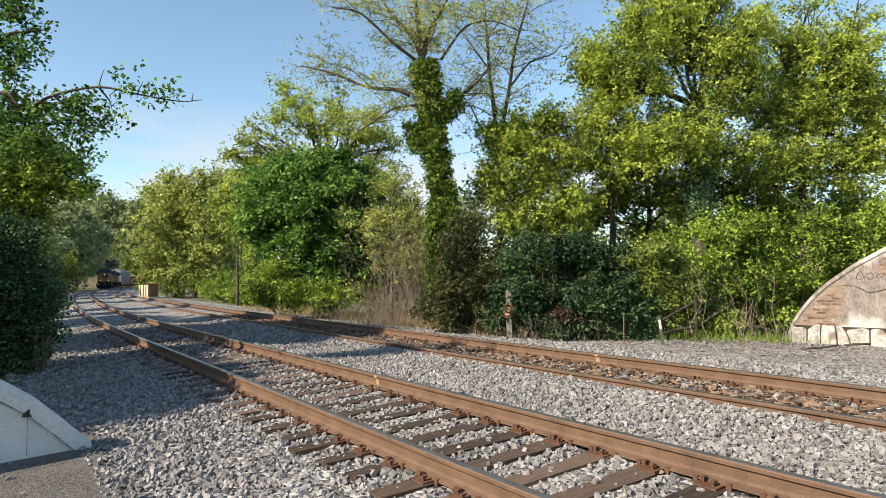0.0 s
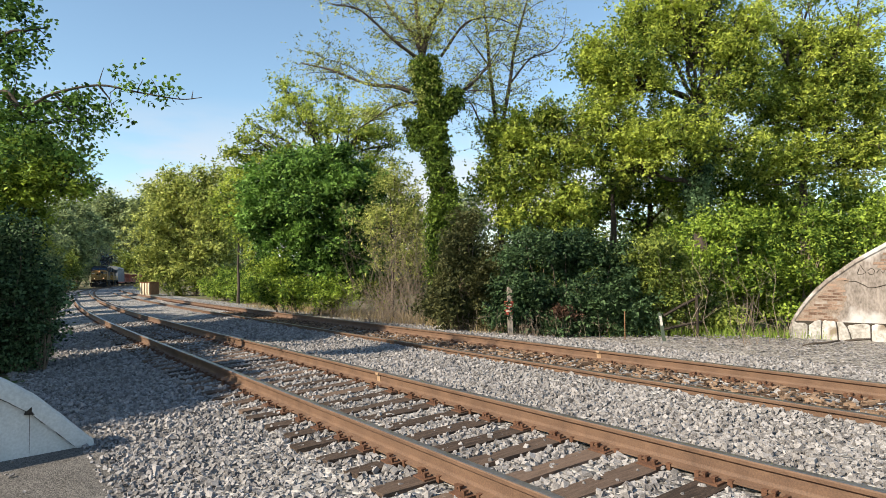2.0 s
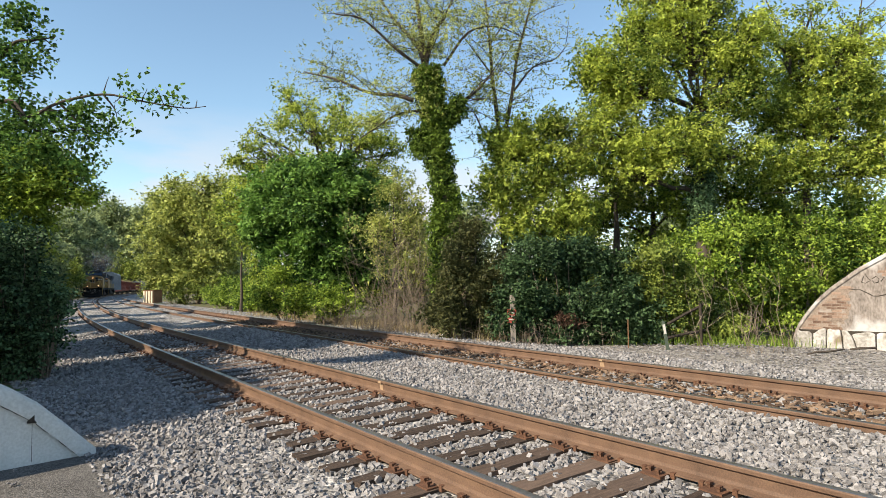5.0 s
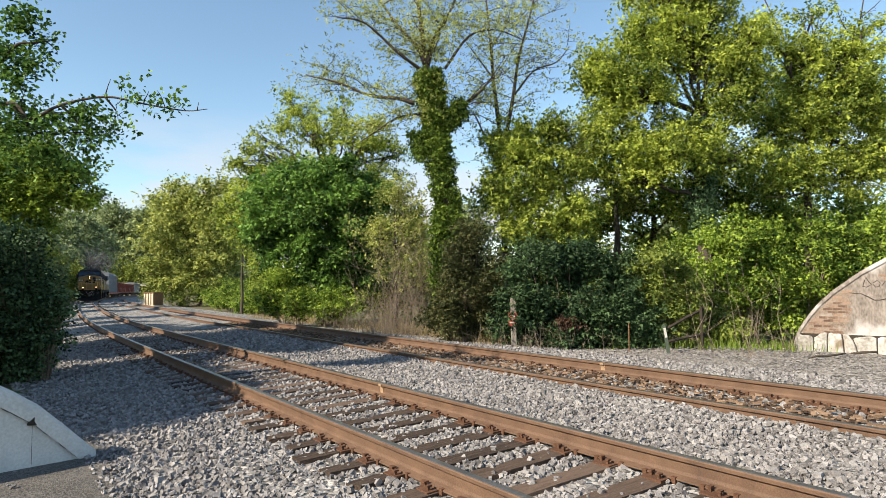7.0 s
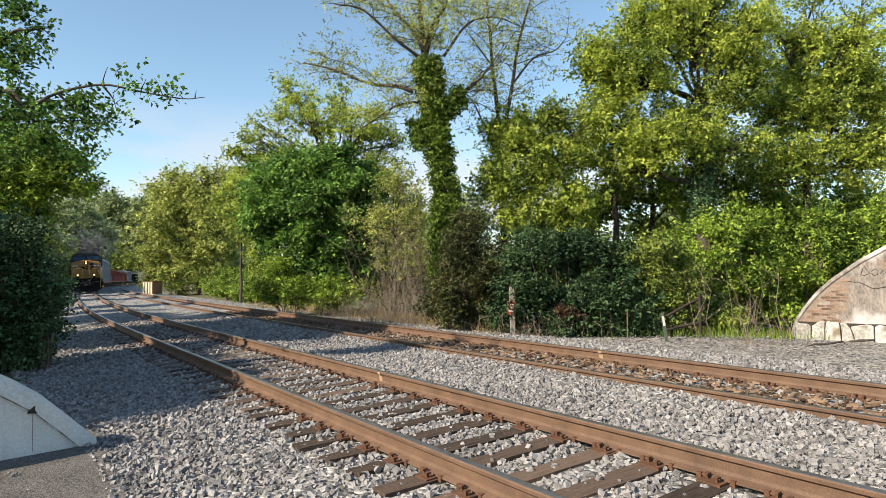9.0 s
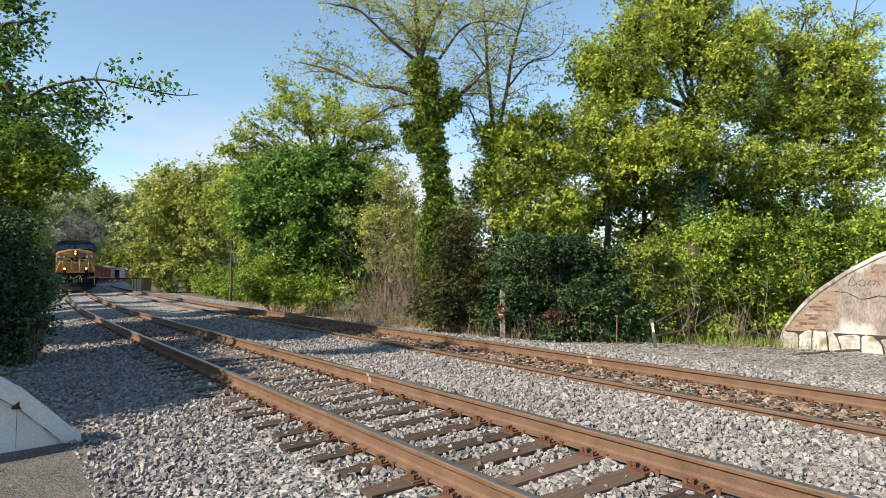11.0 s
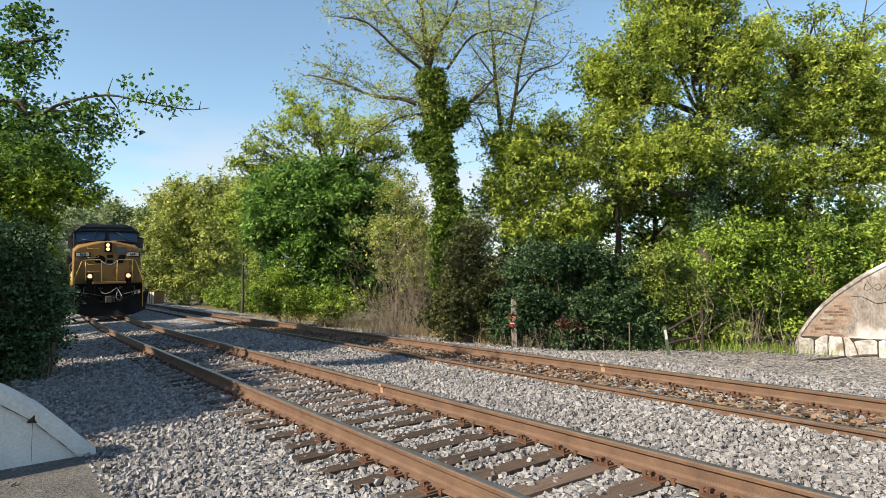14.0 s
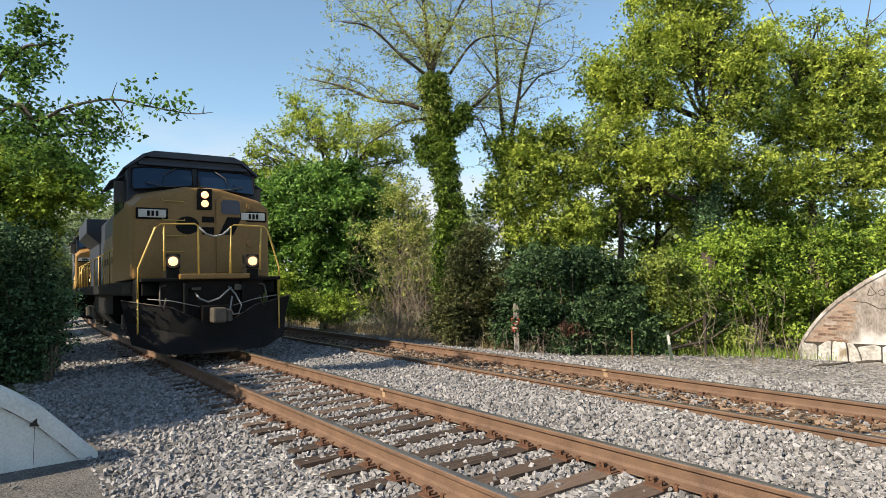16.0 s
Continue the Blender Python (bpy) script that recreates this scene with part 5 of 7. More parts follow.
    for side in (-1, 1):
        pipe("uncoupling_lever", [(side * 1.38, 0.0, 1.30), (side * 0.9, -0.05, 1.24), (side * 0.35, -0.1, 1.10)], 0.010, M_HOSE, ob, 6, "thin pale steel lever")
        for k in range(4):
            block("step", min(side * 1.16, side * 1.5), max(side * 1.16, side * 1.5), 0.42 + 0.10 * k, 0.70 + 0.10 * k, 0.46 + 0.31 * k, 0.50 + 0.31 * k, M_GRIME, ob, 0.008, "grimy step plate")
        block("step_guard", min(side * 1.50, side * 1.53), max(side * 1.50, side * 1.53), 0.38, 1.15, 0.42, 1.7, M_BLACK, ob, 0.01)
        pipe("mu_hose", [(side * 1.0, 0.1, 1.30), (side * 1.08, 0.0, 1.05), (side * 1.15, -0.02, 1.25), (side * 1.12, 0.1, 1.55), (side * 1.0, 0.12, 1.58)], 0.022, M_GRIME, ob)
    # nose: sloping lid, bevelled cheeks
    nose0 = [(-1.53, 1.02, 1.74), (1.53, 1.02, 1.74), (1.53, 1.02, 3.40), (1.36, 1.02, 3.58), (0.34, 1.02, 3.86), (-0.34, 1.02, 3.86), (-1.36, 1.02, 3.58), (-1.53, 1.02, 3.40)]
    nose1 = [(-1.57, 1.34, 1.74), (1.57, 1.34, 1.74), (1.57, 1.34, 3.46), (1.36, 1.34, 3.68), (0.38, 1.34, 3.93), (-0.38, 1.34, 3.93), (-1.36, 1.34, 3.68), (-1.57, 1.34, 3.46)]
    nose2 = [(-1.575, 2.35, 1.74), (1.575, 2.35, 1.74), (1.575, 2.35, 3.60), (1.36, 2.35, 3.84), (0.40, 2.35, 4.02), (-0.40, 2.35, 4.02), (-1.36, 2.35, 3.84), (-1.575, 2.35, 3.60)]
    loft("nose", [nose0, nose1, nose2], M_YELLOW, ob, 0.05, "dirty mustard-yellow nose")
    door = solid("nose_door", [(0.26, 1.86), (0.98, 1.86), (0.98, 3.50), (0.86, 3.62), (0.38, 3.70), (0.26, 3.60)], 0.985, 1.03, "y", M_YELLOW, ob, 0.012, "yellow nose door with a small window")
    solid("window", [(0.42, 3.27), (0.78, 3.27), (0.82, 3.33), (0.82, 3.55), (0.78, 3.61), (0.42, 3.61), (0.38, 3.55), (0.38, 3.33)], 0.965, 1.0, "y", M_GLASS, door, 0.0, "small dark window with rounded corners")
    for z in (1.98, 2.5, 3.4):
        block("hinge", 0.98, 1.08, 0.965, 1.02, z, z + 0.14, M_YELLOW, door, 0.01)
    for z in (2.35, 2.72, 3.08, 3.52):
        pipe("grab_iron", [(-0.92, 1.02, z + 0.05), (-0.92, 0.93, z), (-0.45, 0.93, z), (-0.45, 1.02, z + 0.05)], 0.014, M_RAILING, ob, 6)
    # headlights, number boards, ditch lights
    lamp = block("headlight", -0.17, 0.17, 0.965, 1.04, 3.36, 3.86, M_BLACK, ob, 0.02, "black twin headlight housing")
    for z in (3.71, 3.50):
        disc("lens", 0, 0.975, z, 0.085, 0.02, M_LAMP, lamp, "lit warm headlight lens", 0.02)
    for side in (-1, 1):
        x = side * 1.14
        b = block("number_board", x - 0.34, x + 0.34, 0.985, 1.05, 3.10, 3.36, M_BLACK, ob, 0.03, "white number board in a black frame")
        block("panel", x - 0.29, x + 0.29, 0.972, 0.99, 3.14, 3.32, M_BOARD, b, 0.01)
        for dx in (-0.11, -0.02, 0.07):
            block("mark", x + dx, x + dx + 0.055, 0.962, 0.975, 3.17, 3.29, M_BLACK, b, 0.0, "dark bar")
        d = block("ditch_light", side * 0.86 - 0.155, side * 0.86 + 0.155, 0.12, 0.42, 1.94, 2.26, M_BLACK, ob, 0.03, "black ditch light housing")
        disc("lens", side * 0.86, 0.112, 2.10, 0.10, 0.03, M_LAMP, d, "lit warm ditch light lens", 0.03)
        disc("rim", side * 0.86, 0.125, 2.10, 0.145, 0.015, M_GRIME, d)
        block("light_bracket", side * 0.86 - 0.14, side * 0.86 + 0.14, 0.14, 0.4, 1.74, 1.93, M_BLACK, ob, 0.02)
    # painted mark on the nose: plain dark shapes
    arc = [(-0.38 + 0.26 * math.cos(2 * math.pi * k / 20), 2.98 + 0.21 * math.sin(2 * math.pi * k / 20)) for k in range(20)]
    bars = [[(-0.06, 3.06), (0.22, 3.06), (0.22, 3.20), (-0.06, 3.20)], [(-0.06, 2.77), (0.22, 2.77), (0.22, 2.95), (-0.06, 2.95)], [(0.32, 2.77), (0.66, 2.77), (0.86, 3.20), (0.52, 3.20)]]
    for outline in [arc] + bars:
        y = 0.978 if outline[0][0] > 0.25 else 1.010
        solid("painted_mark", outline, y, y + 0.02, "y", M_BLACK, ob, 0.0, "dark painted shape")
    # front handrails
    for side in (-1, 1):
        s = side
        hand_rail(ob, [(s * 1.53, 0.30, 1.30), (s * 1.53, 0.25, 1.95), (s * 1.22, 0.10, 2.82), (s * 1.12, 0.06, 2.90), (s * 0.42, 0.04, 2.92), (s * 0.35, 0.04, 2.88), (s * 0.34, 0.04, 1.80)],
                  [((s * 1.05, 0.07, 2.9), (s * 1.03, 0.1, 1.9))])
        pipe("stanchion", [(s * 1.53, 0.30, 0.50), (s * 1.53, 0.30, 1.32)], 0.02, M_RAILING, ob)
    pipe("safety_chain", [(-0.34, 0.04, 2.85), (-0.18, 0.04, 2.70), (0.0, 0.04, 2.65), (0.18, 0.04, 2.70), (0.34, 0.04, 2.85)], 0.022, M_HOSE, ob, label="pale sagging safety chain")
    # cab: windshield band, roof with chamfered shoulders
    c0 = [(-1.53, 2.10, 1.74), (1.53, 2.10, 1.74), (1.53, 2.10, 4.42), (1.16, 2.10, 4.74), (-1.16, 2.10, 4.74), (-1.53, 2.10, 4.42)]
    c1 = [(x, 4.90, z) for x, _, z in c0]
    loft("cab", [c0, c1], M_BLUE, ob, 0.03, "dark blue upper cab")
    loft("cab_side", [[(-1.56, 2.0, 1.74), (1.56, 2.0, 1.74), (1.56, 2.0, 3.5), (-1.56, 2.0, 3.5)], [(-1.56, 4.92, 1.74), (1.56, 4.92, 1.74), (1.56, 4.92, 3.5), (-1.56, 4.92, 3.5)]], M_YELLOW, ob, 0.02, "yellow lower cab side")
    r0 = [(-1.62, 1.98, 4.42), (-1.20, 1.98, 4.78), (-0.95, 1.98, 4.88), (0.95, 1.98, 4.88), (1.20, 1.98, 4.78), (1.62, 1.98, 4.42), (1.56, 1.98, 4.40), (1.14, 1.98, 4.72), (-1.14, 1.98, 4.72), (-1.56, 1.98, 4.40)]
    loft("cab_roof", [r0, [(x, 5.0, z) for x, _, z in r0]], M_BLUE, ob, 0.012, "dark blue cab roof with a front visor")
    block("visor_band", -1.3, 1.3, 2.0, 2.10, 4.52, 4.60, M_BLUE, ob, 0.02)
    for side in (-1, 1):
        a, b = side * 0.07, side * 1.40
        w = solid("windshield", [(a, 4.06), (b, 3.90), (b + side * 0.04, 3.96), (b + side * 0.02, 4.40), (b - side * 0.25, 4.47), (a, 4.47)], 2.055, 2.10, "y", M_GLASS, ob, 0.0, "dark tinted windshield pane")
        pipe("window_frame", [(a, 2.05, 4.05), (b, 2.05, 3.89), (b + side * 0.05, 2.05, 3.96), (b + side * 0.03, 2.05, 4.42), (b - side * 0.25, 2.05, 4.485), (a, 2.05, 4.485), (a, 2.05, 4.05)], 0.022, M_BLACK, w, 6)
        pipe("wiper", [(side * 0.45, 2.02, 4.49), (side * 0.72, 2.0, 4.30), (side * 0.78, 2.0, 4.10)], 0.013, M_GRIME, w, 5)
        pipe("wiper", [(side * 0.2, 2.02, 4.01), (side * 0.75, 1.99, 3.99), (side * 1.15, 2.0, 4.08)], 0.013, M_GRIME, w, 5)
        for o in (w, *w.children):
            for v in o.data.vertices:
                v.co.y -= max(0.0, 4.49 - v.co.z) * 0.30
        block("side_window", min(side * 1.53, side * 1.555), max(side * 1.53, side * 1.555), 2.6, 3.5, 3.55, 4.25, M_GLASS, ob, 0.0, "dark cab side window")
        block("side_window", min(side * 1.53, side * 1.555), max(side * 1.53, side * 1.555), 3.6, 4.5, 3.55, 4.25, M_GLASS, ob, 0.0, "dark cab side window")
        m = block("mirror", min(side * 1.55, side * 1.78), max(side * 1.55, side * 1.78), 2.42, 2.47, 3.62, 4.15, M_GRIME, ob, 0.015, "grey side mirror on the cab")
        solid("window_awning", [(side * 1.52, 4.36), (side * 1.86, 4.16), (side * 1.86, 4.13), (side * 1.52, 4.31)], 2.5, 4.6, "y", M_BLUE, ob, 0.0, "dark sunshade over the cab window")
    pipe("roof_antenna", [(-0.35, 2.6, 4.86), (-0.35, 2.6, 5.0), (0.1, 2.6, 5.0), (0.1, 2.6, 4.86)], 0.012, M_GRIME, ob, 6)
    bm = bmesh.new()
    for dx, ln in ((0.62, 0.35), (0.72, 0.28), (0.82, 0.22)):
        tube(bm, [(dx, 3.6, 4.95), (dx, 3.6 - ln, 4.95), (dx, 3.6 - ln - 0.08, 4.95)], [0.03, 0.035, 0.075], 8)
    box(bm, 0.55, 0.9, 3.55, 3.65, 4.8, 4.96)
    part("horn", bm, M_GRIME, ob, "grey three-chime air horn")
    # long hood with doors, radiator wings
    block("hood", -0.92, 0.92, 4.9, 16.2, 1.66, 4.32, M_BLUE, ob, 0.06, "dark blue engine hood")
    for k in range(14):
        y = 5.3 + 0.76 * k
        for side in (-1, 1):
            d = block("hood_door", min(side * 0.92, side * 0.955), max(side * 0.92, side * 0.955), y, y + 0.70, 1.80, 3.55, M_YELLOW if 3 < k < 12 else M_BLUE, ob, 0.012, "engine room door panel")
            block("latch", min(side * 0.95, side * 0.985), max(side * 0.95, side * 0.985), y + 0.58, y + 0.64, 2.5, 2.75, M_GRIME, d, 0.0)
    block("electrical_cabinet", -1.2, -0.9, 4.95, 6.9, 1.74, 3.6, M_BLUE, ob, 0.04, "dark blue equipment cabinet")
    block("exhaust_stack", -0.35, 0.35, 10.4, 11.3, 4.3, 4.62, M_BLACK, ob, 0.03)
    block("dynamic_brake", -1.1, 1.1, 5.2, 7.2, 3.7, 4.5, M_BLUE, ob, 0.05)
    loft("radiator_section", [[(-1.0, 16.0, 1.7), (1.0, 16.0, 1.7), (1.0, 16.0, 3.55), (1.48, 16.0, 4.0), (1.48, 16.0, 4.6), (-1.48, 16.0, 4.6), (-1.48, 16.0, 4.0), (-1.0, 16.0, 3.55)],
                             [(-1.0, 21.0, 1.7), (1.0, 21.0, 1.7), (1.0, 21.0, 3.55), (1.48, 21.0, 4.0), (1.48, 21.0, 4.6), (-1.48, 21.0, 4.6), (-1.48, 21.0, 4.0), (-1.0, 21.0, 3.55)]], M_BLUE, ob, 0.03, "flared radiator section")
    for side in (-1, 1):
        ys = np.linspace(5.2, 20.8, 10)
        hand_rail(ob, [(side * 1.46, 5.1, 2.7), (side * 1.46, 20.9, 2.7), (side * 1.46, 21.4, 1.9)], [((side * 1.46, y, 1.66), (side * 1.46, y, 2.7)) for y in ys], 0.018)
        block("walkway", min(side * 0.9, side * 1.48), max(side * 0.9, side * 1.48), 4.9, 21.2, 1.66, 1.71, M_BLACK, ob, 0.01)
        block("battery_box", min(side * 1.1, side * 1.42), max(side * 1.1, side * 1.42), 6.3, 8.0, 0.8, 1.36, M_BLACK, ob, 0.03)
        pipe("air_tank", [(side * 1.05, 13.6, 0.98), (side * 1.05, 15.4, 0.98)], 0.22, M_BLACK, ob, 12)
    bm = bmesh.new()
    prism(bm, [(-1.36, 0.75), (-1.1, 0.42), (1.1, 0.42), (1.36, 0.75), (1.36, 1.36), (-1.36, 1.36)], 8.2, 13.4, "y")
    rounded(bm, 0.06, 2)
    part("fuel_tank", bm, M_BLACK, ob, "black sloping fuel tank")
    block("rear_platform", -1.5, 1.5, 21.0, L - 0.1, 1.6, 1.72, M_BLACK, ob, 0.02)
    block("rear_plate", -1.46, 1.46, L - 0.3, L - 0.16, 0.6, 1.68, M_BLACK, ob, 0.02)
    hand_rail(ob, [(-1.4, L - 0.2, 1.7), (-1.2, L - 0.15, 2.75), (1.2, L - 0.15, 2.75), (1.4, L - 0.2, 1.7)], [])
    bogie(ob, 4.05, (-2.05, 0.0, 2.05))
    bogie(ob, L - 4.05, (-2.05, 0.0, 2.05))
    return ob


def rack_car():
    ob = empty("auto_rack_car", Matrix.Identity(4), "tall galvanised grey enclosed car carrier with ribbed sides", "rail car", "cars of the train")
    L = 27.4
    body = [(-1.5, 1.1), (1.5, 1.1), (1.52, 5.2), (1.2, 5.62), (0.5, 5.8), (-0.5, 5.8), (-1.2, 5.62), (-1.52, 5.2)]
    bm = bmesh.new()
    prism(bm, body, 0.8, L - 0.8, "y")
    rounded(bm, 0.03, 1)
    part("body", bm, M_GREYCAR, ob)
    for k in range(23):
        for side in (-1, 1):
            y = 1.2 + 1.12 * k
            block("rib", min(side * 1.5, side * 1.57), max(side * 1.5, side * 1.57), y, y + 0.10, 1.2, 5.2, M_GREYCAR, ob, 0.0)
    for side in (-1, 1):
        block("sill", min(side * 1.45, side * 1.6), max(side * 1.45, side * 1.6), 0.8, L - 0.8, 0.85, 1.25, M_RED, ob, 0.02, "brown side sill")
        block("end_door", min(side * 0.05, side * 1.4), max(side * 0.05, side * 1.4), 0.72, 0.8, 1.3, 5.2, M_GREYCAR, ob, 0.02)
    block("draft_gear", -0.2, 0.2, -0.4, 0.9, 0.75, 1.0, M_BLACK, ob, 0.03)
    bogie(ob, 3.2, (-0.88, 0.88), False)
    bogie(ob, L - 3.2, (-0.88, 0.88), False)
    return ob


def hopper_car(mat, label, height, name="hopper_car", roof=False):
    ob = empty(name, Matrix.Identity(4), label, "rail car", "cars of the train")
    L = 16.2
    bm = bmesh.new()
    prism(bm, [(0.7, height - 0.9), (3.4, 1.15), (L - 3.4, 1.15), (L - 0.7, height - 0.9), (L - 0.7, height), (0.7, height)], -1.42, 1.42, "x")
    part("body", bm, mat, ob)
    for side in (-1, 1):
        for k in range(11):
            y = 0.9 + k * (L - 1.9) / 10
            block("rib", min(side * 1.42, side * 1.55), max(side * 1.42, side * 1.55), y, y + 0.10, 1.3 if 2 < k < 8 else height - 1.4, height, mat, ob, 0.0)
        block("sill", min(side * 1.42, side * 1.58), max(side * 1.42, side * 1.58), 0.2, L - 0.2, 1.0, 1.3, mat, ob, 0.02)
        block("top_chord", min(side * 1.38, side * 1.58), max(side * 1.38, side * 1.58), 0.65, L - 0.65, height - 0.08, height + 0.08, mat, ob, 0.02)
        for y in (0.35, L - 0.45):
            block("corner_post", min(side * 1.35, side * 1.5), max(side * 1.35, side * 1.5), y, y + 0.12, 1.0, height, mat, ob, 0.0)
    if roof:
        bm = bmesh.new()
        prism(bm, [(-1.5, height), (1.5, height), (1.3, height + 0.35), (0.5, height + 0.55), (-0.5, height + 0.55), (-1.3, height + 0.35)], 0.65, L - 0.65, "y")
        part("roof", bm, M_GREYCAR, ob, "pale rounded roof")
    block("end_platform", -1.45, 1.45, 0.1, L - 0.1, 1.0, 1.12, M_BLACK, ob, 0.02)
    block("draft_gear", -0.2, 0.2, -0.3, 0.9, 0.75, 1.0, M_BLACK, ob, 0.03)
    bogie(ob, 2.0, (-0.88, 0.88), False)
    bogie(ob, L - 2.0, (-0.88, 0.88), False)
    return ob




# ---- walls beside the crossing ----
M_WHITEWALL = surface("chalky_white_render", (0.46, 0.46, 0.43), (0.68, 0.68, 0.65), 2.5, 0.85, 0.35, 40.0, spot=(0.30, 0.31, 0.27), spot_at=0.66, height=0.006)
M_PLASTER = surface("weathered_plaster", (0.085, 0.070, 0.060), (0.33, 0.29, 0.262), 2.6, 0.9, 0.9, 14.0, spot=(0.43, 0.415, 0.405), spot_at=0.53, stretch=(1.6, 1, 0.7), height=0.02)
M_BRICK = surface("old_soft_brick", (0.095, 0.058, 0.042), (0.27, 0.19, 0.145), 9.0, 0.95, 0.8, 40.0, piece=0.4, spot=(0.28, 0.25, 0.22), spot_at=0.60, height=0.012)
M_MORTAR = surface("raked_mortar", (0.10, 0.075, 0.058), (0.32, 0.255, 0.21), 7.0, 0.95, 0.8, 50.0, spot=(0.30, 0.27, 0.24), spot_at=0.58, height=0.012)
M_LIMESTONE = surface("whitewashed_stone", (0.17, 0.155, 0.135), (0.52, 0.50, 0.475), 3.4, 0.9, 0.9, 16.0, piece=0.25, spot=(0.20, 0.16, 0.12), spot_at=0.62, height=0.02)
M_CRACK = surface("dark_crack", (0.02, 0.018, 0.015), (0.06, 0.05, 0.04), 9.0, 0.95, 0.0)
M_WOOD = surface("grey_post_wood", (0.12, 0.10, 0.085), (0.30, 0.27, 0.235), 4.0, 0.9, 0.5, 30.0, stretch=(6, 6, 0.5))
M_SIGN = surface("faded_red_sign", (0.30, 0.045, 0.03), (0.45, 0.085, 0.055), 8.0, 0.6, 0.1, 40.0)
M_STRIPE = surface("cream_paint", (0.55, 0.46, 0.32), (0.75, 0.66, 0.48), 4.0, 0.7, 0.1, 40.0)
M_RUSTBOX = surface("rusty_box_steel", (0.12, 0.06, 0.03), (0.26, 0.15, 0.08), 4.0, 0.8, 0.2, 40.0)
M_DARKWOOD = surface("dark_fence_wood", (0.016, 0.013, 0.010), (0.06, 0.048, 0.038), 4.0, 0.9, 0.5, 30.0)
M_POST = surface("green_post_paint", (0.03, 0.05, 0.035), (0.09, 0.11, 0.08), 6.0, 0.7, 0.2, 40.0)


def arc_height(profile, d):
    return float(np.interp(d, [p[0] for p in profile], [p[1] for p in profile]))


def curved_wall(name, foot, direction, profile, thick, mat, label, coping):
    """A parapet whose top sweeps up in a quarter curve from its tip; local x runs along the face, +y to the back."""
    ang = math.degrees(math.atan2(direction[1], direction[0]))
    wall = empty(name, Matrix.Translation(foot) @ pose(0, 0, 0, 0, 0, ang), label, "parapet wall", kind="structure")
    ds = np.linspace(0, profile[-1][0], 60)
    bm = bmesh.new()
    sy = 1 if coping > 0 else -1
    prism(bm, [(0, -0.25)] + [(float(d), arc_height(profile, d)) for d in ds] + [(float(ds[-1]), -0.25)], 0.0, sy * thick, "y")
    part("face", bm, mat, wall)
    bm = bmesh.new()
    rings = []
    w = abs(coping)
    for i, d in enumerate(ds):
        z = arc_height(profile, d)
        e = 0.004 * noise.noise((d * 9, 1, 2))
        rings.append([bm.verts.new((float(d) - 0.02 + dx, y, z + dz + e)) for dx, y, dz in ((0.035, -sy * 0.03, -w), (0.0, -sy * 0.035, 0.005), (-0.015, sy * 0.03, 0.035), (-0.015, sy * (thick - 0.03), 0.035), (0.0, sy * (thick + 0.02), -0.03))])
    for a, b in zip(rings, rings[1:]):
        for j in range(4):
            bm.faces.new((a[j], a[j + 1], b[j + 1], b[j]))
    bmesh.ops.recalc_face_normals(bm, faces=bm.faces)
    part("coping", bm, mat, wall, smooth=True)
    return wall


WHITE_ARC = [(0, 0.02), (0.15, 0.17), (0.33, 0.36), (0.55, 0.575), (0.82, 0.77), (1.2, 0.98), (1.8, 1.18), (2.6, 1.32), (3.6, 1.36)]
white_wall = curved_wall("wall_white", (-3.72, 6.62, -0.13), (-0.68, -0.73), WHITE_ARC, 0.34, M_WHITEWALL, "white rendered concrete parapet with a cracked curved coping", -0.14)
bm = bmesh.new()
rc = random.Random(8)
for i in range(30):
    d0, d1 = 0.10 + i * 0.05, 0.10 + (i + 1) * 0.05 + 0.004
    z0, z1 = (arc_height(WHITE_ARC, d) - 0.15 - 0.02 * noise.noise((d * 12, 0, 0)) for d in (d0, d1))
    w = rc.uniform(0.004, 0.010)
    prism(bm, [(d0, z0 - w), (d1, z1 - w), (d1, z1 + w), (d0, z0 + w)], -0.05, 0.012, "y")
box(bm, 0.550, 0.5535, -0.05, 0.002, 0.03, 0.42)
prism(bm, [(0.515, 0.405), (0.60, 0.415), (0.585, 0.45), (0.54, 0.49), (0.54, 0.44)], -0.05, 0.034, "y")
part("crack", bm, M_CRACK, white_wall, "dark jagged crack below the coping")

OLD_ARC = [(0, 0.05), (0.05, 0.26), (0.14, 0.46), (0.404, 0.86), (0.66, 1.17), (0.955, 1.45), (1.565, 1.91), (2.196, 2.28), (3.0, 2.62), (4.2, 2.86), (5.4, 2.95)]
OLD_FOOT, OLD_DIR = (8.94, 16.4, -0.12), (0.69, -0.72)
old_wall = curved_wall("wall_old", OLD_FOOT, OLD_DIR, OLD_ARC, 0.42, M_PLASTER, "old brick parapet with peeling plaster and a whitewashed stone base", 0.05)
rc = random.Random(4)


def bare_right(z):
    return 1.16 + 0.22 * (z - 0.4) + 0.05 * math.sin(9 * z)


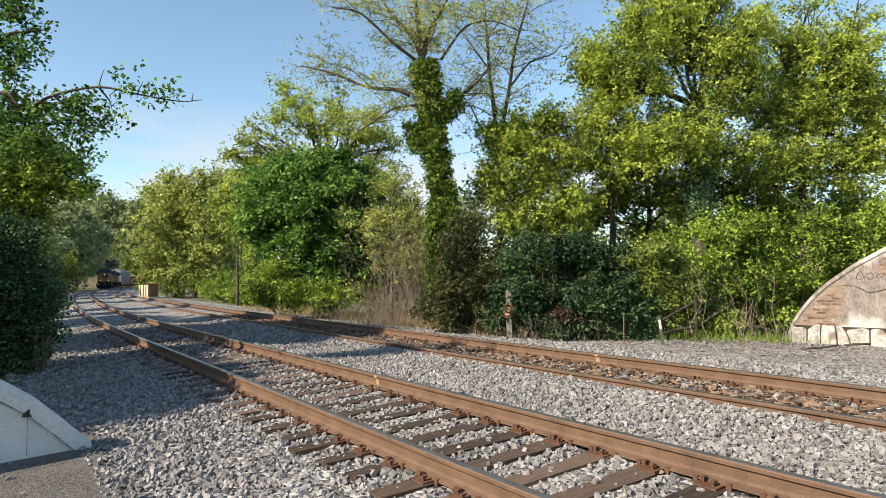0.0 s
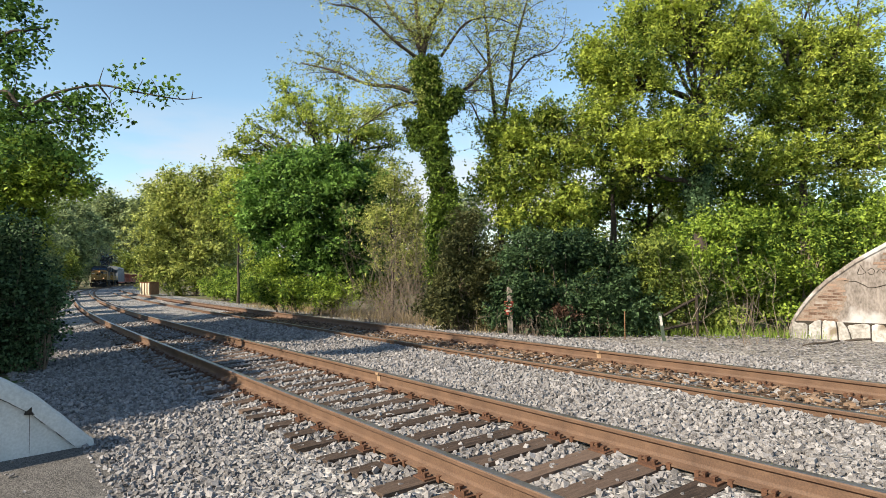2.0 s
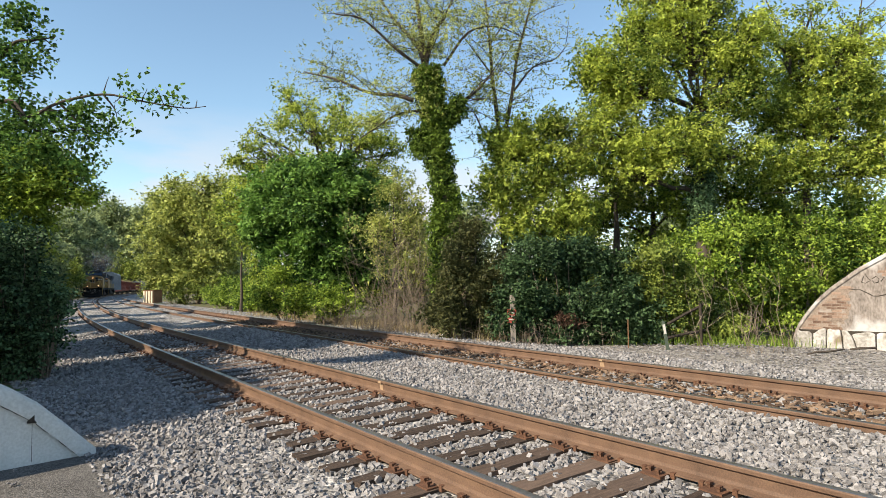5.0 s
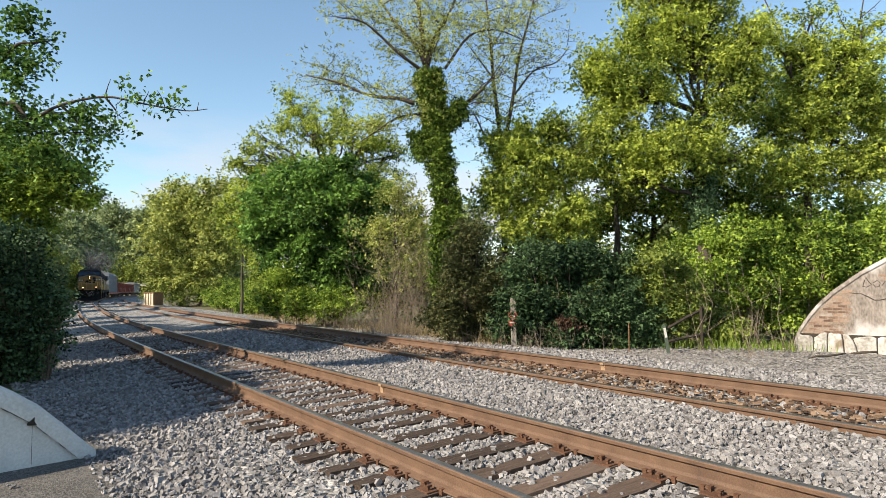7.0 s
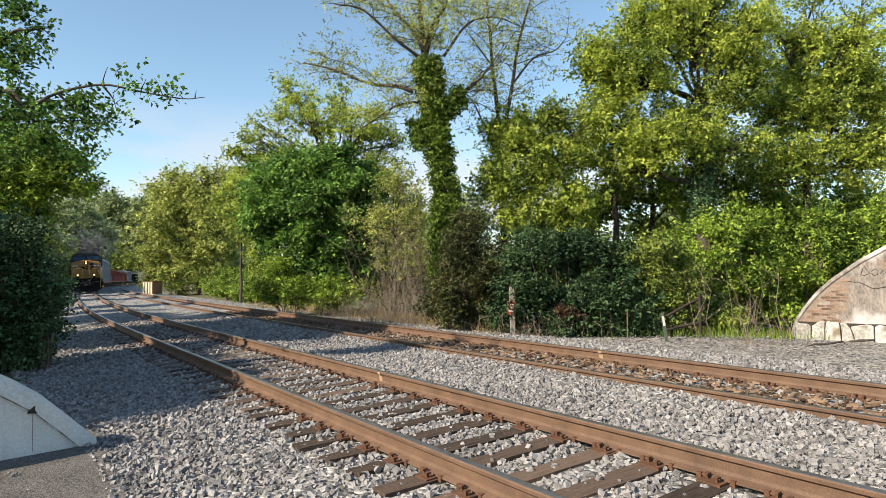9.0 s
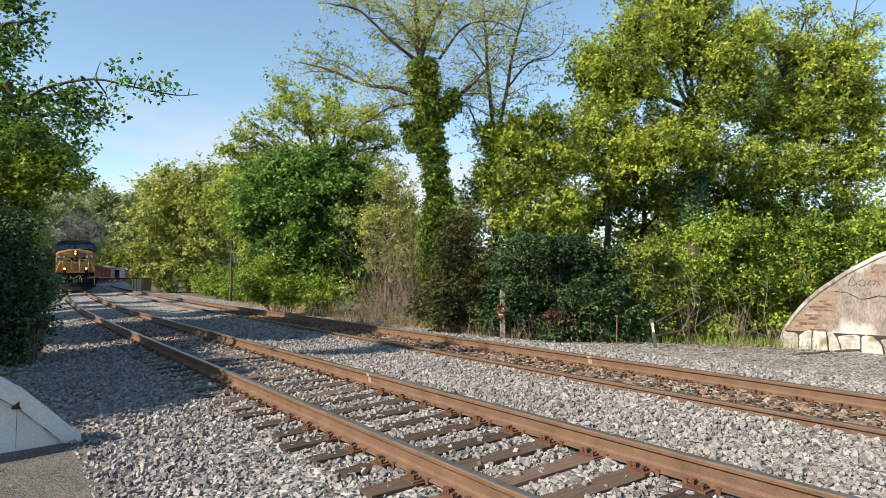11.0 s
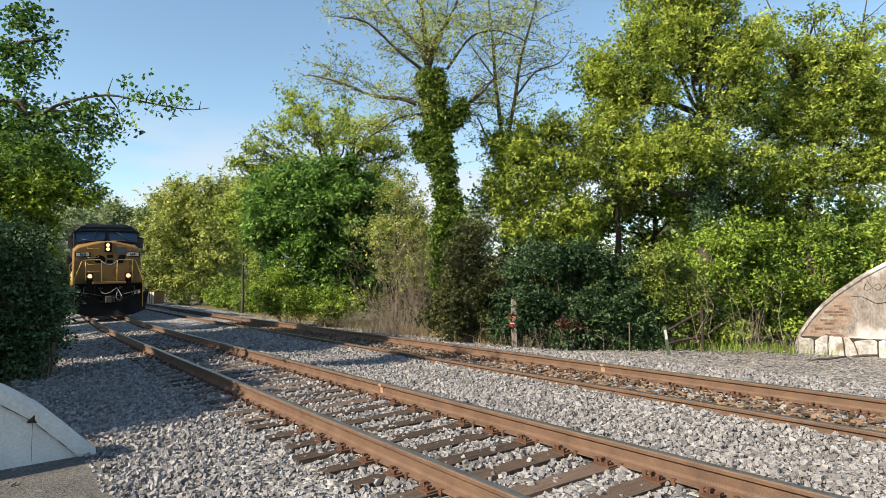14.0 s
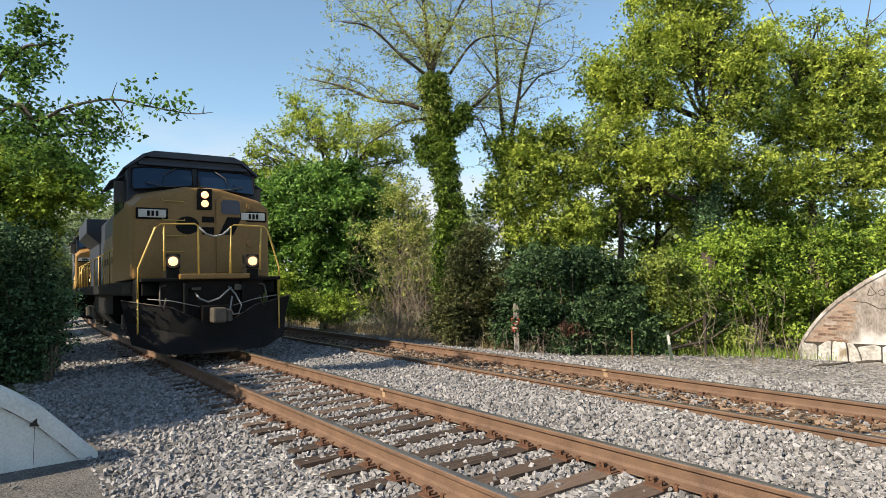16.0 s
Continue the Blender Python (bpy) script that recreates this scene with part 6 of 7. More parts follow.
# raked mortar where the plaster has fallen off
zs = [0.40 + 0.045 * k for k in range(25)]
left = [(next(d for d in np.arange(0.05, 2, 0.01) if arc_height(OLD_ARC, d) > z + 0.09) + rc.uniform(-0.015, 0.02), z) for z in zs]
right = [(bare_right(z) + rc.uniform(-0.05, 0.05), z + rc.uniform(-0.015, 0.015)) for z in zs]
bm = bmesh.new()
prism(bm, [(float(a), float(c)) for a, c in right + left[::-1]], -0.003, 0.02, "y")
part("mortar_bed", bm, M_MORTAR, old_wall, "brown raked mortar")
row = 0
z = 0.42
while z < 1.46:
    d = 0.04 + (0.11 if row % 2 else 0.0)
    while d < 1.6:
        w = rc.uniform(0.17, 0.212)
        if arc_height(OLD_ARC, d) - 0.08 > z + 0.06 and d + w < bare_right(z) + rc.uniform(-0.06, 0.08) and rc.random() < 0.88:
            bm = bmesh.new()
            box(bm, 0.0, w, -rc.uniform(0.005, 0.016), 0.012, 0.0, rc.uniform(0.046, 0.060))
            for v in bm.verts:
                v.co += Vector((rc.uniform(-0.012, 0.012), 0, rc.uniform(-0.007, 0.007)))
            b = part("brick", bm, M_BRICK, old_wall)
            b.location = (d, 0, z)
        d += 0.222
    z += 0.072
    row += 1
z = 1.66
for row in range(6):
    d = 1.86 + (0.11 if row % 2 else 0.0) + 0.03 * row
    while d < 2.9:
        if arc_height(OLD_ARC, d) - 0.1 > z + 0.06 and rc.random() < 0.7:
            bm = bmesh.new()
            box(bm, 0.0, rc.uniform(0.17, 0.21), -rc.uniform(0.003, 0.010), 0.012, 0.0, 0.055)
            for v in bm.verts:
                v.co += Vector((rc.uniform(-0.012, 0.012), 0, rc.uniform(-0.008, 0.008)))
            b = part("brick", bm, M_BRICK, old_wall)
            b.location = (d, 0, z)
        d += 0.222
    z += 0.072
# whitewashed base stones, butted with open dark joints
d, lean, high = 0.03, 0.05, 0.40
first = True
while d < 4.6:
    w = rc.uniform(0.26, 0.62)
    slant, h2 = rc.uniform(-0.14, 0.11), rc.uniform(0.32, 0.46)
    g = rc.uniform(0.006, 0.014)
    bm = bmesh.new()
    m = rc.uniform(0.35, 0.65)
    prism(bm, [(d + g, -0.1), (d + w - g, -0.1), (d + w - g + slant * 0.4, h2 * 0.5), (d + w - g + slant, h2 - rc.uniform(0.02, 0.06)), (d + w * 0.85 + slant, h2), (d + w * m, (high + h2) / 2 + rc.uniform(-0.02, 0.03)), (d + g + lean + w * 0.14, high), (d + g + lean, high - (0.12 if first else rc.uniform(0.02, 0.05))), (d + g + lean * 0.4, high * 0.5)], -rc.uniform(0.03, 0.055), 0.02, "y")
    rounded(bm, 0.028, 2)
    for v in bm.verts:
        v.co += Vector((0.02 * noise.noise((v.co.x * 7, v.co.z * 7, 1.0)), 0.016 * noise.noise((v.co.x * 6, v.co.z * 6, 3.0)), 0.02 * noise.noise((v.co.x * 7, v.co.z * 7, 5.0))))
    part("stone", bm, M_LIMESTONE, old_wall)
    d, lean, high, first = d + w, slant, h2, False
bm = bmesh.new()
box(bm, 0.08, 4.6, -0.004, 0.01, -0.1, 0.40)
part("joint_bed", bm, M_CRACK, old_wall, "dark open joints between the base stones")
bm = bmesh.new()
crack = [(1.30, 1.42), (1.42, 1.42), (1.55, 1.40), (1.68, 1.32), (1.80, 1.26), (1.92, 1.24), (2.05, 1.30), (2.2, 1.34), (2.4, 1.31), (2.6, 1.36)]
crack = [(a + 0.02 * noise.noise((a * 7, 0, 1)), c + 0.03 * noise.noise((a * 9, 2, 1))) for a, c in crack]
tube(bm, [(a, -0.004, c) for a, c in crack], [rc.uniform(0.006, 0.013) for _ in crack], 5)
for ring in ([(1.58, 1.58), (1.62, 1.70), (1.66, 1.80), (1.70, 1.70), (1.76, 1.62), (1.66, 1.56), (1.58, 1.58)], [(1.80, 1.66), (1.88, 1.72), (1.94, 1.66), (1.92, 1.58), (1.84, 1.56), (1.80, 1.62)], [(1.98, 1.60), (2.04, 1.70), (2.10, 1.60), (2.16, 1.68), (2.24, 1.58)]):
    tube(bm, [(a, -0.003, c) for a, c in ring], 0.008, 5)
part("scrawl", bm, M_CRACK, old_wall, "dark unreadable painted strokes and a crack")

# ---- posts, sign, box ----
post = empty("sign_post", Matrix.Translation((1.76, 17.0, -0.15)), "grey wooden post with a small faded red sign", "sign")
bm = bmesh.new()
prism(bm, [(-0.07, 0.0), (0.07, 0.0), (0.07, 1.36), (0.045, 1.40), (-0.05, 1.41), (-0.07, 1.38)], -0.06, 0.06, "y")
rounded(bm, 0.012, 2)
part("post", bm, M_WOOD, post)
plate = block("sign_plate", -0.15, 0.09, -0.085, -0.065, 0.66, 1.02, M_SIGN, post, 0.006, "small faded red sign plate")
for k, w in enumerate((0.15, 0.17, 0.12)):
    block("mark", -0.11, -0.11 + w, -0.089, -0.084, 0.91 - 0.085 * k, 0.945 - 0.085 * k, M_BOARD, plate, 0.0, "pale bar of unreadable writing")

lean = empty("fence_post", Matrix.Translation((5.42, 15.6, -0.15)) @ pose(0, 0, 0, 0, -8, 0), "leaning dark green fence post with a white patch", "fence post")
bm = bmesh.new()
prism(bm, [(-0.035, 0), (0.035, 0), (0.035, 0.72), (0.0, 0.75), (-0.035, 0.72)], -0.03, 0.03, "y")
part("post", bm, M_POST, lean)
block("patch", -0.032, 0.028, -0.036, -0.028, 0.42, 0.66, M_BOARD, lean, 0.003, "white patch")
thin = empty("thin_post", Matrix.Translation((4.62, 16.2, -0.15)), "thin rusty steel stake among the bushes", "fence post")
bm = bmesh.new()
tube(bm, [(0, 0, 0), (0.01, 0, 0.75)], 0.014, 6)
part("stake", bm, M_RUSTBOX, thin)

boxed = empty("trackside_box", Matrix.Translation((-31.0, 66.0, -0.1)) @ pose(0, 0, 0, 0, 0, -8), "rusty brown trackside box with cream upright stripes", "equipment box")
block("body", -0.58, 0.58, -0.8, 0.8, 0.2, 1.5, M_RUSTBOX, boxed, 0.03)
block("base", -0.7, 0.7, -0.95, 0.95, -0.1, 0.22, M_STRIPE, boxed, 0.03, "pale base slab")
for k in range(4):
    block("stripe", -0.55 + 0.29 * k, -0.38 + 0.29 * k, -0.86, -0.79, 0.25, 1.45, M_STRIPE, boxed, 0.01, "cream upright board")
block("lid", -0.63, 0.63, -0.87, 0.84, 1.5, 1.57, M_RUSTBOX, boxed, 0.02)

log = empty("fallen_branch", Matrix.Translation((8.3, 14.0, -0.1)) @ pose(0, 0, 0, 0, 0, 15), "dead grey branch lying on the gravel", "branch")
bm = bmesh.new()
tube(bm, [(-0.45, 0, 0.02), (-0.2, 0.03, 0.05), (0.1, 0.0, 0.05), (0.5, -0.06, 0.09)], [0.012, 0.022, 0.026, 0.02], 7)
part("branch", bm, M_BARK, log, smooth=True)
log2 = empty("fallen_branch", Matrix.Translation((9.4, 14.4, -0.08)) @ pose(0, 0, 0, 0, 0, -8), "dead grey branch lying by the old wall", "branch")
bm = bmesh.new()
tube(bm, [(-0.25, 0, 0.03), (0.0, 0.02, 0.05), (0.3, 0.0, 0.06)], [0.02, 0.03, 0.025], 7)
part("branch", bm, M_BARK, log2, smooth=True)


# ---- grasses, dead stems and debris ----
def tufts(name, spots, height, width, mat, seed, label, spreads=0.12):
    """Blades of grass standing round each spot, one joined growth."""
    rng = np.random.default_rng(seed)
    n = len(spots)
    base = np.asarray(spots) + np.c_[rng.normal(0, spreads, (n, 2)), np.zeros(n)]
    h = height * rng.uniform(0.4, 1.3, n)
    a = rng.uniform(0, 2 * np.pi, n)
    d = np.c_[np.cos(a), np.sin(a), np.zeros(n)]
    side = np.c_[-np.sin(a), np.cos(a), np.zeros(n)] * width
    bend = rng.uniform(0.1, 0.8, n)[:, None] * h[:, None]
    up = np.array((0, 0, 1.0))
    v = np.stack([base - side, base + side, base + d * bend * 0.35 + up * (h * 0.6)[:, None] + side * 0.7, base + d * bend * 0.35 + up * (h * 0.6)[:, None] - side * 0.7, base + d * bend + up * h[:, None]], 1)
    i = 5 * np.arange(n)[:, None]
    f = np.concatenate([i + np.array((0, 1, 2)), i + np.array((0, 2, 3)), i + np.array((3, 2, 4))])
    tagged(mesh_of(name, v.reshape(-1, 3), f, mat), label, "grass", kind="stuff")


_r = np.random.default_rng(41)
_s, _u = 9 + 24 * _r.random(6500) ** 1.3, _r.normal(8.4, 0.8, 6500)
tufts("dry_grass", on_track(LINE_1, _s, _u, -0.18), 0.42, 0.007, M_STRAW, 42, "dry straw-coloured grass along the verge")
_s = _r.uniform(2.5, 9.5, 2200)
_u = np.interp(_s, (2.5, 9.0), (14.0, 8.9)) + _r.normal(0, 0.35, 2200)
tufts("green_grass", on_track(LINE_1, _s, _u, -0.18), 0.30, 0.006, M_GRASS, 43, "fresh green grass under the bushes")
_s, _u = _r.uniform(8, 40, 2600), _r.normal(-4.6, 0.35, 2600)
tufts("dark_grass", on_track(LINE_1, _s, _u, -0.2), 0.22, 0.006, M_LEAF_DARK, 44, "dark weeds at the edge of the ballast")


def brush(name, at, count, height, reach, mat, seed, label, group=""):
    """Bare upright stems with side twigs."""
    rng = random.Random(seed)
    ob = empty(name, Matrix.Translation(at), label, "dry brush", group)
    bm = bmesh.new()
    for _ in range(count):
        x, y = rng.gauss(0, reach * 0.5), rng.gauss(0, reach * 0.3)
        h = height * rng.uniform(0.45, 1.15)
        p = [Vector((x, y, -0.05))]
        for k in range(4):
            p.append(p[-1] + Vector((rng.gauss(0, 0.085) * h, rng.gauss(0, 0.07) * h, h / 4)))
        r = rng.uniform(0.004, 0.009)
        tube(bm, p, [r, r * 0.85, r * 0.7, r * 0.5, r * 0.25], 4)
        for _ in range(4):
            k = rng.randint(1, 3)
            e = p[k] + Vector((rng.gauss(0, 0.22), rng.gauss(0, 0.15), rng.uniform(0.05, 0.3))) * h * 0.8
            tube(bm, [p[k], p[k].lerp(e, 0.5) + Vector((0, 0, 0.03)), e], [r * 0.5, r * 0.4, r * 0.15], 3)
    part("stem", bm, mat, ob, kind="stuff")
    return ob


brush("dry_brush", (-1.9, 21.5, -0.2), 150, 1.5, 1.5, M_TWIG, 51, "tangle of bare grey-brown stems by the tracks")
brush("dry_brush", (-3.6, 23.0, -0.2), 60, 1.1, 1.6, M_TWIG, 52, "low tangle of dry stems in the verge")
brush("dry_brush", (-1.4, 22.6, -0.2), 40, 5.2, 1.2, M_TWIG, 53, "tall bare saplings with pale thin stems")
brush("dry_brush", (-1.55, 21.3, -0.2), 50, 3.6, 1.5, M_TWIG, 58, "tangled bare sapling thicket beside the ivy-clad trunk")
brush("dry_brush", (2.2, 17.0, -0.2), 50, 0.8, 1.6, M_TWIG, 54, "dry stems under the evergreen bush")
brush("bare_sapling", (7.2, 14.6, -0.2), 14, 1.9, 0.7, M_TWIG, 55, "pale bare saplings in front of the bright bush")
brush("bare_sapling", (8.7, 16.2, -0.15), 3, 1.0, 0.25, M_TWIG, 56, "pale forked dead stem beside the old wall")
brush("bare_sapling", (6.3, 15.2, -0.2), 4, 2.6, 0.6, M_TWIG, 57, "thin pale sapling in front of the bush")


fence = empty("rail_fence", Matrix.Translation((6.66, 16.62, -0.15)), "dark weathered wooden rail fence half hidden in the bushes", "fence")
for a, c in [((0.0, 0.0, -0.25), (0.0, 0.0, 1.12)), ((-0.88, 0.0, 0.58), (0.13, 0.06, 1.09)), ((-0.94, 0.0, 0.21), (0.13, 0.06, 0.41))]:
    bm = bmesh.new()
    tube(bm, [a, Vector(a).lerp(Vector(c), 0.5) + Vector((0, 0, 0.015)), c], 0.04, 6)
    part("post" if a[2] < 0 else "rail", bm, M_DARKWOOD, fence)


def litter(name, count, s0, s1, centre, half, size, mat, seed, label):
    rng = np.random.default_rng(seed)
    s, u = rng.uniform(s0, s1, count), rng.uniform(-half, half, count)
    base = on_track(LINE_2, s, u, 0.0)
    base[:, 2] = 0.015 - 0.02 + TILT_2 * u + rng.uniform(0, 0.045, count)
    a = rng.uniform(0, np.pi, count)
    ln, wd, hh = (size * rng.uniform(*r, count) for r in ((0.5, 2.2), (0.3, 0.7), (0.15, 0.5)))
    cube = np.array([(x, y, z) for x in (-1, 1) for y in (-1, 1) for z in (-1, 1)], float)[None] * np.stack([ln, wd, hh], 1)[:, None]
    cube += rng.normal(0, size * 0.12, cube.shape)
    x = cube[..., 0] * np.cos(a)[:, None] - cube[..., 1] * np.sin(a)[:, None]
    y = cube[..., 0] * np.sin(a)[:, None] + cube[..., 1] * np.cos(a)[:, None]
    v = np.stack([x, y, cube[..., 2] + cube[..., 0] * rng.normal(0, 0.15, (count, 1))], -1) + base[:, None]
    f = np.array([(0, 1, 3, 2), (4, 6, 7, 5), (0, 4, 5, 1), (2, 3, 7, 6), (0, 2, 6, 4), (1, 5, 7, 3)])
    tagged(mesh_of(name, v.reshape(-1, 3), (f[None] + 8 * np.arange(count)[:, None, None]).reshape(-1, 4), mat), label, "debris", kind="stuff")


M_CHIP = surface("rusty_brown_debris", (0.05, 0.032, 0.022), (0.25, 0.17, 0.115), 9.0, 0.9, 0.3, 60.0, island=0.6)
litter("track_debris", 7000, -7, 24, 0.0, 0.66, 0.032, M_CHIP, 61, "rust-brown ballast fines and wood chips between the rails")


# ---- the ivy-clad tree ----
IVY_BASE = (-0.11, 20.00, -0.2)
IVY_TRUNK = [(0.07, 0.0, 0.32), (0.04, 0.0, 1.67), (0.0, 0.0, 3.12), (0.13, 0.0, 4.56), (-0.18, 0.0, 6.36), (-0.38, 0.0, 7.99), (-0.5, 0.0, 8.98)]
IVY_LIMBS = [([(-0.5, 0.0, 8.98), (-0.78, 0.0, 9.62), (-1.44, 0.4, 10.52), (-2.22, 0.8, 11.82)], 0.1),
             ([(-0.5, 0.0, 8.98), (-0.6, 0.0, 9.98), (-0.72, 0.0, 11.06), (-0.78, 0.0, 12.14)], 0.11),
             ([(-0.47, 0.0, 8.98), (-0.23, 0.0, 9.88), (0.22, 0.0, 10.6), (0.67, 0.0, 11.58)], 0.1),
             ([(-0.47, 0.0, 8.71), (-1.37, -0.5, 9.25), (-2.38, -0.8, 10.1), (-3.22, -1.0, 10.2)], 0.06),
             ([(-0.87, 0.0, 7.73), (-1.41, 0.0, 7.91), (-2.34, 0.3, 8.11), (-3.5, 0.6, 8.68), (-4.56, 0.8, 9.0)], 0.08),
             ([(-0.32, 0.0, 7.45), (-1.41, 0.0, 7.28), (-2.13, 0.0, 6.84), (-2.67, 0.0, 6.49)], 0.05),
             ([(0.13, 0.0, 8.89), (0.94, 0.0, 9.96), (1.84, 0.0, 10.13), (2.74, 0.0, 9.75)], 0.05),
             ([(0.07, 0.0, 6.9), (0.61, 0.0, 7.58), (1.21, 0.0, 8.06), (1.62, 0.0, 8.54)], 0.09)]
BARE_BASE = (2.06, 21.50, -0.2)
BARE_TRUNK = [(0.0, 0.0, 0.09), (-0.04, 0.0, 2.03), (-0.12, 0.0, 3.97), (-0.16, 0.0, 5.71), (-0.19, 0.0, 7.26)]
BARE_LIMBS = [([(-0.19, 0.0, 7.26), (-0.35, 0.0, 8.82), (-0.43, 0.0, 10.17), (-0.54, 0.0, 11.53), (-0.62, 0.0, 12.7)], 0.08),
             ([(-0.12, 0.0, 6.29), (0.29, 0.0, 8.23), (0.54, 0.0, 9.77), (0.93, 0.0, 11.13), (1.26, 0.0, 12.48)], 0.08),
             ([(0.35, 0.0, 8.42), (1.11, 0.3, 9.39), (1.93, 0.5, 9.75), (2.45, 0.6, 10.37)], 0.04),
             ([(-0.35, 0.0, 9.01), (-0.96, 0.2, 9.97), (-1.44, 0.4, 10.74)], 0.035),
             ([(-0.39, 0.0, 10.17), (0.1, 0.0, 10.94), (0.39, 0.0, 11.91)], 0.03),
             ([(-0.12, 0.0, 5.52), (-0.78, 0.0, 7.17), (-1.07, 0.0, 7.76), (-1.45, 0.0, 7.67)], 0.04),
             ([(-0.12, 0.0, 4.94), (0.72, -0.4, 6.39), (1.64, -0.6, 6.24), (2.16, -0.8, 5.91)], 0.04)]


def branchy_tree(name, base, trunk, radii, boughs, label, seed, per, leaf, ivy=None):
    """A tree with a drawn trunk and boughs, twigs on them with few leaves, and ivy round the trunk where given."""
    rng, nr = random.Random(seed), np.random.default_rng(seed)
    ob = empty(name, Matrix.Translation(base), label, "tree")
    bm = bmesh.new()
    line = [Vector(p) for p in trunk]
    tube(bm, line, radii, 10)
    tips = []
    for pts, r0 in boughs:
        p = [Vector(q) for q in pts]
        q = smooth_line(p)
        tube(bm, q, [r0 * (1 - 0.75 * i / (len(q) - 1)) for i in range(len(q))], 7)
        for i in range(1, len(p)):
            for _ in range(5):
                a = p[i - 1].lerp(p[i], rng.random())
                e = a + Vector((rng.gauss(0, 0.8), rng.gauss(0, 0.7), rng.uniform(-0.1, 0.9)))
                q = limb(bm, a, e, r0 * 0.22, 0.005, rng, 4, 0.1, 3)
                tips += [q[-1], q[2]]
                for _ in range(3):
                    e2 = q[2] + Vector((rng.gauss(0, 0.4), rng.gauss(0, 0.4), rng.uniform(-0.15, 0.4)))
                    limb(bm, q[2], e2, 0.008, 0.003, rng, 3, 0.1, 2)
                    tips.append(e2)
    part("trunk", bm, M_BARK, ob, smooth=True)
    v, f = leaves(np.array([t[:] for t in tips]), 0.36, per, 0.05, nr, simple=True)
    mesh_of("crown", v, f, leaf, ob)
    if ivy:
        centres, spread = [], []
        for k in range(520):
            t = nr.random() ** 0.9 * (len(line) - 2) + 0.75
            i = min(int(t), len(line) - 2)
            c = line[i].lerp(line[i + 1], t - i)
            w = ivy + 0.09 * math.sin(k * 1.3)
            a = nr.uniform(0, 2 * math.pi)
            centres.append((c.x + w * math.cos(a), c.y + w * math.sin(a), c.z))
            spread.append(nr.uniform(0.08, 0.17))
        arm = [Vector(q) for q in boughs[-1][0]]
        for k in range(50):
            c = arm[0].lerp(arm[1], nr.random())
            centres.append((c.x + nr.normal(0, 0.10), c.y + nr.normal(0, 0.12), c.z + nr.normal(0, 0.10)))
            spread.append(0.16)
        for k in range(26):
            c = line[4] + Vector((-0.50 + nr.normal(0, 0.1), nr.normal(0, 0.15), nr.normal(0, 0.22)))
            centres.append(c[:])
            spread.append(0.16)
        v, f = leaves(np.array(centres), np.array(spread), 120, 0.08, nr, flat=0.2, simple=True)
        mesh_of("ivy", v, f, M_LEAF_IVY, ob, "dark green ivy wrapped round the trunk")
    return ob


branchy_tree("ivy_tree", IVY_BASE, IVY_TRUNK, [0.26, 0.22, 0.2, 0.19, 0.17, 0.15, 0.12], IVY_LIMBS, "tall tree whose trunk is wrapped in ivy below bare spreading branches", 71, 60, M_LEAF_OLIVE, 0.25)
branchy_tree("bare_topped_tree", BARE_BASE, BARE_TRUNK, [0.13, 0.11, 0.10, 0.09, 0.07], BARE_LIMBS, "tall thin tree with nearly bare upper branches", 72, 36, M_LEAF_OLIVE)
big = next(o for o in scene.objects if o.name == "big_tree")
_n = np.random.default_rng(73)
_t, _a = _n.uniform(3.0, 7.4, 130), _n.uniform(0, 2 * np.pi, 130)
v, f = leaves(np.c_[0.30 * np.cos(_a), 0.30 * np.sin(_a), _t], _n.uniform(0.10, 0.24, 130), 110, 0.08, _n, flat=0.2, simple=True)
mesh_of("ivy", v, f, M_LEAF_DARK, big, "dark ivy and dead vines on the trunk")


# front of the train along track 1, seconds and metres
RUN = [(t, 9.82 + 10.651 * (16 - t) - 0.034 * (16 - t) ** 2) for t in np.linspace(0, 16, 33)]


def front_at(t):
    return float(np.interp(t, [a for a, _ in RUN], [b for _, b in RUN]))


lead = locomotive("yellow and dark blue diesel locomotive with lit headlights leading the train")
lead_axles = list(AXLES)
second = copy_thing(lead, Matrix.Identity(4))
tagged(second, "yellow and dark blue diesel locomotive coupled behind the leader")
red = hopper_car(M_RED, "oxide-red ribbed open hopper car", 3.7)
VEHICLES = [(lead, 0.0, 22.2), (second, 22.6, 22.2), (rack_car(), 45.3, 27.4)]
back = 73.2
for k in range(4):
    VEHICLES.append((red if k == 0 else copy_thing(red, Matrix.Identity(4)), back, 16.2))
    back += 16.7
VEHICLES.append((hopper_car(M_GREYCAR, "pale grey covered hopper car with a rounded roof", 4.1, "covered_hopper_car", True), back, 16.2))
back += 16.7
for mat, name, label, high, roof in ((M_SOOT, "hopper_car", "sooty dark brown open hopper car", 3.5, False), (M_BOARD, "covered_hopper_car", "off-white covered hopper car with a rounded roof", 4.1, True)):
    VEHICLES.append((hopper_car(mat, label, high, name, roof), back, 16.2))
    back += 16.7
for k in range(2):
    VEHICLES.append((copy_thing(red, Matrix.Identity(4)), back, 16.2))
    back += 16.7


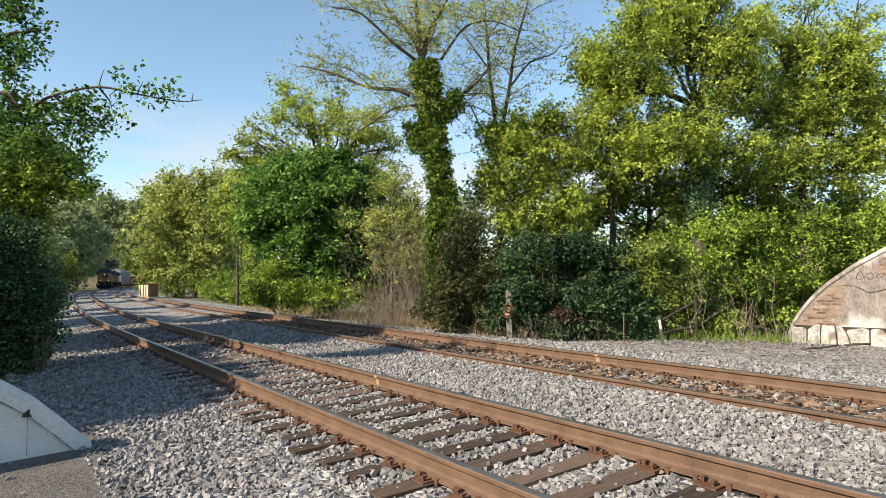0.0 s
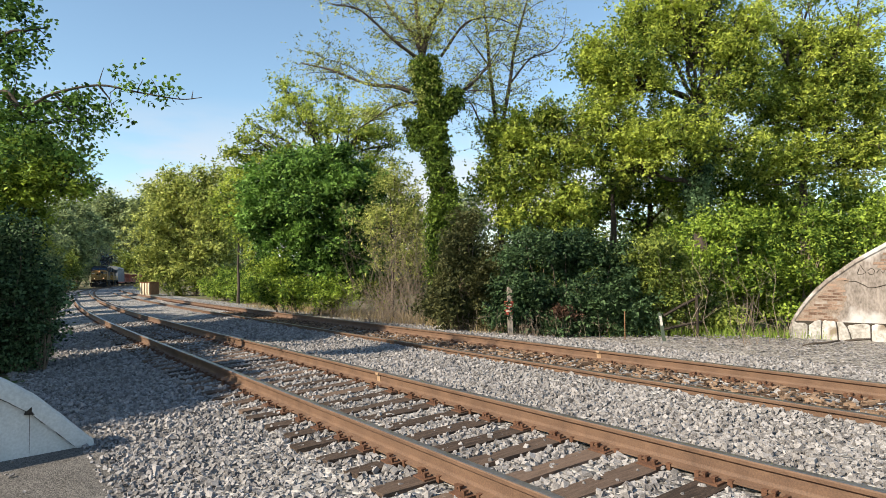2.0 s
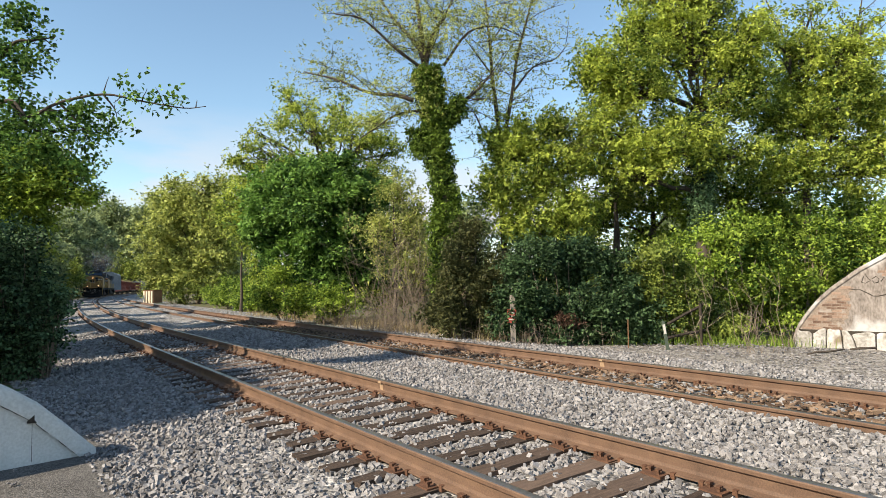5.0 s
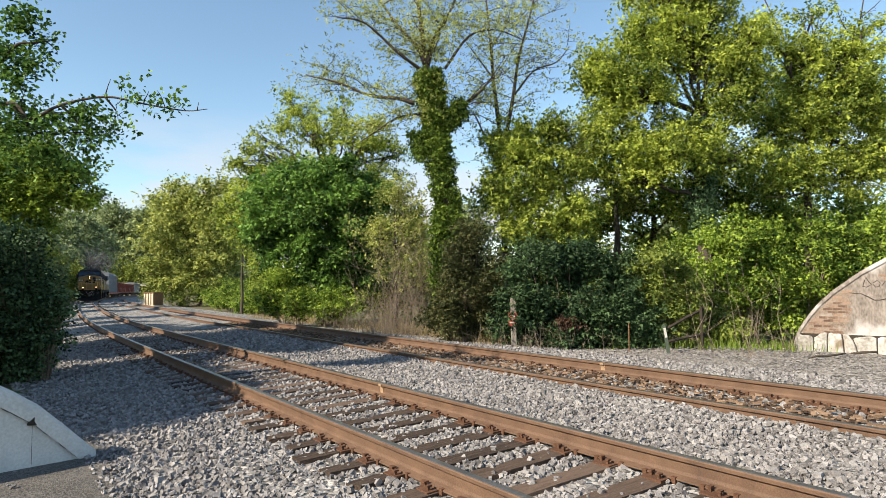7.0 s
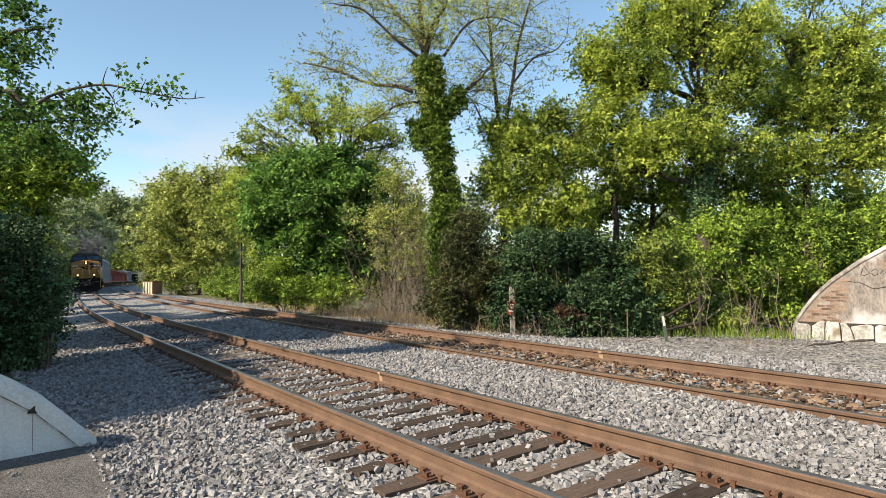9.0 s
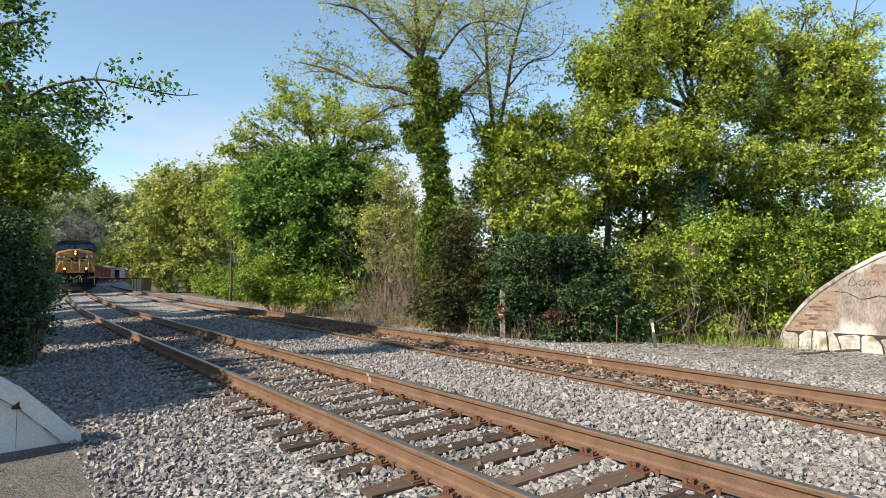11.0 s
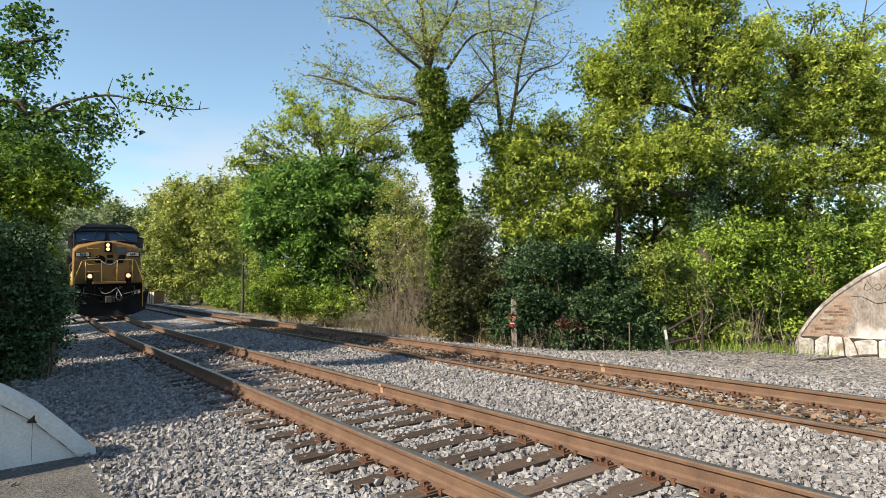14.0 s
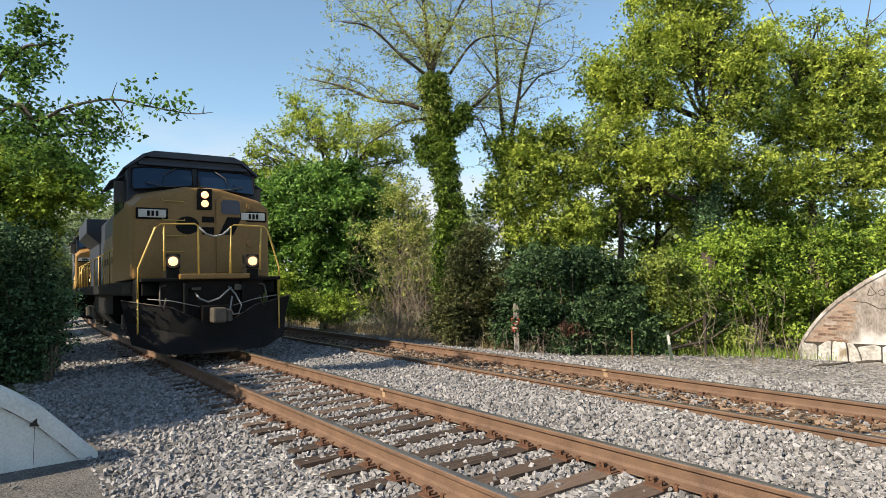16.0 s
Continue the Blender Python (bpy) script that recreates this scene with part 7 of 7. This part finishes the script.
def exhaust():
    """A thin cloud of diesel smoke, in many small veils."""
    m = bpy.data.materials.new("diesel_smoke")
    m.use_nodes = True
    n, l = m.node_tree.nodes, m.node_tree.links
    n.remove(n["Principled BSDF"])
    clear, grey, mix = n.new("ShaderNodeBsdfTransparent"), n.new("ShaderNodeBsdfDiffuse"), n.new("ShaderNodeMixShader")
    grey.inputs["Color"].default_value = (0.20, 0.21, 0.22, 1)
    mix.inputs["Fac"].default_value = 0.075
    l.new(clear.outputs["BSDF"], mix.inputs[1])
    l.new(grey.outputs["BSDF"], mix.inputs[2])
    l.new(mix.outputs["Shader"], n["Material Output"].inputs["Surface"])
    rng = np.random.default_rng(91)
    k = 1500
    t = rng.random((k, 1))
    c = np.c_[rng.normal(0, 1, (k, 2)), rng.normal(0, 0.7, (k, 1))] * (0.5 + 1.7 * t) + np.c_[np.zeros(k), 9.0 * t, 2.6 * t ** 0.7]
    a, b = rng.normal(size=(2, k, 3))
    a /= np.linalg.norm(a, axis=1, keepdims=True)
    b -= a * (a * b).sum(1, keepdims=True)
    b /= np.linalg.norm(b, axis=1, keepdims=True)
    r = 0.16 + 0.26 * rng.random((k, 1)) * (0.5 + t)
    ring = [math.pi / 3 * j for j in range(6)]
    v = np.stack([c + (a * math.cos(q) + b * math.sin(q)) * r * rng.uniform(0.7, 1.2, (k, 1)) for q in ring], 1)
    i = 6 * np.arange(k)[:, None]
    f = np.concatenate([i + np.array((0, j, j + 1)) for j in range(1, 5)])
    ob = mesh_of("exhaust_smoke", v.reshape(-1, 3), f, m)
    return tagged(ob, "thin grey diesel smoke above the locomotives", "smoke", kind="stuff")


smoke = exhaust()


def ride(s, length):
    """The pose of a vehicle whose trucks stand on the curve."""
    a, b = (Vector(on_track(LINE_1, s + d, 0.10, RAIL_TOP)) for d in (3.0, length - 3.0))
    d = (b - a).normalized()
    return Matrix.Translation(a - d * 3.0) @ pose(0, 0, 0, 0, 0, math.degrees(math.atan2(-d.x, d.y))) @ pose(0, 0, 0, 0, -math.degrees(TILT_1 * 0.6))


def motions():
    for ob, behind, length in VEHICLES:
        walk(ob, [(k * 0.5, ride(front_at(k * 0.5) + behind, length)) for k in range(33)])
    walk(smoke, [(k * 0.5, track_pose(LINE_1, max(front_at(k * 0.5) + 16.0, 72.0), 0.3, 5.6 - 0.02 * k)) for k in range(33)])
    for w, y in lead_axles:
        rows, n = [], 240
        for k in range(n + 1):
            t = 16.0 * k / n
            rows.append((t, Matrix.Translation((0, y, 0.515)) @ Matrix.Rotation(-(front_at(t) - front_at(0)) / -0.515, 4, "X")))
        walk(w, rows)


motions()
